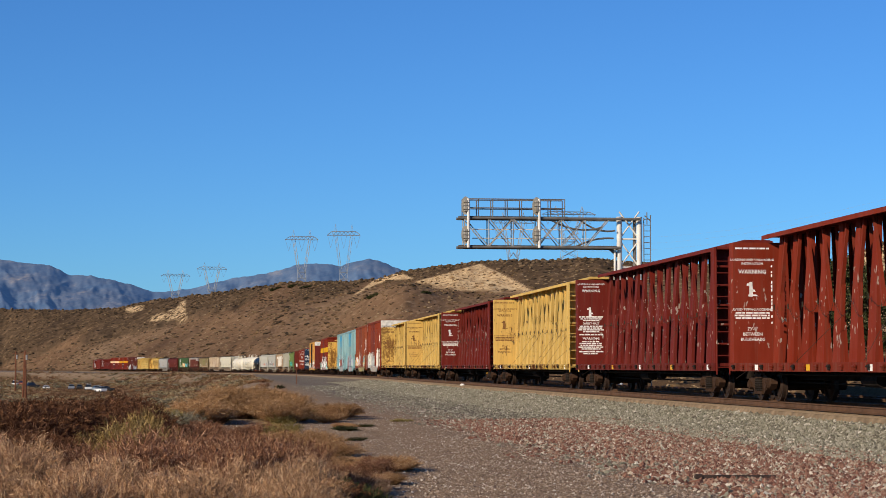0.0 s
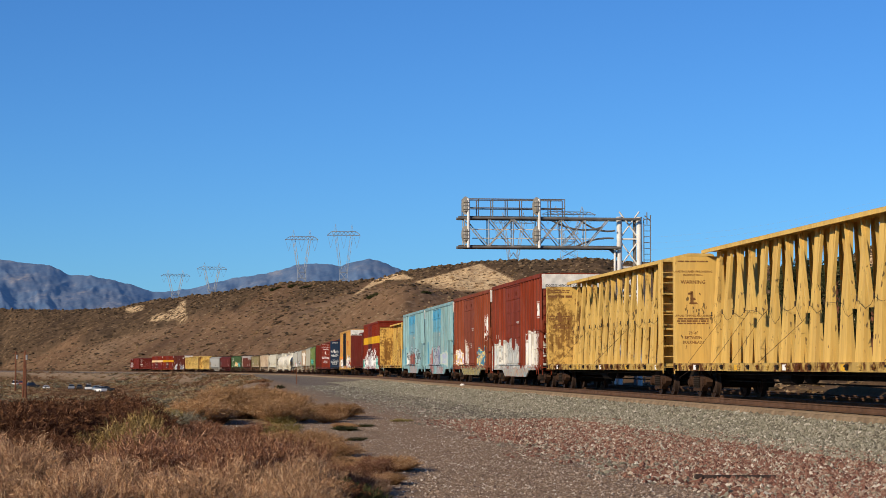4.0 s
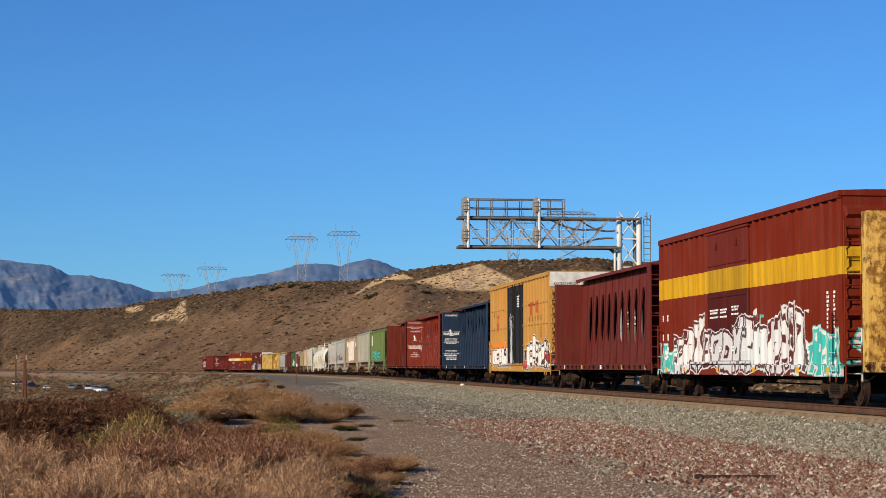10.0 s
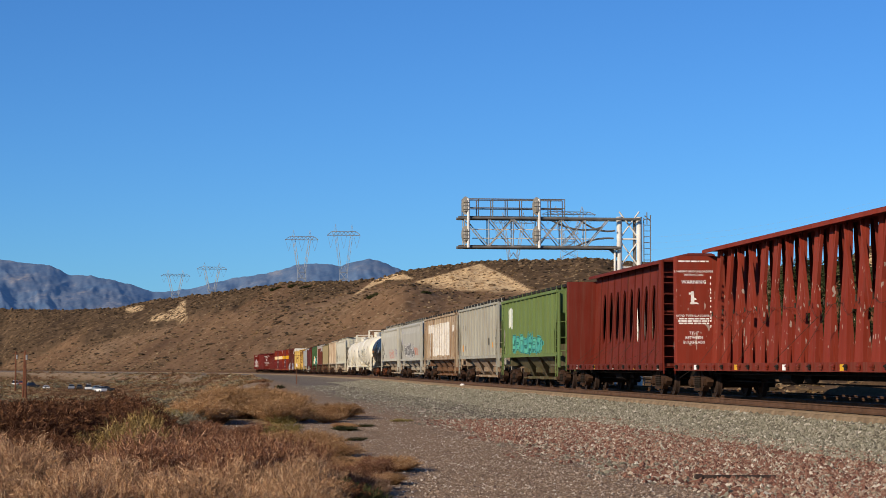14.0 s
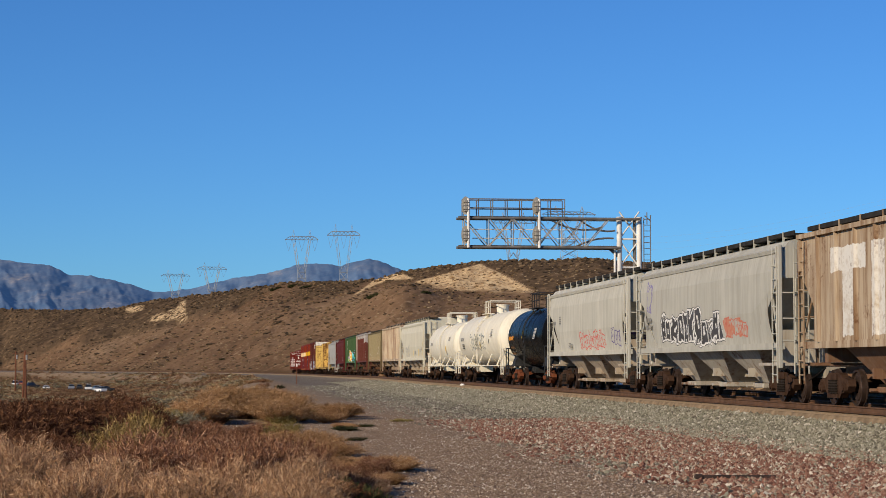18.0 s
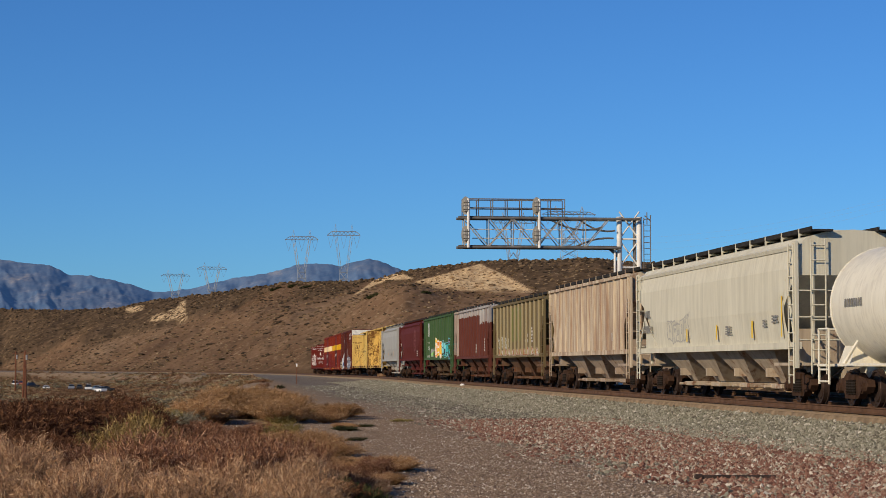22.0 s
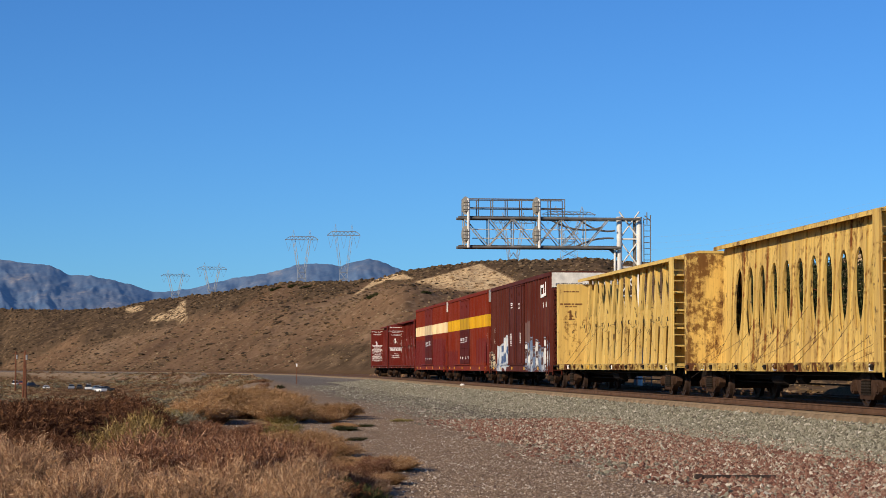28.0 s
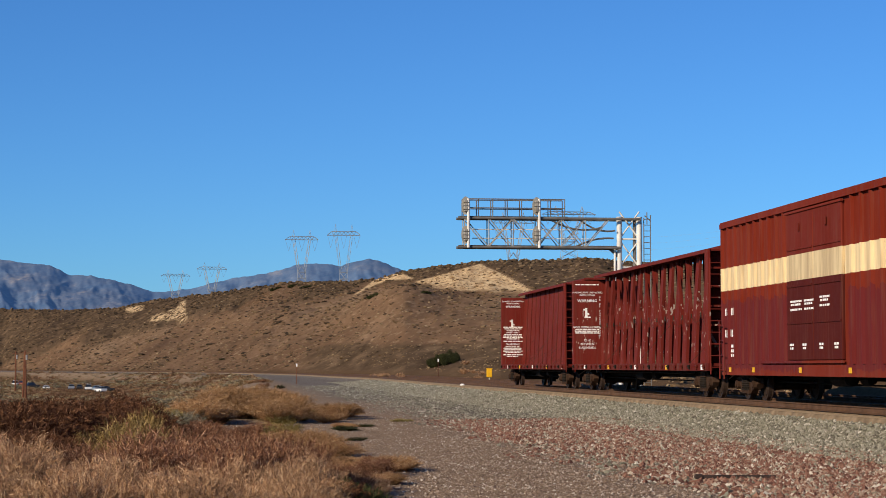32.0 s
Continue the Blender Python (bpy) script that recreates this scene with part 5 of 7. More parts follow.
    old_box(17.6, "box_b", (0.225, 0.052, 0.022), "rust-red box car with coloured spray paint",
            [(3.1, 7.4, 1.0, 2.2, (0.04, 0.30, 0.45), (0.05, 0.18, 0.28), (0.65, 0.5, 0.2)), (-7.8, -3.2, 1.1, 2.0, (0.50, 0.42, 0.55), (0.6, 0.4, 0.1), WHITE), (-2.6, -0.4, 1.2, 2.7, (0.62, 0.55, 0.40), WHITE, (0.4, 0.2, 0.1)), (-5, 6.5, 0.45, 1.0, (0.45, 0.36, 0.10), (0.30, 0.30, 0.20), INK), (6.2, 7.6, 2.6, 3.8, WHITE, WHITE, BRICK)], H=5.42)
    old_box(17.8, "box_c", AQUA, "faded aqua box car with red and purple spray paint",
            [(-5.4, -2.6, 0.5, 2.3, (0.27, 0.06, 0.05), (0.22, 0.09, 0.08), (0.4, 0.28, 0.28)), (-2.5, 1.2, 1.05, 2.5, (0.22, 0.20, 0.34), (0.45, 0.47, 0.5), (0.08, 0.07, 0.12)), (1.5, 6.5, 1.1, 2.1, (0.33, 0.35, 0.48), (0.36, 0.44, 0.46), (0.42, 0.48, 0.38)), (-1, 3, 0.5, 1.0, (0.34, 0.40, 0.42), (0.30, 0.22, 0.22), (0.3, 0.12, 0.1))],
            zones=[(-7.0, -5.6, 1.2, 2.7, (0.03, 0.25, 0.42)), (-3.0, 1.95, 4.25, 4.95, CYAN), (-3.0, 1.95, 3.4, 4.25, (0.10, 0.40, 0.56)), (0.9, 1.7, 1.6, 2.3, (0.03, 0.2, 0.36))], rust=0.22, wear=GRIMY)
    old_box(17.6, "box_d", (0.195, 0.35, 0.37), "faded blue box car with orange spray paint on the door",
            [(-3.0, 1.95, 1.1, 2.1, (0.42, 0.10, 0.03), (0.28, 0.03, 0.02), INK), (2.2, 7.2, 1.2, 2.35, (0.33, 0.46, 0.50), (0.3, 0.42, 0.46), INK), (-4.6, -2.0, 1.1, 2.1, WHITE, (0.4, 0.5, 0.52), INK), (-1.6, 0.2, 2.2, 2.7, (0.33, 0.46, 0.50), (0.33, 0.46, 0.5), INK), (-2, 3, 0.5, 1.0, (0.22, 0.36, 0.38), (0.34, 0.22, 0.2), (0.4, 0.25, 0.22))],
            zones=[(-3.0, 1.95, 4.3, 4.95, CYAN), (-3.0, 1.95, 3.5, 4.3, (0.12, 0.40, 0.55)), (-6.6, -5.4, 1.2, 2.6, (0.10, 0.3, 0.42))], rust=0.22, wear=GRIMY)

    cb(24.3, "cb_g", (0.67, 0.43, 0.105), "yellow centre-beam car with oval openings, heavily rusted", solid=True, ovals=13, rust=0.42, wear=dict(rust_ends=[(-13, -10.6, 0.13)], streak=0.5))

    def stripe_box(L, name, band, label, tags=(), zones=(), dark=True, panel=None):
        m = paint(name, (0.172, 0.021, 0.009), rust=0.08, bands=[(3.28, 3.97, band)], tags=tags, zones=zones, streak=0.25, dusty=0.12)
        d = paint(name + "_door", (0.148, 0.018, 0.009), rust=0.06, bands=[(3.28, 3.97, tuple(c * 0.9 for c in band)), (1.1, 3.28, (0.078, 0.013, 0.010))], tags=tags, dusty=0.1)
        h = L / 2
        mk = flank_marks(h, w) + [(DOOR_TXT, 1.0, -2.3, 2.75, w), (DOOR_TXT, 0.8, -1.2, 2.75, w), (DOOR_TXT, 0.8, 0.1, 2.8, w), ([(1.0, 0.06), (0.8, 0.06)], 0.35, -2.7, 1.6, w), ([(1.0, 0.06), (0.8, 0.06)], 0.35, -1.6, 1.6, w), ([(1.0, 0.06), (0.8, 0.06)], 0.35, -0.2, 1.6, w), ([(1.0, 0.06), (0.8, 0.06)], 0.35, 1.0, 1.6, w)]
        add(boxcar(L, m, label, door_mat=d, H=5.44, ribs=28, door=(-3.1, 1.45), plug_rows=4, end_panel=panel, marks=mk), m, d)

    stripe_box(20.8, "box_e", (0.62, 0.36, 0.02), "dark red box car, yellow band and white spray paint",
               tags=[(-9.6, -6.8, 0.75, 1.8, TEAL, TEAL, WHITE), (0.2, 3.2, 1.0, 2.3, TEAL, TEAL, WHITE), (5.4, 9.8, 0.75, 2.0, TEAL, TEAL, WHITE), (-7.6, 6.8, 0.8, 2.45, (0.78, 0.77, 0.75), (0.72, 0.72, 0.72), (0.10, 0.03, 0.03))])
    cb(21.0, "cb_h", (0.145, 0.024, 0.018), "dark red centre-beam car with slit openings", solid=True, ovals=11, rust=0.35)
    m = paint("box_f", ORANGE, rust=0.1, tags=[(-8.8, -2.0, 0.95, 2.1, WHITE, (0.72, 0.72, 0.70), INK), (2.0, 9.6, 0.95, 2.3, WHITE, (0.75, 0.74, 0.72), INK), (-9.0, -2.2, 2.0, 2.3, (0.75, 0.2, 0.03), (0.75, 0.2, 0.03), ORANGE), (-7.3, -6.2, 3.0, 3.8, (0.10, 0.08, 0.30), (0.4, 0.08, 0.06), ORANGE), (1.9, 3.4, 0.9, 1.35, (0.45, 0.02, 0.03), (0.6, 0.05, 0.05), INK), (8.6, 9.6, 1.2, 1.7, (0.45, 0.02, 0.03), (0.5, 0.05, 0.05), INK)],
              zones=[(3.6, 5.3, 3.95, 4.12, (0.40, 0.07, 0.03)), (4.3, 4.6, 3.5, 4.1, (0.40, 0.07, 0.03)), (5.8, 6.6, 3.55, 4.15, (0.42, 0.08, 0.03))])
    d = paint("box_f_door", (0.022, 0.022, 0.026), rust=0.12, tags=[(-2.3, -1.0, 0.8, 4.6, (0.55, 0.68, 0.72), WHITE, (0.05, 0.05, 0.06))])
    mk = [([(1.0, 0.24)], 4.2, 5.6, 3.45, MAT["brown_lettering"]), ([(1.0, 0.08)] * 5, 0.8, 0.6, 4.6, w), ([(1.0, 0.2), ("", 0.3), (1.0, 0.2)], 1.2, -8.3, 3.9, MAT["brown_lettering"]), ([(1.0, 0.09)] * 4, 0.9, 7.0, 2.9, MAT["brown_lettering"])]
    made = boxcar(20.5, m, "orange-yellow box car with black doors and spray paint", door_mat=d, H=5.49, ribs=22, door=(-2.9, 1.7), plug_rows=3, door_bars=True, end_panel=MAT["cream_panel"], marks=mk)
    for z in (2.05, 3.05, 4.05):
        bm = bmesh.new()
        for a, b in ((-9.4, -3.0), (1.8, 9.4)):
            box(bm, a, b, -1.455, -1.39, z - 0.03, z + 0.03)
        part("girth_rail", bm, m, made[0])
    add(made, m, d)

    cb(24.1, "cb_i", NAVY, "navy blue centre-beam lumber car with white lettering", text=SAFE, rust=0.05, wear=dict(dusty=0.1, streak=0.3, scuff=None))
    cb(24.8, "cb_j", (0.225, 0.033, 0.018), "bright red centre-beam lumber car, scuffed posts", text=WARN, rust=0.1)
    cb(19.8, "cb_k", (0.15, 0.023, 0.014), "plain red centre-beam car with narrow openings", solid=True, ovals=10, rust=0.15)

    def hop(L, name, base, label, ribbed=True, low=None, paint_kw=None, **kw):
        m = paint(name, base, **(paint_kw or {}))
        lm = paint(name + "_bays", low or tuple(c * 0.7 for c in base), rust=0.4, dusty=0.5, streak=0.6)
        add(hopper(L, m, label, ribbed=ribbed, low_mat=lm, **kw), m, lm)

    hop(18.6, "hop_a", (0.14, 0.195, 0.065), "green ribbed covered hopper with teal spray paint", low=(0.10, 0.09, 0.05), bays=3,
        paint_kw=dict(rust=0.1, tags=[(-4.8, 4.6, 1.7, 2.6, (0.10, 0.42, 0.32), (0.06, 0.32, 0.30), (0.02, 0.12, 0.12))], zones=[(-6.4, -4.9, 3.0, 4.0, (0.70, 0.72, 0.66))]))
    hop(18.6, "hop_b", (0.37, 0.36, 0.30), "pale grey ribbed covered hopper, stained chutes", H=4.43, low=(0.33, 0.25, 0.18), bays=3,
        paint_kw=dict(rust=0.12, streak=0.5, streak_color=(0.22, 0.19, 0.15)), marks=[([(0.9, 0.3), ("", 0.5), (1.0, 0.3)], 1.7, -5.8, 3.5, MAT["faint_mark"])],
        patch=[(6.2, 6.9, 2.05, 2.35, MAT["orange_paint"]), (4.6, 5.0, 2.2, 2.6, MAT["black_paint"]), (-6.9, -6.5, 1.9, 2.3, MAT["orange_paint"])])
    strokes = ((-7.0, -4.4, 3.35, 3.95), (-6.1, -5.2, 1.75, 3.95), (-4.0, -3.1, 1.75, 3.95), (-2.6, -1.7, 1.75, 3.95), (-2.6, -0.2, 1.75, 2.3), (-1.1, -0.2, 1.75, 3.95), (0.3, 1.2, 1.75, 3.95), (0.3, 2.8, 2.6, 3.1), (1.9, 2.8, 1.75, 3.95),
               (3.3, 4.2, 1.75, 3.95), (3.3, 5.6, 3.4, 3.95), (4.7, 5.6, 1.75, 3.95), (6.0, 6.4, 3.0, 3.9), (7.2, 7.5, 2.9, 3.9), (7.9, 8.3, 3.3, 3.7))
    m = paint("hop_c", (0.42, 0.33, 0.23), rust=0.42, streak=0.85, streak_color=(0.20, 0.115, 0.06), dusty=0.1, dust=(0.50, 0.40, 0.28), rust_color=(0.17, 0.068, 0.03),
              zones=[(7.2, 10.6, 3.4, 4.6, (0.50, 0.44, 0.34))], late=[(*r, (0.66, 0.63, 0.57)) for r in strokes])
    lm = paint("hop_c_bays", (0.20, 0.11, 0.065), rust=0.4, dusty=0.5, streak=0.6)
    car, L = hopper(20.7, m, "cream covered hopper streaked brown, big white block letters", ribbed=True, bays=4, low_mat=lm)
    add((car, L), m, lm)
    hop(19.1, "hop_d", (0.40, 0.385, 0.33), "grey smooth-sided covered hopper with black spray lettering", ribbed=False, bays=3, low=(0.40, 0.36, 0.30),
        paint_kw=dict(rust=0.04, fade=0.5, tags=[(-5.3, 2.6, 1.7, 2.75, (0.03, 0.03, 0.035), (0.04, 0.04, 0.05), WHITE), (2.9, 5.4, 1.9, 2.4, (0.40, 0.385, 0.33), (0.5, 0.2, 0.12), (0.5, 0.12, 0.08)), (-7.4, -6.4, 2.9, 3.9, (0.4, 0.385, 0.33), (0.4, 0.385, 0.33), (0.2, 0.17, 0.35))]),
        marks=[([(1.0, 0.16), (1.0, 0.16)], 0.9, -6.9, 2.7, MAT["faint_mark"])])
    hop(18.8, "hop_e", (0.46, 0.44, 0.37), "pale grey smooth covered hopper with red scrawl", ribbed=False, bays=3, low=(0.40, 0.33, 0.25),
        paint_kw=dict(rust=0.03, fade=0.5, tags=[(-1.2, 4.2, 1.75, 2.4, (0.46, 0.44, 0.37), (0.46, 0.44, 0.37), (0.60, 0.05, 0.04)), (5.2, 7.0, 1.8, 2.6, (0.46, 0.44, 0.37), (0.42, 0.4, 0.36), (0.10, 0.07, 0.22))]),
        marks=[([(1.0, 0.14)], 0.9, -7.0, 3.0, MAT["faint_mark"]), ([(1.0, 0.06)] * 4, 0.4, -5.6, 3.2, MAT["faint_mark"]), ([(1.0, 0.04)] * 4, 0.6, -3.2, 2.0, MAT["faint_mark"])])
    m = paint("tank_black", (0.005, 0.005, 0.005), rust=0.0, fade=0.0, streak=0.1, dusty=0.02, rough=0.26, gloss=0.03)
    mk = [([(1.0, 0.2)], 1.7, -4.2, 0.05, MAT["orange_paint"]), ([(1.0, 0.12), ("", 0.1), (0.8, 0.12)], 1.3, -4.2, -0.3, MAT["brown_lettering"]), ([(1.0, 0.4)], 0.5, -0.4, 0.22, MAT["yellow_plate"]), ([(0.7, 0.045)] * 8, 1.0, 3.3, 0.25, MAT["dull_white"]), ([(0.5, 0.2)], 0.4, -2.4, -0.35, MAT["dull_white"])]
    add(tank_car(14.0, m, "glossy black tank car with yellow markings", R=1.48, zc=2.48, rail_mat=MAT["black_paint"], marks=mk, gear="truck_rust", walk_board=False), m)
    m = paint("tank_white_a", (0.72, 0.665, 0.53), rust=0.02, fade=0.3, streak=0.25, dusty=0.12, dust=(0.42, 0.30, 0.2), rough=0.45, gloss=0.06,
              tags=[(-3.4, 3.2, 2.0, 2.9, (0.72, 0.665, 0.53), (0.70, 0.65, 0.52), (0.12, 0.14, 0.12))])
    mk = [([(1.0, 0.2)], 1.5, -6.6, 0.1, MAT["faint_mark"]), ([(1.0, 0.07)] * 3, 1.0, -6.4, -0.15, MAT["black_paint"]), ([(1.0, 0.4)], 0.5, 1.4, -0.1, MAT["yellow_plate"]), ([(0.8, 0.05)] * 6, 0.7, 6.0, 0.3, MAT["faint_mark"]), ([(1.0, 0.22)], 0.3, 5.0, -0.05, MAT["black_paint"])]
    add(tank_car(20.5, m, "white tank car with dark scrawl and white railings", R=1.55, zc=2.6, marks=mk), m)
    m = paint("tank_white_b", (0.72, 0.67, 0.54), rust=0.02, fade=0.3, streak=0.3, dusty=0.15, dust=(0.42, 0.30, 0.2), rough=0.45, gloss=0.06)
    mk = [([(1.0, 0.2)], 1.4, -5.4, 0.1, MAT["faint_mark"]), ([(1.0, 0.5)], 0.6, 3.0, -0.1, MAT["yellow_plate"]), ([(1.0, 0.05)] * 4, 0.7, 5.0, 0.3, MAT["faint_mark"])]
    add(tank_car(17.9, m, "cream-white tank car with side walkway", R=1.5, zc=2.5, marks=mk), m)
    hop(20.6, "hop_f", (0.57, 0.535, 0.42), "cream smooth-sided covered hopper, yellow tick marks", ribbed=False, bays=4, low=(0.42, 0.34, 0.25),
        paint_kw=dict(rust=0.02, fade=0.3, streak=0.3, tags=[(-5.2, -2.0, 1.8, 2.6, (0.57, 0.535, 0.42), (0.48, 0.45, 0.35), (0.33, 0.32, 0.30))]),
        marks=[([(0.7, 0.24), ("", 0.1), (1.0, 0.24)], 1.5, -7.8, 2.95, MAT["faint_mark"]), ([(1.0, 0.045)] * 4, 0.6, 2.8, 2.2, MAT["faint_mark"]), ([(1.0, 0.05)] * 3, 0.35, 6.6, 2.3, MAT["faint_mark"]), ([(1.0, 0.05)] * 3, 0.6, 7.6, 2.4, MAT["faint_mark"])],
        patch=[(-2.3, -2.15, 1.8, 2.2, MAT["yellow_plate"]), (1.4, 1.55, 1.8, 2.25, MAT["yellow_plate"]), (5.3, 5.45, 1.8, 2.3, MAT["yellow_plate"]), (8.2, 8.3, 1.8, 2.9, MAT["yellow_plate"])])
    hop(18.8, "hop_g", (0.52, 0.43, 0.31), "cream ribbed covered hopper stained pinkish brown", bays=3, low=(0.36, 0.28, 0.21),
        paint_kw=dict(rust=0.2, streak=0.75, streak_color=(0.22, 0.12, 0.075), dusty=0.25, dust=(0.30, 0.17, 0.11)), marks=[([(1.0, 0.3)], 0.9, 5.6, 2.3, MAT["dull_white"])])
    hop(18.0, "hop_h", (0.14, 0.11, 0.052), "olive-brown ribbed covered hopper, white scrawl", H=4.22, bays=3, low=(0.13, 0.07, 0.042), rib_mat=paint("hop_h_ribs", (0.30, 0.245, 0.14), rust=0.2),
        paint_kw=dict(rust=0.25, streak=0.5, dusty=0.3, zones=[(-2.4, 1.6, 2.3, 4.0, (0.15, 0.17, 0.05))], streak_color=(0.12, 0.07, 0.035), tags=[(-6.6, -2.8, 2.0, 2.6, (0.23, 0.2, 0.11), (0.23, 0.2, 0.11), (0.6, 0.6, 0.55)), (-6.5, 6.8, 1.6, 1.9, (0.34, 0.13, 0.045), (0.55, 0.52, 0.45), (0.3, 0.12, 0.05))]),
        marks=[([(0.7, 0.16), (1.0, 0.16)], 1.0, 3.0, 2.6, dull), ([(1.0, 0.1)] * 5, 0.5, 4.6, 2.9, dull), ([(1.0, 0.5)], 0.5, -1.6, 2.35, dull)])
    hop(17.7, "hop_i", (0.115, 0.034, 0.024), "maroon ribbed covered hopper, paint flaked to grey on top", bays=3, low=(0.105, 0.045, 0.028),
        paint_kw=dict(rust=0.15, streak=0.4, dusty=0.12, zones=[(-9, 9, 4.0, 4.6, (0.42, 0.40, 0.38)), (4.2, 9, 3.5, 4.6, (0.40, 0.38, 0.36)), (-8.2, -5.6, 1.7, 4.6, (0.45, 0.37, 0.30))]),
        marks=[([(1.0, 0.12)] * 3, 0.6, 2.2, 2.3, dull), ([(1.0, 0.1)] * 5, 0.7, 5.6, 2.6, dull)])
    hop(18.8, "hop_j", (0.052, 0.10, 0.040), "green ribbed covered hopper, rainbow spray paint", bays=3, low=(0.085, 0.055, 0.032),
        paint_kw=dict(rust=0.12, streak=0.35, dusty=0.15, tags=[(-1.6, 2.6, 1.7, 2.85, (0.70, 0.22, 0.03), (0.75, 0.50, 0.05), WHITE), (2.9, 6.4, 1.7, 2.7, (0.05, 0.42, 0.45), (0.25, 0.6, 0.62), INK), (-4.2, -1.9, 1.7, 2.3, (0.25, 0.60, 0.15), (0.3, 0.55, 0.2), (0.3, 0.1, 0.4)), (6.3, 7.2, 1.2, 2.9, (0.5, 0.25, 0.45), (0.05, 0.5, 0.5), INK)]),
        patch=[(-6.4, -5.3, 3.15, 4.1, w), (-6.5, -5.9, 2.85, 3.15, w), (-5.6, -5.0, 3.3, 3.6, w)],
        marks=[([(1.0, 0.14)], 1.6, -5.8, 2.75, w), ([(0.9, 0.3), ("", 0.1), (1.0, 0.3)], 1.7, -5.8, 2.45, w)])
    m = paint("hop_k", (0.10, 0.017, 0.012), rust=0.04, streak=0.2, dusty=0.08)
    lm = paint("hop_k_bays", (0.09, 0.02, 0.02), rust=0.2, dusty=0.2)
    car, L = hopper(19.1, m, "maroon smooth covered hopper with round white emblem", ribbed=False, bays=3, low_mat=lm,
                    marks=[([(1.0, 0.24), ("", 0.2), (1.0, 0.24)], 1.0, -7.2, 2.9, dull), ([(1.0, 0.1)] * 3, 0.7, 5.8, 2.2, dull)])
    bm = bmesh.new()
    for rr, ri in ((0.86, 0.70), (0.52, 0.42)):
        o = [(4.0 + rr * math.cos(a), -1.614, 3.0 + rr * math.sin(a)) for a in np.linspace(0, math.tau, 33)[:-1]]
        i_ = [(4.0 + ri * math.cos(a), -1.614, 3.0 + ri * math.sin(a)) for a in np.linspace(0, math.tau, 33)[:-1]]
        ov, iv = [bm.verts.new(p) for p in o], [bm.verts.new(p) for p in i_]
        for k in range(32):
            bm.faces.new((ov[k], ov[(k + 1) % 32], iv[(k + 1) % 32], iv[k]))
    for a, b, c, d_ in ((3.94, 4.06, 2.45, 3.55), (3.5, 4.5, 2.94, 3.06)):
        bm.faces.new([bm.verts.new(p) for p in ((a, -1.616, c), (b, -1.616, c), (b, -1.616, d_), (a, -1.616, d_))])
    part("emblem", bm, plain("faded_emblem", (0.21, 0.085, 0.075), 0.7, 0.0, 0.3, 3), car)
    add((car, L), m, lm)
    hop(18.2, "hop_l", (0.345, 0.34, 0.315), "light grey smooth covered hopper with orange tick marks", ribbed=False, bays=3, low=(0.42, 0.40, 0.36),
        paint_kw=dict(rust=0.03, streak=0.25, dusty=0.1), marks=[([(0.9, 0.24), ("", 0.15), (1.0, 0.24)], 1.4, -7.0, 3.1, MAT["black_paint"]), ([(1.0, 0.06)] * 4, 0.6, 1.6, 2.2, MAT["black_paint"])],
        patch=[(-1.45, -1.33, 1.9, 2.3, MAT["orange_paint"]), (3.65, 3.77, 1.9, 2.3, MAT["orange_paint"])])

    cb(20.4, "cb_l", (0.68, 0.46, 0.13), "yellow centre-beam car with oval openings and rust streaks", solid=True, ovals=11, rust=0.46, wear=dict(rust_ends=[(-10.5, -8.6, 0.14)], streak=0.6))
    cb(23.8, "cb_m", (0.67, 0.46, 0.135), "yellow centre-beam lumber car, sparse lettering", text=[("", 0.1), (0.6, 0.06), ("", 0.3), (0.9, 0.08), (0.5, 0.05)], text_mat=MAT["brown_lettering"], rust=0.35)
    m = paint("box_g", (0.088, 0.019, 0.013), rust=0.1, streak=0.4, tags=[(-7.6, -3.0, 0.85, 2.45, (0.06, 0.11, 0.22), (0.60, 0.61, 0.60), (0.5, 0.55, 0.6)), (1.8, 9.2, 0.8, 2.35, (0.62, 0.62, 0.60), (0.14, 0.20, 0.30), (0.08, 0.05, 0.05)), (-9.8, -7.8, 0.9, 1.8, (0.45, 0.38, 0.26), (0.5, 0.42, 0.3), INK)], zones=[(2.4, 3.4, 2.0, 3.2, (0.17, 0.11, 0.10))])
    mk = [(DOOR_TXT, 0.7, -2.0, 4.3, w), (DOOR_TXT, 0.7, 0.5, 4.2, w), ([(1.0, 0.06)] * 7, 0.6, -2.3, 2.7, w), ([(1.0, 0.06)] * 6, 0.45, 0.9, 2.7, w), ([(1.0, 0.24)], 1.8, 8.0, 4.02, w), ([(0.9, 0.24), ("", 0.15), (1.0, 0.24)], 1.0, -8.6, 3.1, w)]
    car, L = boxcar(20.8, m, "dark brown box car, white and blue spray paint, white emblem", H=5.43, ribs=24, door=(-3.0, 1.75), plug_rows=4, door_bars=True, end_panel=MAT["cream_panel"], marks=mk)
    bm = bmesh.new()
    for x0, x1, z0, z1 in ((7.1, 7.3, 4.25, 4.85), (7.3, 7.9, 4.70, 4.85), (7.3, 7.9, 4.25, 4.40), (7.85, 8.05, 4.25, 4.85), (8.05, 8.4, 4.30, 4.44), (8.4, 8.6, 4.3, 4.95)):
        bm.faces.new([bm.verts.new(p) for p in ((x0, -1.49, z0), (x1, -1.49, z0), (x1, -1.49, z1), (x0, -1.49, z1))])
    part("emblem", bm, w, car)
    add((car, L), m)
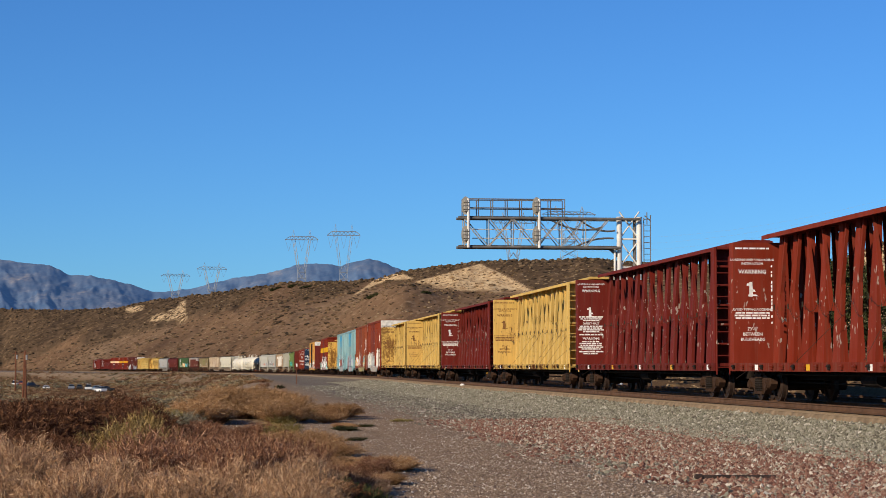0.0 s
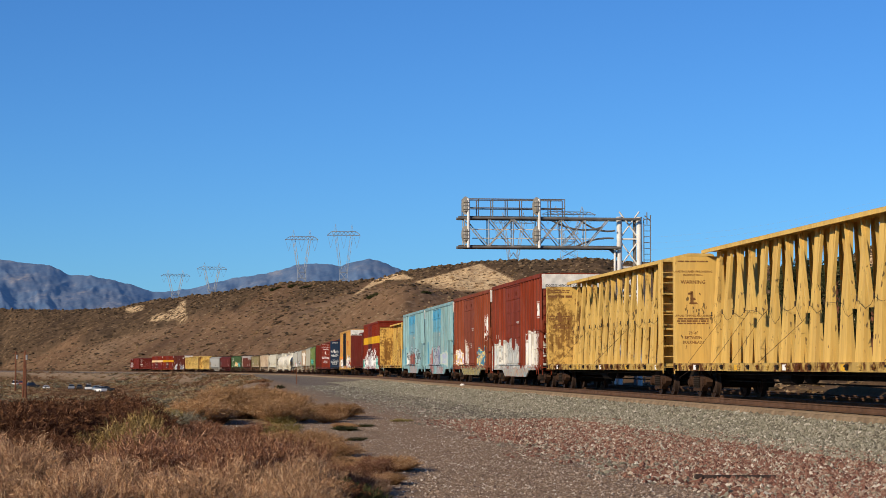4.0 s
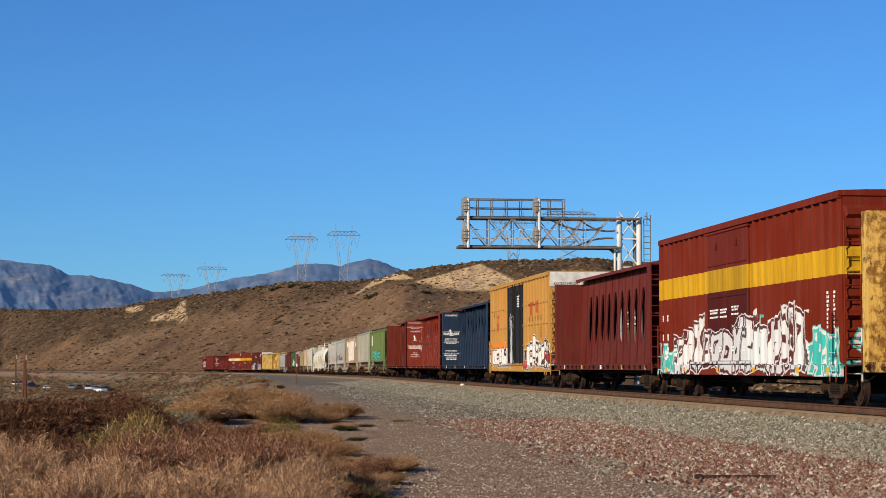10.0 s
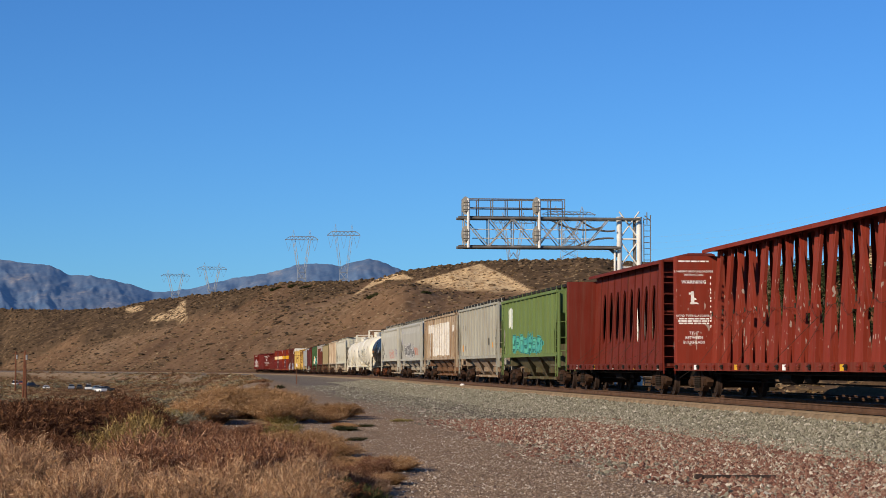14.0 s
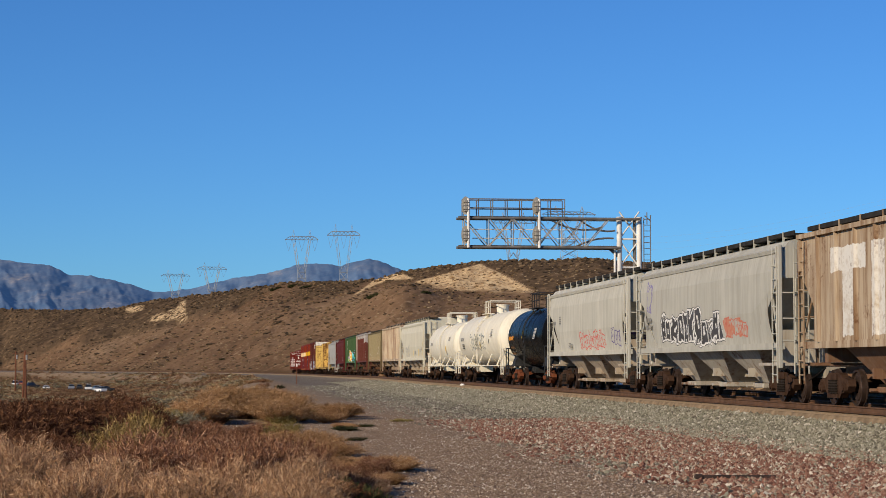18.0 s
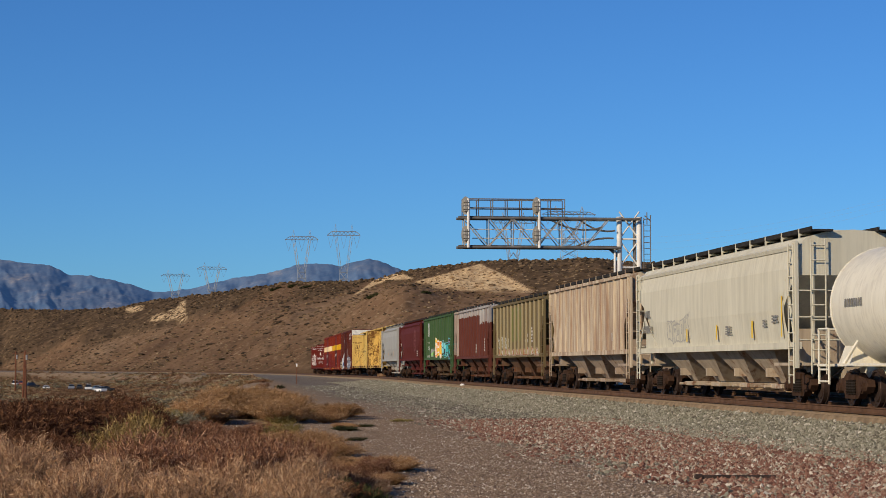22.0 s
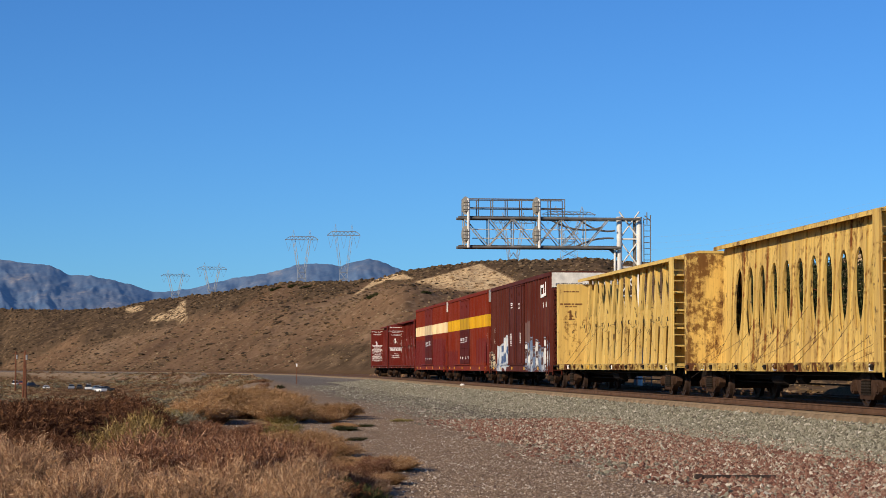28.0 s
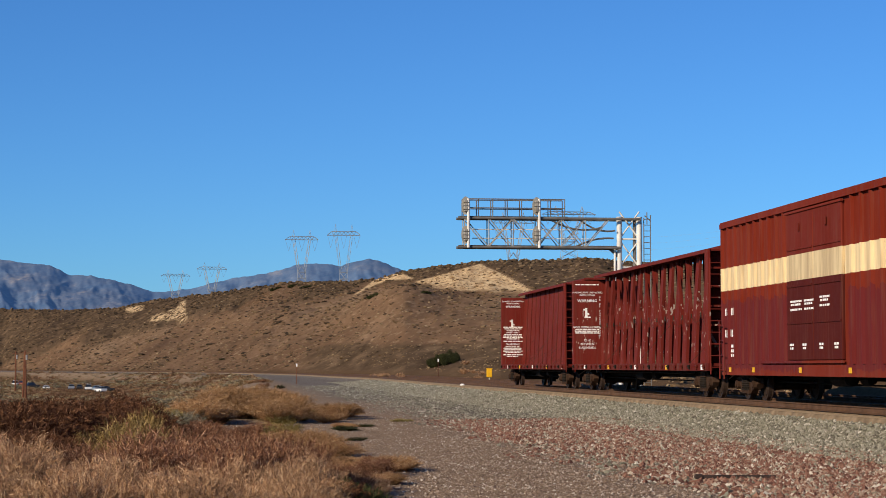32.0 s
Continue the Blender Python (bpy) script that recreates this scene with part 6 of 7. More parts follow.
    stripe_box(20.5, "box_h", (0.62, 0.36, 0.02), "dark red box car with a golden yellow band", zones=[(-9.5, -4.5, 0.9, 2.0, (0.13, 0.02, 0.02)), (4.5, 9.6, 1.2, 2.6, (0.14, 0.022, 0.022))], panel=MAT["roof_steel"])
    stripe_box(21.3, "box_i", (0.78, 0.62, 0.36), "dark red box car with a cream band", zones=[(-9.9, -1.7, 0.9, 2.95, (0.125, 0.02, 0.022)), (1.7, 9.9, 0.9, 2.9, (0.13, 0.02, 0.022))], panel=MAT["cream_panel"])
    cb(24.9, "cb_n", OX, "dark red centre-beam lumber car, chipped white lettering", text=WARN, rust=0.2)
    cb(21.0, "cb_o", OX, "dark red centre-beam car at the tail of the train", solid=True, ovals=0, text=WARN_LONG, rust=0.15)
    return out


CARS = []
s_at = 34.3
for car, L in build_train():
    CARS.append((car, s_at + L / 2, L))
    s_at += L


# ---- the signal cantilever over the two tracks ----
plain("galvanised", (0.72, 0.69, 0.63), 0.45, 0.0, 0.15, 2)
plain("gantry_dark", (0.17, 0.155, 0.14), 0.6, 0.2, 0.3, 2)
plain("gantry_mid", (0.36, 0.34, 0.31), 0.55, 0.1, 0.25, 2)
plain("signal_grey", (0.33, 0.31, 0.27), 0.6, 0.2, 0.25, 5)


def signal_bridge():
    g = tagged(new("signal_cantilever"), "grey steel signal cantilever with four signal heads over the tracks", "signal gantry")
    gv, dk = MAT["galvanised"], MAT["gantry_dark"]
    x0, x1 = -10.09, 0.0                          # tip, first mast
    lo, hi, top = 8.28, 10.06, 11.23
    foot = float(ground_z(10.9, 118.0)) - 0.2
    for x in (0.0, 1.25):
        m = rod("mast", (x, 0, foot), (x, 0, hi + 0.12), 0.165, gv, g, 14)
        rod("cap", (x, 0, hi + 0.12), (x, 0, hi + 0.17), 0.185, gv, m, 14)
    rod("conduit", (-0.34, -0.2, foot), (-0.30, -0.1, lo + 0.1), 0.075, gv, g, 10)
    rod("conduit", (0.98, 0.15, foot), (0.98, 0.15, hi), 0.10, dk, g, 8)
    for k in range(4):
        z = 3.6 + k * 1.75
        rod("mast_brace", (0.0, 0, z), (1.25, 0, z + 1.7), 0.05, gv, g)
        rod("mast_brace", (1.25, 0, z), (0.0, 0, z + 1.7), 0.05, gv, g)
        rod("mast_tie", (0.0, 0, z), (1.25, 0, z), 0.06, gv, g)
    for y in (-0.45, 0.45):
        for z in (lo, hi):
            rod("chord", (x0, y, z), (1.25 if z == hi else x1, y, z), 0.085, dk, g, 8)
        # truss panels
        n = 6
        for k in range(n):
            a, b = x0 + 0.4 + k * 9.0 / n, x0 + 0.4 + (k + 1) * 9.0 / n
            rod("diagonal", (a, y, lo if k % 2 else hi), (b, y, hi if k % 2 else lo), 0.036, MAT["gantry_mid"], g, 5)
            rod("vertical", (a, y, lo), (a, y, hi), 0.036, MAT["gantry_mid"], g, 5)
            if k in (1, 3, 4):
                rod("diagonal", (a, y, hi if k % 2 else lo), (b, y, lo if k % 2 else hi), 0.030, MAT["gantry_mid"], g, 5)
    for z in (lo + 0.55, lo + 1.1):
        rod("inner_rail", (x0 + 0.9, -0.2, z), (-1.0, -0.2, z), 0.03, gv, g, 5)
    for k in range(12):
        x = x0 + 0.3 + k * 0.82
        rod("cross_tie", (x, -0.45, lo), (x, 0.45, lo), 0.04, dk, g, 5)
        rod("cross_tie", (x, -0.45, hi), (x, 0.45, hi), 0.04, dk, g, 5)
    bm = bmesh.new()
    box(bm, x0 + 0.1, -0.2, -0.40, 0.40, lo + 0.08, lo + 0.12)
    part("walkway", bm, MAT["grating"], g)
    bm = bmesh.new()
    box(bm, x0 + 0.1, x0 + 6.8, -0.40, 0.40, hi + 0.08, hi + 0.12)
    part("walkway", bm, MAT["grating"], g)
    # handrails on the upper walkway
    for y in (-0.45, 0.45):
        for z in (top, top - 0.55):
            rod("handrail", (x0 + 0.35, y, z), (x0 + 6.6, y, z), 0.035, dk, g, 5)
        for k in range(8):
            x = x0 + 0.35 + k * 6.25 / 7
            rod("rail_post", (x, y, hi), (x, y, top), 0.033, dk, g, 5)
    for z in (top, top - 0.55):
        rod("handrail", (x0 + 0.35, -0.45, z), (x0 + 0.35, 0.45, z), 0.035, dk, g, 5)
    # two signal masts, each with an upper and a lower head
    for x in (x0 + 0.62, x0 + 5.0):
        rod("signal_mast", (x, -0.62, lo - 0.05), (x, -0.62, top + 0.0), 0.085, gv, g, 10)
        for z in (top - 0.45, lo + 0.72):
            bm = bmesh.new()
            ring = [(0.27 * math.cos(a), 0.50 * math.sin(a) + (0.08 if math.sin(a) > 0 else -0.04)) for a in np.linspace(0, math.tau, 25)[:-1]]
            hx = x - 0.16
            loft(bm, [[(hx + p, -0.52, z + q) for p, q in ring], [(hx + p * 0.97, -0.48, z + q * 0.97) for p, q in ring]])
            hd = part("signal_head", bm, MAT["signal_grey"], g, "pale grey oval signal target")
            bm = bmesh.new()
            box(bm, hx - 0.13, hx + 0.13, -0.72, -0.52, z - 0.36, z + 0.36, 0.04)
            part("housing", bm, MAT["signal_grey"], hd)
            for k in (-0.22, 0.0, 0.22):
                rod("visor", (hx, -0.48, z + k), (hx, -0.20, z + k), 0.11, MAT["gantry_dark"], hd, 10)
                rod("hinge", (hx - 0.2, -0.735, z + k), (hx + 0.2, -0.735, z + k), 0.02, MAT["gantry_dark"], hd, 5)
            rod("arm", (hx, -0.62, z - 0.2), (x, -0.62, z - 0.2), 0.05, gv, hd)
    # service cables droop by the masts
    for a, b, sag in (((x0 + 5.8, -0.3, hi - 0.1), (-1.1, -0.3, hi - 0.5), 0.7), ((-2.6, -0.3, hi), (-0.3, -0.25, hi - 0.7), 0.6), ((-2.9, -0.3, lo), (-0.4, -0.2, lo + 0.6), -0.4)):
        bm = bmesh.new()
        pts = [Vector(a).lerp(Vector(b), t) - Vector((0, 0, sag * 4 * t * (1 - t) * 0.5)) for t in np.linspace(0, 1, 9)]
        for p, q in zip(pts, pts[1:]):
            tube(bm, p, q, 0.055, 6)
        part("cable", bm, dk, g)
    # knee under the arm and the ladder
    rod("knee", (x1 - 0.6, 0, lo), (x1, 0, lo - 0.55), 0.12, dk, g)
    lad = rod("ladder", (1.5, -0.2, foot), (1.5, -0.2, hi + 0.1), 0.03, dk, g)
    rod("stile", (1.92, -0.2, foot), (1.92, -0.2, hi + 0.3), 0.03, dk, lad)
    for k in range(30):
        def rung(b):
            tube(b, (0, 0, 0), (0.42, 0, 0), 0.022, 5)
        piece("rung", "sigrung", rung, dk, lad, pose(1.5, -0.2, foot + 0.4 + k * 0.36))
    rod("finial", (1.7, -0.2, hi - 0.3), (1.7, -0.2, hi + 0.45), 0.03, dk, g)
    rod("finial", (1.55, -0.2, hi + 0.25), (1.95, -0.2, hi - 0.1), 0.03, dk, g)
    g.matrix_basis = Matrix.Translation((10.9, 118.0, 0)) @ Matrix.Rotation(0.11, 4, "Z")


signal_bridge()


# ---- lattice towers, poles and wires far off ----
plain("tower_steel", (0.26, 0.29, 0.33), 0.7, 0.1, 0.2, 0.3)
plain("pole_wood", (0.16, 0.066, 0.038), 0.9, 0.0, 0.3, 1)


def pylon_parts():
    """A cup-shaped transmission tower, 46 m high; x across the line."""
    legs, cup, arm, ins = [], [], [], []
    for y in (-1, 1):
        for sx in (-1, 1):
            legs.append(((sx * 6.0, y * 5.0, 0), (sx * 3.9, y * 2.0, 27)))
            cup.append(((sx * 3.9, y * 2.0, 27), (sx * 9.0, y * 1.2, 43)))
            cup.append(((sx * 2.2, y * 1.6, 28.5), (sx * 6.6, y * 1.2, 43)))
        for k in range(5):
            z0, z1 = 4 + k * 4.6, 8.6 + k * 4.6
            w0, w1 = 6.0 - 2.1 * z0 / 27, 6.0 - 2.1 * z1 / 27
            d0, d1 = 5 - 3 * z0 / 27, 5 - 3 * z1 / 27
            legs += [((-w0, y * d0, z0), (w1, y * d1, z1)), ((w0, y * d0, z0), (-w1, y * d1, z1))]
        legs += [((-3.9, y * 2, 27), (3.9, y * 2, 27)), ((-4.1, y * 2.3, 24), (4.1, y * 2.3, 24)), ((-3.9, y * 2, 27), (0, y * 1.6, 30)), ((3.9, y * 2, 27), (0, y * 1.6, 30))]
        for sx in (-1, 1):
            for k in range(4):
                t0, t1 = k / 4, (k + 1) / 4
                cup.append(((sx * (3.9 + 5.1 * t0), y * 1.6, 27 + 16 * t0), (sx * (2.2 + 4.4 * t1), y * 1.4, 28.5 + 14.5 * t1)))
        for z in (43.0, 44.8):
            arm.append(((-16.5, y * 0.9, 43.2), (16.5, y * 0.9, 43.2)) if z == 43.0 else ((-12, y * 0.9, z), (12, y * 0.9, z)))
        for k in range(12):
            a = -12 + k * 2
            arm.append(((a, y * 0.9, 43.2 if k % 2 else 44.8), (a + 2, y * 0.9, 44.8 if k % 2 else 43.2)))
        arm += [((-16.5, y * 0.9, 43.2), (-12, y * 0.9, 44.8)), ((16.5, y * 0.9, 43.2), (12, y * 0.9, 44.8))]
        for sx in (-1, 1):
            arm += [((sx * 9.2, y * 0.9, 44.8), (sx * 8.2, 0, 48)), ((sx * 7.0, y * 0.9, 44.8), (sx * 8.2, 0, 48))]
    for x in (-13, 0, 13):
        ins += [((x - 3, 0, 43), (x, 0, 37.5)), ((x + 3, 0, 43), (x, 0, 37.5))]
    return legs, cup, arm, ins


def build_pylons():
    first = None
    for bear, dist, z_arm, turn in ((-14.0, 2150, 4.72, 12), (-12.1, 2100, 5.08, 12), (-7.4, 1900, 6.62, 8), (-5.2, 1900, 6.86, 4), (3.68, 1500, 7.5, 6), (6.6, 1150, 7.95, 10)):
        if first is None:
            first = tagged(new("transmission_tower"), "grey lattice transmission tower on the hills", "power pylon", "transmission towers")
            for nm, rods, r in zip(("tower_body", "cup", "cross_arm", "insulator"), pylon_parts(), (0.17, 0.17, 0.17, 0.11)):
                for group in ([[k] for k in rods] if nm == "insulator" else [rods]):
                    bm = bmesh.new()
                    for a, b in group:
                        tube(bm, a, b, r, 3)
                    part(nm, bm, MAT["tower_steel"], first)
            t = first
        else:
            t = copy_thing(first, Matrix())
        x = bear / 100 * dist
        foot = float(ground_z(x, dist)) - 0.5
        tall = (1 + z_arm / 100 * dist - foot) / 43.2
        t.matrix_basis = Matrix.Translation((x, dist, foot)) @ Matrix.Rotation(radians(turn), 4, "Z") @ Matrix.Diagonal((1, 1, tall, 1))


build_pylons()


def build_wires():
    for k, (z0, z1) in enumerate(((78, 62), (74, 60), (70, 57))):
        bm = bmesh.new()
        pts = [Vector((71 + 260 * t, 1150 - 100 * t, z0 * (1 - t) + (z1 + 60) * t - 60 * t * (1 - t))) for t in np.linspace(0, 1, 14)]
        loft(bm, [[p + Vector((0.03 * math.cos(k * math.tau / 3), 0, 0.03 * math.sin(k * math.tau / 3))) for k in range(3)] for p in pts])
        tagged(part("power_line", bm, MAT["tower_steel"]), "thin overhead power line running over the hills", "cable", "power lines")


build_wires()


def at(bear, dist, z=None):
    """A place by bearing (hundredths of x / y) and distance, on the ground."""
    x = bear / 100 * dist
    return Vector((x, dist, float(ground_z(x, dist)) if z is None else z))


def utility_pole(bear, dist, height, lean=0.0, arm=True):
    p = tagged(new("utility_pole"), "weathered brown wooden utility pole", "pole", "utility poles")
    bm = bmesh.new()
    tube(bm, (0, 0, -0.3), (lean, 0, height), 0.24, 8, 0.17)
    part("pole", bm, MAT["pole_wood"], p)
    if arm:
        rod("crossarm", (lean - 0.9, 0, height - 0.5), (lean + 0.9, 0, height - 0.5), 0.06, MAT["pole_wood"], p)
        bm = bmesh.new()
        tube(bm, (lean + 0.25, 0, height - 1.9), (lean + 0.25, 0, height - 0.9), 0.22, 8)
        part("transformer", bm, MAT["gantry_mid"], p)
    p.matrix_basis = Matrix.Translation(at(bear, dist))


utility_pole(-22.3, 470, 10.2)
utility_pole(-21.9, 395, 9.5, 0.25, False)
utility_pole(-21.75, 380, 9.8, -0.2)


# ---- line-side things ----
plain("sign_yellow", (0.75, 0.40, 0.02), 0.5, 0.0, 0.15, 4)
plain("chalk", (0.75, 0.73, 0.70), 0.9, 0.0, 0.1, 4)


def marker_post(bear, dist, height, plate=None):
    p = tagged(new("marker_post"), "thin grey steel marker post beside the track", "post", "marker posts")
    rod("post", (0, 0, -0.2), (0, 0, height), 0.035, MAT["pole_wood"], p)
    bm = bmesh.new()
    box(bm, -0.07, 0.07, -0.07, -0.05, height - 0.3, height)
    part("plate", bm, plate or MAT["chalk"], p)
    p.matrix_basis = Matrix.Translation(at(bear, dist))


marker_post(-7.63, 186, 2.0)
marker_post(-0.25, 190, 2.0)


def trackside_box():
    b = tagged(new("trackside_box"), "yellow trackside equipment box on a post", "equipment box")
    rod("post", (0, 0, -0.2), (0, 0, 0.5), 0.06, MAT["galvanised"], b)
    bm = bmesh.new()
    box(bm, -0.22, 0.22, -0.2, 0.2, 0.4, 1.05, 0.04)
    part("cabinet", bm, MAT["sign_yellow"], b)
    bm = bmesh.new()
    box(bm, -0.24, 0.24, -0.22, 0.22, 1.05, 1.1, 0.01)
    part("lid", bm, MAT["sign_yellow"], b)
    b.matrix_basis = Matrix.Translation(at(2.42, 150))


trackside_box()


def pale_rock(bear, dist, size):
    bm = bmesh.new()
    bmesh.ops.create_icosphere(bm, subdivisions=2, radius=size)
    for v in bm.verts:
        v.co *= 0.8 + 0.4 * noise.noise(v.co * 3 / size)
        v.co.z *= 0.6
    ob = part("rock", bm, MAT["chalk"])
    tagged(ob, "small chalk-white rock on the ballast edge", "rock", "white rocks")
    ob.location = at(bear, dist) + Vector((0, 0, size * 0.4))


pale_rock(1.0, 122, 0.20)
pale_rock(1.85, 126, 0.10)


def scrap_bar():
    p = at(15.2, 29.3)
    bm = bmesh.new()
    box(bm, -0.62, 0.62, -0.04, 0.04, 0.02, 0.075, 0.01)
    box(bm, -0.62, -0.5, -0.06, 0.06, 0.02, 0.09, 0.01)
    ob = part("scrap_rail", bm, plain("scrap", (0.05, 0.035, 0.03), 0.8, 0.2, 0.3, 6))
    tagged(ob, "dark rusty iron bar lying on the stones", "scrap iron")
    ob.matrix_basis = Matrix.Translation(p) @ Matrix.Rotation(0.03, 4, "Z")


scrap_bar()


# ---- dry brush ----
def leaf_material(name, stops, rough=0.9):
    n = Nodes(name)
    geo = n.add("ShaderNodeNewGeometry")
    info = n.add("ShaderNodeObjectInfo")
    c = n.ramp(geo.outputs["Random Per Island"], stops)
    hsv = n.add("ShaderNodeHueSaturation", Color=c)
    n.put(hsv.inputs["Value"], n.math("ADD", n.math("MULTIPLY", info.outputs["Random"], 0.5), 0.75))
    n.set(Base_Color=hsv.outputs["Color"], Roughness=rough, Specular_IOR_Level=0.02)


leaf_material("straw", [(0.0, (0.1578, 0.07962, 0.04268)), (0.4, (0.3712, 0.21, 0.1138)), (0.8, (0.529, 0.3303, 0.1849)), (1.0, (0.6682, 0.4614, 0.2845))])
leaf_material("russet", [(0.0, (0.086, 0.03772, 0.021)), (0.5, (0.2064, 0.09512, 0.05208)), (0.85, (0.3612, 0.1927, 0.1134)), (1.0, (0.4988, 0.3198, 0.2016))])
leaf_material("umber", [(0.0, (0.04675, 0.02132, 0.01148)), (0.6, (0.1318, 0.05986, 0.03116)), (1.0, (0.238, 0.123, 0.06724))])
leaf_material("sage_green", [(0.0, (0.09856, 0.06299, 0.02112)), (0.5, (0.2374, 0.1575, 0.05808)), (0.85, (0.3405, 0.2362, 0.0968)), (1.0, (0.4659, 0.3481, 0.176))])
leaf_material("amber", [(0.0, (0.1806, 0.0882, 0.03864)), (0.5, (0.3612, 0.2016, 0.09408)), (0.85, (0.4558, 0.2814, 0.1411)), (1.0, (0.5504, 0.3948, 0.2352))])
leaf_material("yellow_green", [(0.0, (0.128, 0.0936, 0.028)), (0.5, (0.272, 0.2067, 0.068)), (1.0, (0.4, 0.3198, 0.144))])
leaf_material("grey_sage", [(0.0, (0.1072, 0.09, 0.05635)), (0.5, (0.234, 0.2074, 0.1372)), (1.0, (0.3705, 0.324, 0.2254))])
leaf_material("dark_green", [(0.0, (0.025, 0.03, 0.012)), (0.6, (0.06, 0.065, 0.026)), (1.0, (0.11, 0.11, 0.05))])
leaf_material("wash_olive", [(0.0, (0.1664, 0.12, 0.06187)), (0.5, (0.32, 0.24, 0.1297)), (1.0, (0.4864, 0.372, 0.2228))])
leaf_material("wash_brown", [(0.0, (0.1368, 0.07192, 0.0384)), (0.5, (0.2608, 0.1488, 0.0832)), (1.0, (0.4096, 0.2608, 0.1536))])
leaf_material("shrub_dark", [(0.0, (0.04, 0.03, 0.02)), (0.5, (0.09, 0.06, 0.036)), (1.0, (0.17, 0.115, 0.065))])
leaf_material("shrub_tan", [(0.0, (0.1426, 0.09082, 0.04488)), (0.5, (0.2661, 0.1726, 0.08976)), (1.0, (0.3992, 0.2906, 0.1705))])


def blades(base, tip, width, rng, bend=0.15):
    """Bent ribbons from base to tip points; returns vertices and triangles."""
    n = len(base)
    d = tip - base
    ln = np.linalg.norm(d, axis=1, keepdims=True)
    side = np.cross(d, rng.normal(size=(n, 3)))
    side /= np.linalg.norm(side, axis=1, keepdims=True) + 1e-9
    mid = base + d * 0.55 + rng.normal(size=(n, 3)) * ln * bend
    w = np.asarray(width).reshape(-1, 1)
    v = np.stack([base - side * w, base + side * w, mid - side * w * 0.8, mid + side * w * 0.8, tip], 1).reshape(-1, 3)
    f = np.array([[0, 1, 3], [0, 3, 2], [2, 3, 4]])
    return v, (f[None] + 5 * np.arange(n)[:, None, None]).reshape(-1, 3)


def tri_mesh(name, sets, mat):
    v = np.concatenate([s[0] for s in sets])
    off, fs = 0, []
    for s in sets:
        fs.append(s[1] + off)
        off += len(s[0])
    f = np.concatenate(fs)
    me = bpy.data.meshes.new(name)
    me.vertices.add(len(v))
    me.vertices.foreach_set("co", v.astype(np.float32).ravel())
    me.loops.add(f.size)
    me.loops.foreach_set("vertex_index", f.ravel().astype(np.int32))
    me.polygons.add(len(f))
    me.polygons.foreach_set("loop_start", np.arange(0, f.size, 3, dtype=np.int32))
    me.update(calc_edges=True)
    me.shade_flat()
    me.materials.append(mat)
    return me


def bush_mesh(kind, seed, thin=1.0):
    """Stems fan out of a root and split into twigs with small leaves. One metre high, about as wide."""
    rng = np.random.default_rng(seed)
    spec = dict(straw=(210, 20, 0.46, 0.0042, 0.11), russet=(210, 22, 0.55, 0.0048, 0.10), umber=(330, 24, 0.72, 0.0062, 0.11), sage_green=(150, 26, 0.32, 0.0056, 0.10), amber=(270, 22, 0.66, 0.0052, 0.12), yellow_green=(190, 18, 0.58, 0.007, 0.11), grey_sage=(130, 18, 0.60, 0.009, 0.09), dark_green=(120, 26, 0.65, 0.012, 0.07))[kind]
    stems, twigs, spread, width, tw_len = spec
    stems, width = int(stems * thin), width / thin ** 0.8
    a = rng.random(stems) * math.tau
    lean = spread * np.sqrt(rng.random(stems))
    hgt = (0.55 + 0.5 * rng.random(stems)) * (1 - 0.35 * (lean / spread) ** 2)
    base = np.stack([np.cos(a), np.sin(a), np.zeros(stems)], -1) * (0.16 * rng.random((stems, 1)))
    tip = np.stack([np.cos(a) * lean, np.sin(a) * lean, hgt], -1) + base
    sets = [blades(base, tip, np.full(stems, width * 1.3), rng, 0.045)]
    t = rng.random((stems, twigs)) ** 0.6
    t = 0.22 + 0.78 * t
    root = (base[:, None] + (tip - base)[:, None] * t[..., None]).reshape(-1, 3)
    n = len(root)
    out = rng.normal(size=(n, 3)) * np.array([1, 1, 0.75]) + np.array([0, 0, dict(straw=1.5, russet=1.2, sage_green=1.7, amber=0.8).get(kind, 0.55)]) + np.stack([np.cos(a), np.sin(a), 0 * a], -1).repeat(twigs, 0) * 0.4
    out /= np.linalg.norm(out, axis=1, keepdims=True)
    end = root + out * (tw_len * (0.5 + rng.random((n, 1))))
    sets.append(blades(root, end, np.full(n, width * 0.8), rng, 0.06))
    m = n // 2
    pick = rng.integers(0, n, m)
    lroot = root[pick] + (end - root)[pick] * rng.random((m, 1))
    lend = lroot + rng.normal(size=(m, 3)) * tw_len * 0.30 + np.array([0, 0, tw_len * 0.12])
    sets.append(blades(lroot, lend, np.full(m, width * 1.2), rng, 0.05))
    return tri_mesh("twigs", sets, MAT[kind])


LABELS = dict(straw="pale straw-coloured dry brush beside the dirt road", russet="reddish brown dried shrub with fine twigs", umber="large dark brown leafless bush",
              sage_green="grey-green upright desert shrub", amber="orange-brown dry shrub at the road's edge", yellow_green="yellow-green rabbitbrush on the stony ground",
              grey_sage="pale grey sagebrush on sandy ground", dark_green="low dark green bush")
BUSH = {}


def bush(kind, x, y, height, width, rng, sink=0.03):
    key = (kind, int(rng.integers(0, 3)))
    if key not in BUSH:
        BUSH[key] = bush_mesh(kind, hash_of(key))
    ob = new("bush", BUSH[key])
    ob.matrix_basis = Matrix.LocRotScale((x, y, float(ground_z(x, y)) - sink), Euler((rng.normal() * 0.06, rng.normal() * 0.06, rng.random() * math.tau)), (width, width, height))
    return tagged(ob, LABELS[kind], "bush", kind.replace("_", " ") + " bushes")


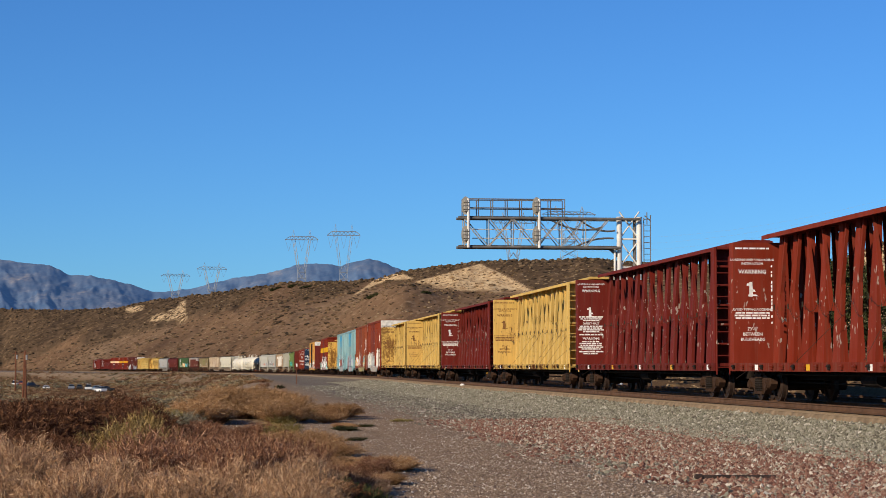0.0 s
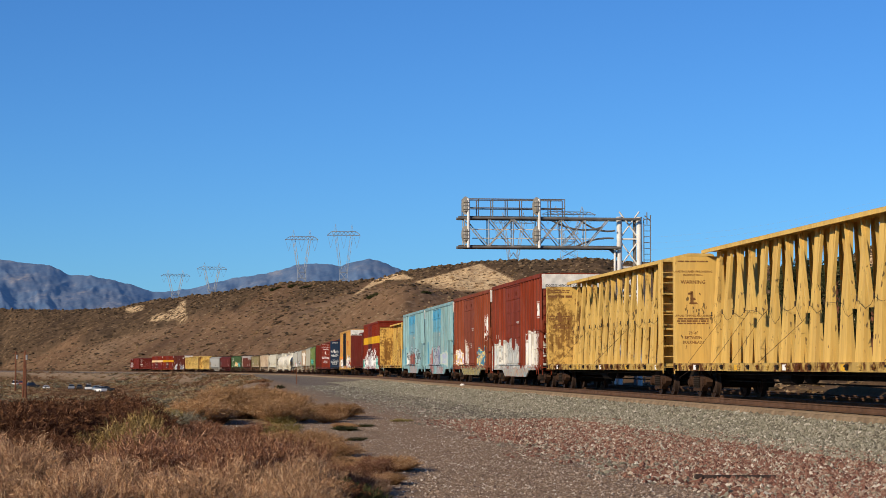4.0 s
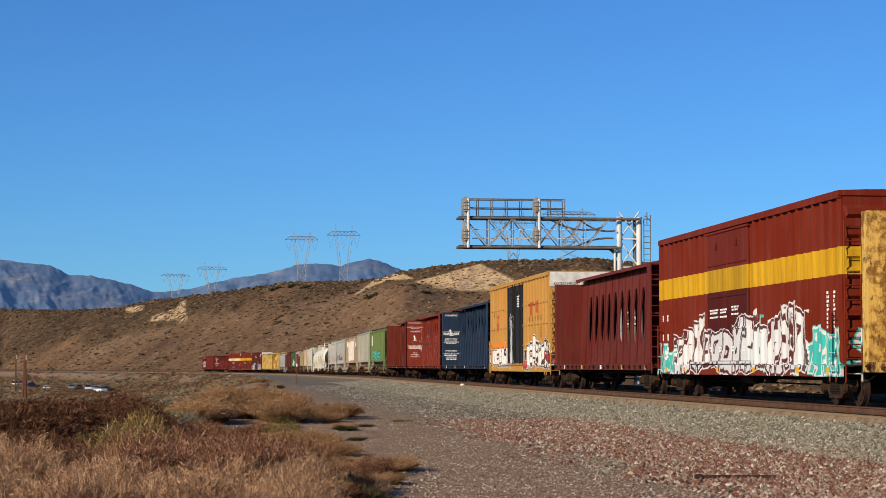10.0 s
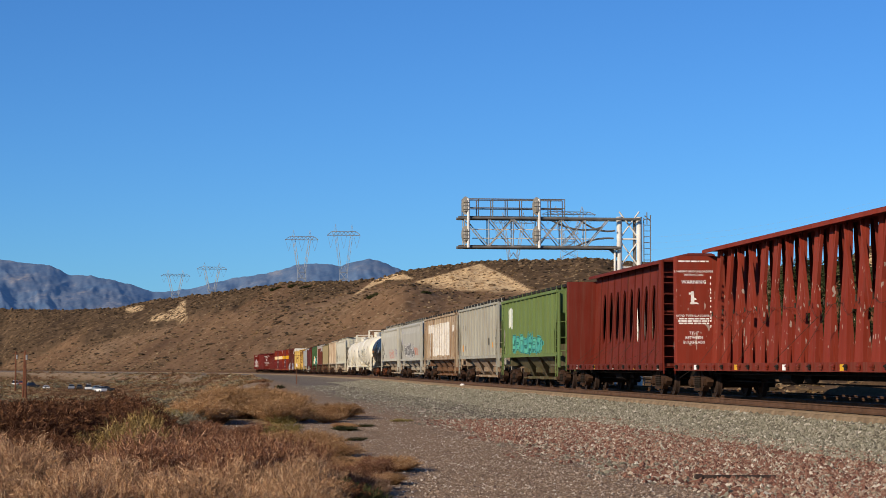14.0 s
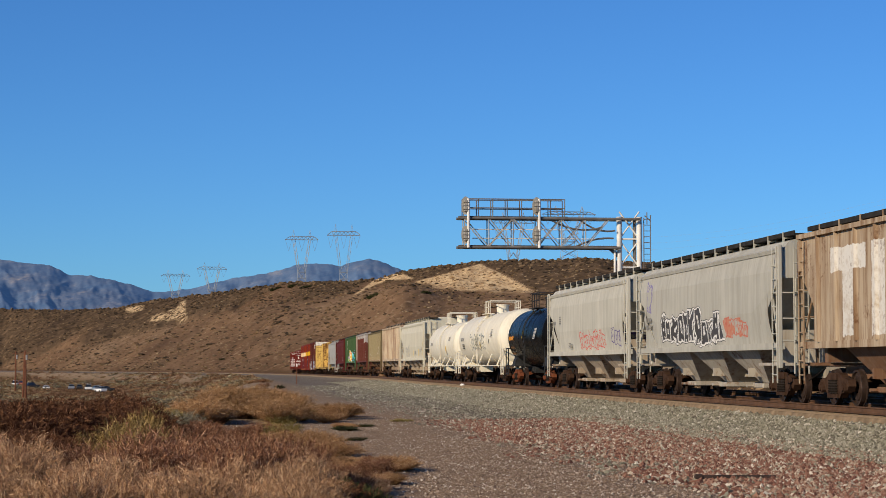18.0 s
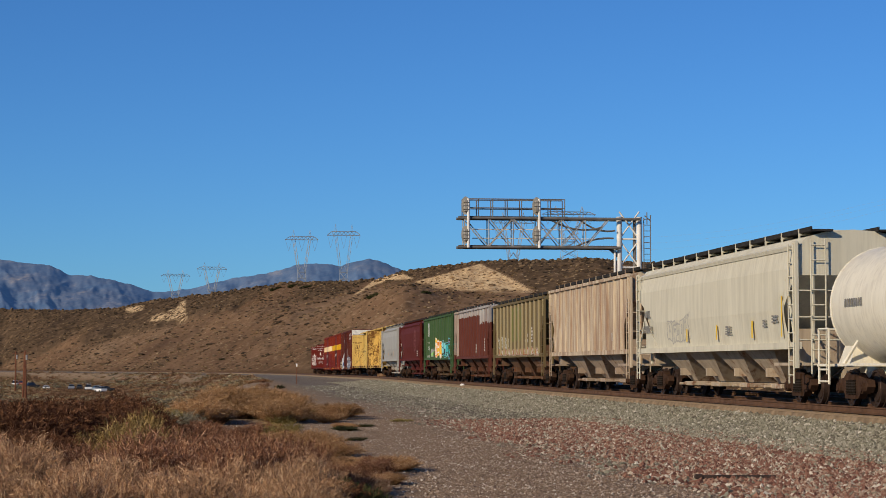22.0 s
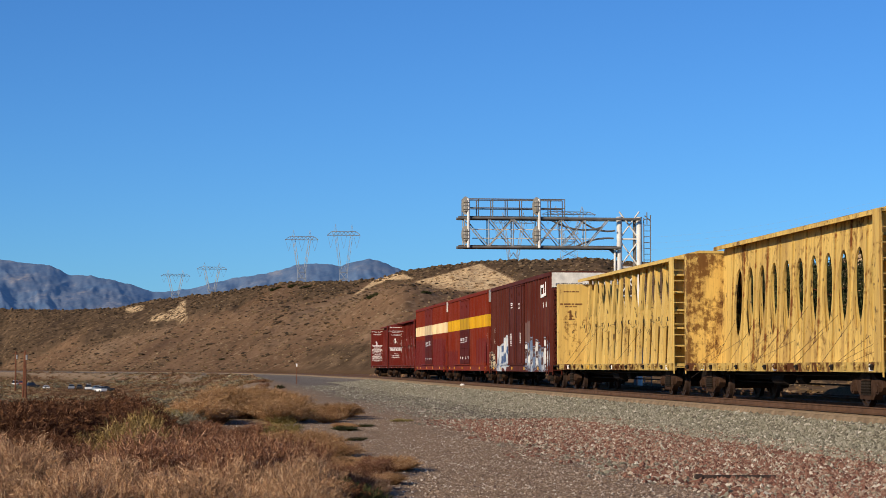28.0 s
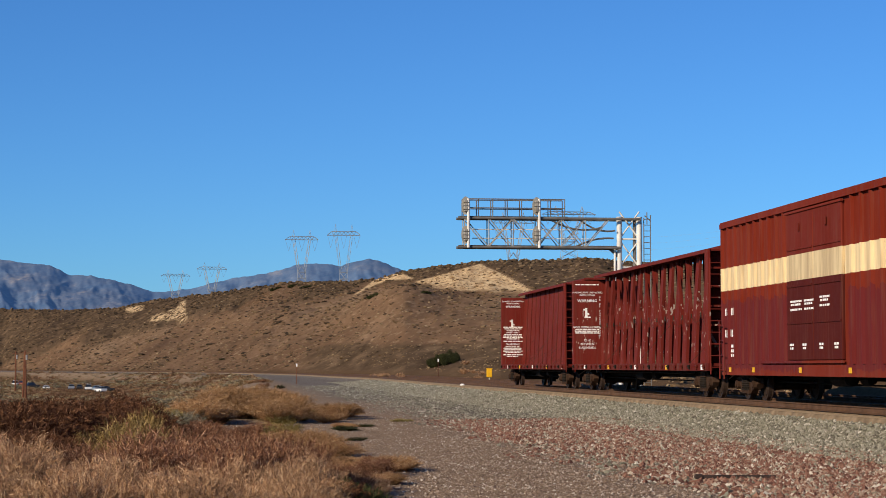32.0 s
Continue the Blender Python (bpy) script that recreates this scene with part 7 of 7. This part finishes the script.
def hash_of(key):
    return sum(ord(c) * (i + 3) for i, c in enumerate(key[0])) * 7 + key[1]


FAR = {}


def far_bush(kind, x, y, height, width, rng):
    """A light bush of the same kind, joined with the others of its kind far from the camera."""
    key = ("far", kind)
    if key not in BUSH:
        me = bush_mesh(kind, 77, 0.6 if kind == "dark_green" else 0.3)
        v = np.empty(len(me.vertices) * 3, np.float32)
        me.vertices.foreach_get("co", v)
        f = np.empty(len(me.polygons) * 3, np.int32)
        me.loops.foreach_get("vertex_index", f)
        BUSH[key] = (v.reshape(-1, 3), f.reshape(-1, 3))
    v, f = BUSH[key]
    a = rng.random() * math.tau
    c, s = math.cos(a), math.sin(a)
    p = np.stack([(v[:, 0] * c - v[:, 1] * s) * width + x, (v[:, 0] * s + v[:, 1] * c) * width + y, v[:, 2] * height + float(ground_z(x, y)) - 0.03], -1)
    FAR.setdefault(kind, []).append((p, f))


def build_brush():
    rng = np.random.default_rng(5)

    def strip(kind, count, y0, y1, b0, b1, h, w, jitter=0.3):
        for _ in range(count):
            y = y0 + (y1 - y0) * rng.random()
            b = b0 + (b1 - b0) * rng.random()
            s = 1 + jitter * (rng.random() * 2 - 1)
            make = bush if y0 < 75 else far_bush
            make(kind, b / 100 * y, y, h * s, w * s * (0.85 + 0.3 * rng.random()), rng)
    # nearest: straw, then russet, with a green clump; behind them a dense dark thicket with a shaded hollow
    strip("straw", 38, 18.6, 21.5, -24.5, -7.0, 0.60, 0.72)
    strip("straw", 12, 18.6, 20.5, -12, -6.2, 0.50, 0.5)
    strip("straw", 12, 22, 27, -24.5, -20.5, 0.70, 0.68)
    strip("russet", 36, 22.5, 29, -16.0, -7.0, 0.78, 0.78)
    strip("straw", 14, 20, 25, -11.5, -6.6, 0.55, 0.55)
    strip("straw", 8, 29, 36, -9.5, -7.0, 0.40, 0.6)
    strip("russet", 8, 25, 29, -22.5, -18.0, 0.62, 0.7)
    strip("sage_green", 9, 27, 31, -18.6, -15.0, 0.84, 0.72)
    strip("sage_green", 6, 28, 32, -16.0, -13.2, 0.95, 0.72)
    strip("sage_green", 6, 25, 28, -17.0, -12.5, 0.80, 0.8)
    strip("umber", 20, 32.5, 38, -24.5, -20.2, 1.04, 1.4, 0.14)
    strip("umber", 9, 38, 44, -24.5, -19.8, 1.02, 1.4, 0.12)
    strip("umber", 9, 40.5, 45, -17.9, -15.9, 1.0, 1.2, 0.12)
    # dark green bushes stand in for the deep shade of the hollow
    strip("dark_green", 8, 35, 38, -19.9, -17.9, 0.86, 0.75, 0.1)
    strip("umber", 4, 36, 40, -17.0, -15.6, 0.8, 1.0)
    strip("umber", 8, 28, 32, -24.5, -20.5, 0.72, 0.9)
    strip("russet", 16, 30, 38, -14.0, -8.0, 0.42, 0.85)
    strip("russet", 7, 40, 50, -15.4, -12.4, 0.50, 0.9)
    strip("grey_sage", 4, 50, 58, -14.8, -13.0, 0.55, 0.8)
    strip("yellow_green", 3, 47, 53, -15.0, -13.6, 0.60, 0.7)
    # the mound of orange-brown brush beyond the gravel patch
    strip("amber", 18, 57, 72, -13.2, -8.0, 0.78, 1.35, 0.2)
    strip("amber", 9, 62, 72, -11.8, -8.8, 1.0, 1.4, 0.15)
    strip("yellow_green", 7, 58, 64, -8.7, -7.0, 0.52, 0.95)
    strip("amber", 6, 60, 66, -7.2, -5.2, 0.42, 1.05)
    strip("amber", 6, 66, 90, -11, -8.0, 0.85, 1.2)
    # along the road's ragged edge
    strip("yellow_green", 5, 44, 50, -9.8, -8.0, 0.36, 0.6)
    strip("amber", 12, 36, 44, -9.6, -5.2, 0.34, 0.68)
    strip("russet", 8, 38, 46, -11.5, -8.5, 0.40, 0.7)
    strip("amber", 8, 28, 34, -6.4, -2.2, 0.24, 0.45)
    strip("russet", 8, 26, 31, -7.0, -3.0, 0.30, 0.5)
    strip("dark_green", 7, 22.2, 23.6, -6.1, -3.6, 0.44, 0.5, 0.15)
    strip("dark_green", 5, 45, 58, -5.6, -4.0, 0.12, 0.5)
    strip("dark_green", 2, 25, 30, -3.4, -1.2, 0.10, 0.4)
    strip("umber", 7, 22.0, 23.6, -6.2, -3.6, 0.40, 0.5)
    strip("straw", 5, 26, 30, -5.6, -2.6, 0.22, 0.35)
    strip("yellow_green", 2, 60.5, 61.5, -2.6, -1.9, 0.10, 0.5)
    strip("amber", 3, 51, 56, -5.6, -4.8, 0.14, 0.4)
    # sage, rabbitbrush and others farther left
    strip("grey_sage", 12, 80, 130, -16, -10.2, 0.55, 0.8)
    strip("amber", 40, 90, 230, -24, -10, 0.36, 0.8)
    strip("russet", 46, 90, 230, -24, -9, 0.40, 0.9)
    strip("yellow_green", 26, 110, 240, -24, -14, 0.42, 0.8)
    strip("grey_sage", 26, 110, 260, -24, -14, 0.38, 0.8)
    strip("straw", 24, 90, 220, -24, -10, 0.32, 0.7)
    strip("yellow_green", 7, 78, 120, -15.6, -12.2, 0.58, 1.1)
    strip("russet", 9, 80, 140, -16.5, -10, 0.5, 1.2)
    strip("dark_green", 1, 150, 152, -8.6, -8.4, 0.35, 0.7)
    strip("grey_sage", 8, 110, 170, -24, -15, 0.40, 0.9)
    strip("amber", 10, 110, 180, -24, -12, 0.40, 0.9)
    strip("grey_sage", 34, 86, 150, -24, -12, 0.42, 0.85)
    strip("straw", 40, 84, 150, -24, -12, 0.38, 0.8)
    strip("yellow_green", 18, 86, 150, -24, -12, 0.42, 0.85)
    strip("russet", 24, 84, 140, -24, -12, 0.45, 0.9)
    # beyond the tracks
    strip("dark_green", 26, 255, 262, -0.62, 0.85, 1.15, 1.0, 0.45)
    strip("dark_green", 12, 256, 260, -0.3, 0.7, 1.65, 1.1, 0.2)
    strip("straw", 14, 175, 240, -4, 2.5, 0.5, 0.9)
    for kind, sets in FAR.items():
        tagged(new("far_brush", tri_mesh("far_brush", sets, MAT[kind])), LABELS[kind] + ", farther off", "brush", kind="stuff")


build_brush()


# ---- dark trees on the rise beyond the tracks ----
def tree(bear, dist, el, spread, seed):
    """A broad evergreen: a tapered trunk, limbs, and a ragged crown of many leaf sprays."""
    rng = np.random.default_rng(seed)
    p = at(bear, dist)
    tall = 1 + el / 100 * dist - p.z
    t = tagged(new("tree"), "dark olive-green evergreen tree beyond the tracks", "tree", "trees beyond the tracks")
    bm = bmesh.new()
    tube(bm, (0, 0, -0.3), (0.1, 0.05, tall * 0.45), 0.20, 8, 0.13)
    tube(bm, (0.1, 0.05, tall * 0.45), (0.0, 0.1, tall * 0.9), 0.13, 7, 0.04)
    part("trunk", bm, MAT["pole_wood"], t)
    ends = []
    for k in range(14):
        a, z = k * 2.4 + rng.random(), tall * (0.2 + 0.66 * k / 13)
        r = spread * (1.0 - 0.75 * (z / tall) ** 1.6) * (0.75 + 0.4 * rng.random())
        q = Vector((math.cos(a) * r, math.sin(a) * r, z + r * 0.35))
        rod("limb", (0.06, 0.04, z), q, 0.05, MAT["pole_wood"], t, 5)
        ends += [(q, 1.0), (Vector((q.x * 0.6, q.y * 0.6, z + r * 0.3)), 0.9)]
    ends.append((Vector((0, 0.1, tall * 0.92)), 0.7))
    sets = []
    for q, size in ends:
        n = 150
        c = np.array(q) + rng.normal(size=(n, 3)) * np.array([0.34, 0.34, 0.22]) * spread * 0.55 * size
        out = rng.normal(size=(n, 3)) + np.array([0, 0, 0.5])
        out /= np.linalg.norm(out, axis=1, keepdims=True)
        sets.append(blades(c, c + out * 0.24, np.full(n, 0.045), rng, 0.1))
    me = tri_mesh("crown", sets, MAT["dark_green"])
    crown = new("crown", me)
    crown.parent = t
    t.matrix_basis = Matrix.Translation(p)


for bear, dist, el, spread, seed in ((17.6, 128, 5.35, 2.0, 1), (18.7, 122, 5.75, 2.3, 2), (19.7, 130, 5.5, 2.1, 3), (20.6, 120, 5.85, 2.4, 4), (21.6, 126, 5.6, 2.0, 5), (22.4, 118, 5.2, 1.8, 6)):
    tree(bear, dist, el, spread, seed)


# ---- shrubs on the slopes and in the wash: uncountable, one object each ----
def clumps(name, label, x, y, size, mat, seed, squash=0.6):
    rng = np.random.default_rng(seed)
    n = len(x)
    z = ground_z(x, y)
    bm = bmesh.new()
    bmesh.ops.create_icosphere(bm, subdivisions=1, radius=1)
    ico = np.array([v.co[:] for v in bm.verts])
    tri = np.array([[v.index for v in f.verts] for f in bm.faces])
    bm.free()
    v = ico[None] * (0.6 + 0.75 * rng.random((n, len(ico), 1))) + (rng.random((n, len(ico), 3)) - 0.5) * 0.3
    v = v * (np.asarray(size)[:, None, None] * np.array([1.15, 1.15, squash])) + np.stack([x, y, z + np.asarray(size) * squash * 0.35], -1)[:, None]
    f = (tri[None] + len(ico) * np.arange(n)[:, None, None]).reshape(-1, 3)
    ob = new(name, tri_mesh(name, [(v.reshape(-1, 3), f)], mat))
    return tagged(ob, label, "shrubs", kind="stuff")


def puffs(name, label, x, y, size, mat, seed, count=60, squash=0.62):
    """Soft, ragged shrubs: domes of many small leaf clusters, all of a kind in one mesh."""
    rng = np.random.default_rng(seed)
    n = len(x)
    z = ground_z(x, y)
    d = rng.normal(size=(n, count, 3))
    d[..., 2] = np.abs(d[..., 2]) * 0.9
    d /= np.linalg.norm(d, axis=2, keepdims=True)
    c = d * (0.45 + 0.55 * rng.random((n, count, 1)))
    v = c[:, :, None] + rng.normal(size=(n, count, 3, 3)) * 0.17
    v = v * (np.asarray(size)[:, None, None, None] * np.array([1.25, 1.25, squash])) + np.stack([x, y, z], -1)[:, None, None]
    f = np.arange(n * count * 3).reshape(-1, 3)
    return tagged(new(name, tri_mesh(name, [(v.reshape(-1, 3), f)], mat)), label, "shrubs", kind="stuff")


def scatter_hills():
    rng = np.random.default_rng(9)

    def field(count, d_lo, d_hi, b_lo=-24.5, b_hi=24.5):
        b = b_lo + (b_hi - b_lo) * rng.random(count)
        e, d1, d0 = crest(b)
        q = d_lo + (d_hi - d_lo) * rng.random(count)
        y = d0 + (d1 - d0) * q
        return b, b / 100 * y, y, q
    b, x, y, q = field(46000, 0.0, 1.0)
    over = 100 * (ground_z(x, y) - 1) / y - np.interp(b, *FOLD)
    dens = fbm(x / 42, y / 330, 61) + 0.26 * smooth(q, 0.6, 1.0) + 0.20 * smooth(over, -0.02, 0.15) * (b < -9)
    keep = rng.random(len(x)) < 0.12 + 1.3 * np.clip(dens - 0.48, 0, 1)
    u, _ = side_of_track(x, y)
    el = 100 * (ground_z(x, y) - 1) / y
    bare = sum(bare_places(b, el, b * 0)[:3]) > 0.3
    keep &= (u < -12) & ~(bare & (rng.random(len(x)) < 0.93))
    x, y = x[keep], y[keep]
    size = (0.30 + 0.75 * rng.random(len(x)) ** 3) * np.clip(y / 700, 0.45, 1.5)
    clumps("hill_shrubs", "dark scrub dotted over the brown hillside", x, y, size, MAT["shrub_dark"], 31, 0.5)
    b, x, y, q = field(5000, 0.0, 0.9)
    u, _ = side_of_track(x, y)
    keep = u < -11
    x, y = x[keep], y[keep]
    clumps("pale_hill_shrubs", "pale dry tufts on the hillside", x, y, (0.22 + 0.4 * rng.random(len(x))) * np.clip(y / 700, 0.45, 1.4), MAT["shrub_tan"], 32, 0.5)
    # the skyline's bushes
    b = -24 + 48 * rng.random(1500)
    e, d1, d0 = crest(b)
    y = d1 * (0.97 + 0.05 * rng.random(len(b)))
    clumps("ridge_shrubs", "dark bushes along the ridge line", b / 100 * y, y, (0.4 + 0.8 * rng.random(len(b)) ** 2) * np.clip(y / 1000, 0.5, 1.4), MAT["shrub_dark"], 33, 0.75)
    # a few single larger bushes on the slope
    for bb, el, ss in ((-3.85, 3.5, 3.6), (-0.8, 3.77, 2.7), (-8.75, 4.0, 2.8), (-7.9, 4.12, 2.8), (-7.2, 4.1, 2.6), (-11.6, 0.32, 1.6)):
        yy = np.arange(180.0, 1600.0, 2.0)
        yy = float(yy[np.argmax(100 * (ground_z(bb / 100 * yy, yy) - 1) / yy > el)])
        ss *= yy / 900
        for k in range(9):
            far_bush("dark_green", bb / 100 * yy + rng.normal() * ss * 0.42, yy + rng.normal(), ss * (0.30 + 0.3 * rng.random()), ss * (0.45 + 0.3 * rng.random()), rng)
        sets = [FAR["dark_green"].pop() for k in range(9)]
        tagged(new("hillside_bush", tri_mesh("twigs", sets, MAT["dark_green"])), "round dark green bush alone on the slope", "bush", "hillside bushes")
    # the low ground left of the line
    for nm, lab, mt, cnt, sd in (("wash_shrubs", "russet and brown scrub in the low ground", "wash_brown", 8000, 51), ("wash_tufts", "yellowish dry tufts in the low ground", "shrub_tan", 4500, 52), ("wash_sage", "grey-green sage in the low ground", "grey_sage", 3000, 53), ("wash_green", "yellow-green brush in the low ground", "wash_olive", 4500, 54)):
        y = 210 * (950 / 210) ** rng.random(cnt)
        b = -24.5 + 20 * rng.random(cnt)
        x = b / 100 * y
        u, _ = side_of_track(x, y)
        keep = (u > 11) & (fbm(x / 18, y / 40, sd) > 0.42) & ~((b > -20.2) & (b < -16.4) & (y > 430) & (y < 560) & (sd != 51))
        x, y = x[keep], y[keep]
        puffs(nm, lab, x, y, (0.32 + 0.75 * rng.random(len(x)) ** 2.0) * np.clip(y / 380, 0.7, 1.7) * np.where((b[keep] > -20.2) & (b[keep] < -17.2) & (y > 380), 0.5, 1.0), MAT[mt], sd)
    # dry grass and weeds on the strip beyond the second track
    cnt = 3200
    y = 45 * (700 / 45) ** rng.random(cnt)
    u = -10.5 - 26 * rng.random(cnt) ** 1.4
    x = np.interp(y, PY, PX) - u
    clumps("verge_tufts", "dry yellow weeds along the far side of the tracks", x, y, 0.03 + 0.08 * rng.random(cnt) ** 2, MAT["shrub_tan"], 61, 0.9)


scatter_hills()


# ---- vehicles parked in the low ground ----
def vehicle(bear, dist, turn, paint_mat, label, tall=1.5, length=4.2):
    v = tagged(new("parked_car"), label, "car", "parked cars")
    h = length / 2
    bm = bmesh.new()
    loft(bm, [[(-h, -0.85, 0.45), (-h, 0.85, 0.45), (-h, 0.85, 0.95), (-h, -0.85, 0.95)], [(-h + 0.2, -0.9, 0.3), (-h + 0.2, 0.9, 0.3), (-h + 0.2, 0.9, 1.0), (-h + 0.2, -0.9, 1.0)], [(h - 0.3, -0.9, 0.3), (h - 0.3, 0.9, 0.3), (h - 0.3, 0.9, 0.92), (h - 0.3, -0.9, 0.92)], [(h, -0.8, 0.45), (h, 0.8, 0.45), (h, 0.8, 0.8), (h, -0.8, 0.8)]])
    part("body", bm, paint_mat, v)
    bm = bmesh.new()
    loft(bm, [[(-h * 0.85, -0.82, 0.98), (h * 0.45, -0.82, 0.94), (h * 0.45, 0.82, 0.94), (-h * 0.85, 0.82, 0.98)], [(-h * 0.65, -0.65, tall - 0.06), (h * 0.12, -0.65, tall - 0.06), (h * 0.12, 0.65, tall - 0.06), (-h * 0.65, 0.65, tall - 0.06)]])
    part("windows", bm, MAT["glass_dark"], v)
    bm = bmesh.new()
    box(bm, -h * 0.68, h * 0.15, -0.68, 0.68, tall - 0.07, tall, 0.03)
    part("roof", bm, paint_mat, v)
    for x in (-h * 0.6, h * 0.62):
        for y in (-0.82, 0.82):
            def wheel(b):
                tube(b, (0, -0.1, 0), (0, 0.1, 0), 0.33, 12)
            piece("wheel", "carwheel", wheel, MAT["grating"], v, pose(x, y, 0.33))
    v.matrix_basis = Matrix.Translation(at(bear, dist)) @ Matrix.Rotation(radians(turn), 4, "Z")


n_ = Nodes("glass_dark")
n_.set(Base_Color=(0.02, 0.025, 0.03), Roughness=0.08, Specular_IOR_Level=0.8)
plain("car_white", (0.75, 0.75, 0.74), 0.3, 0.0, 0.05, 1)
plain("car_silver", (0.42, 0.43, 0.45), 0.3, 0.5, 0.05, 1)
plain("car_dark", (0.05, 0.05, 0.055), 0.3, 0.2, 0.1, 1)
plain("car_red", (0.35, 0.04, 0.03), 0.35, 0.0, 0.1, 1)
for b, d, turn, mt, lab, tall in ((-19.38, 560, 100, "car_silver", "silver car parked among brush", 1.6), (-18.5, 540, 104, "car_white", "white sport-utility car parked in the low ground", 1.8),
                                  (-18.08, 520, 112, "car_silver", "silver-grey hatchback parked in the wash", 1.5), (-17.85, 500, 125, "car_white", "white saloon parked in the wash", 1.45),
                                  (-17.55, 510, 20, "car_dark", "dark saloon parked in the wash", 1.45), (-18.95, 565, 100, "car_dark", "dark car parked beside a white one", 1.5),
                                  (-20.7, 560, 105, "car_white", "small white car half hidden in brush", 1.4), (-21.4, 610, 30, "car_dark", "dark green van parked by the poles", 1.8),
                                  (-21.95, 690, 80, "car_red", "red pickup parked by the poles", 1.7), (-22.3, 670, 90, "car_white", "white van parked by the poles", 1.9)):
    vehicle(b, d, turn, MAT[mt], lab, tall)


def travelled(t):
    return 23.24 * t - 0.00726 * t * t


def car_pose(s, reach):
    a, b = on_track(s - reach), on_track(s + reach)
    fwd = (a - b).normalized()
    left = Vector((0, 0, 1)).cross(fwd).normalized()
    up = fwd.cross(left)
    m = Matrix((fwd, left, up)).transposed().to_4x4()
    m.translation = (a + b) / 2
    return m


def motions():
    """The train rolls along its track, towards and past the camera."""
    for car, s, length in CARS:
        walk(car, [(k * 0.5, car_pose(s - travelled(k * 0.5), length * 0.36)) for k in range(65)])


motions()
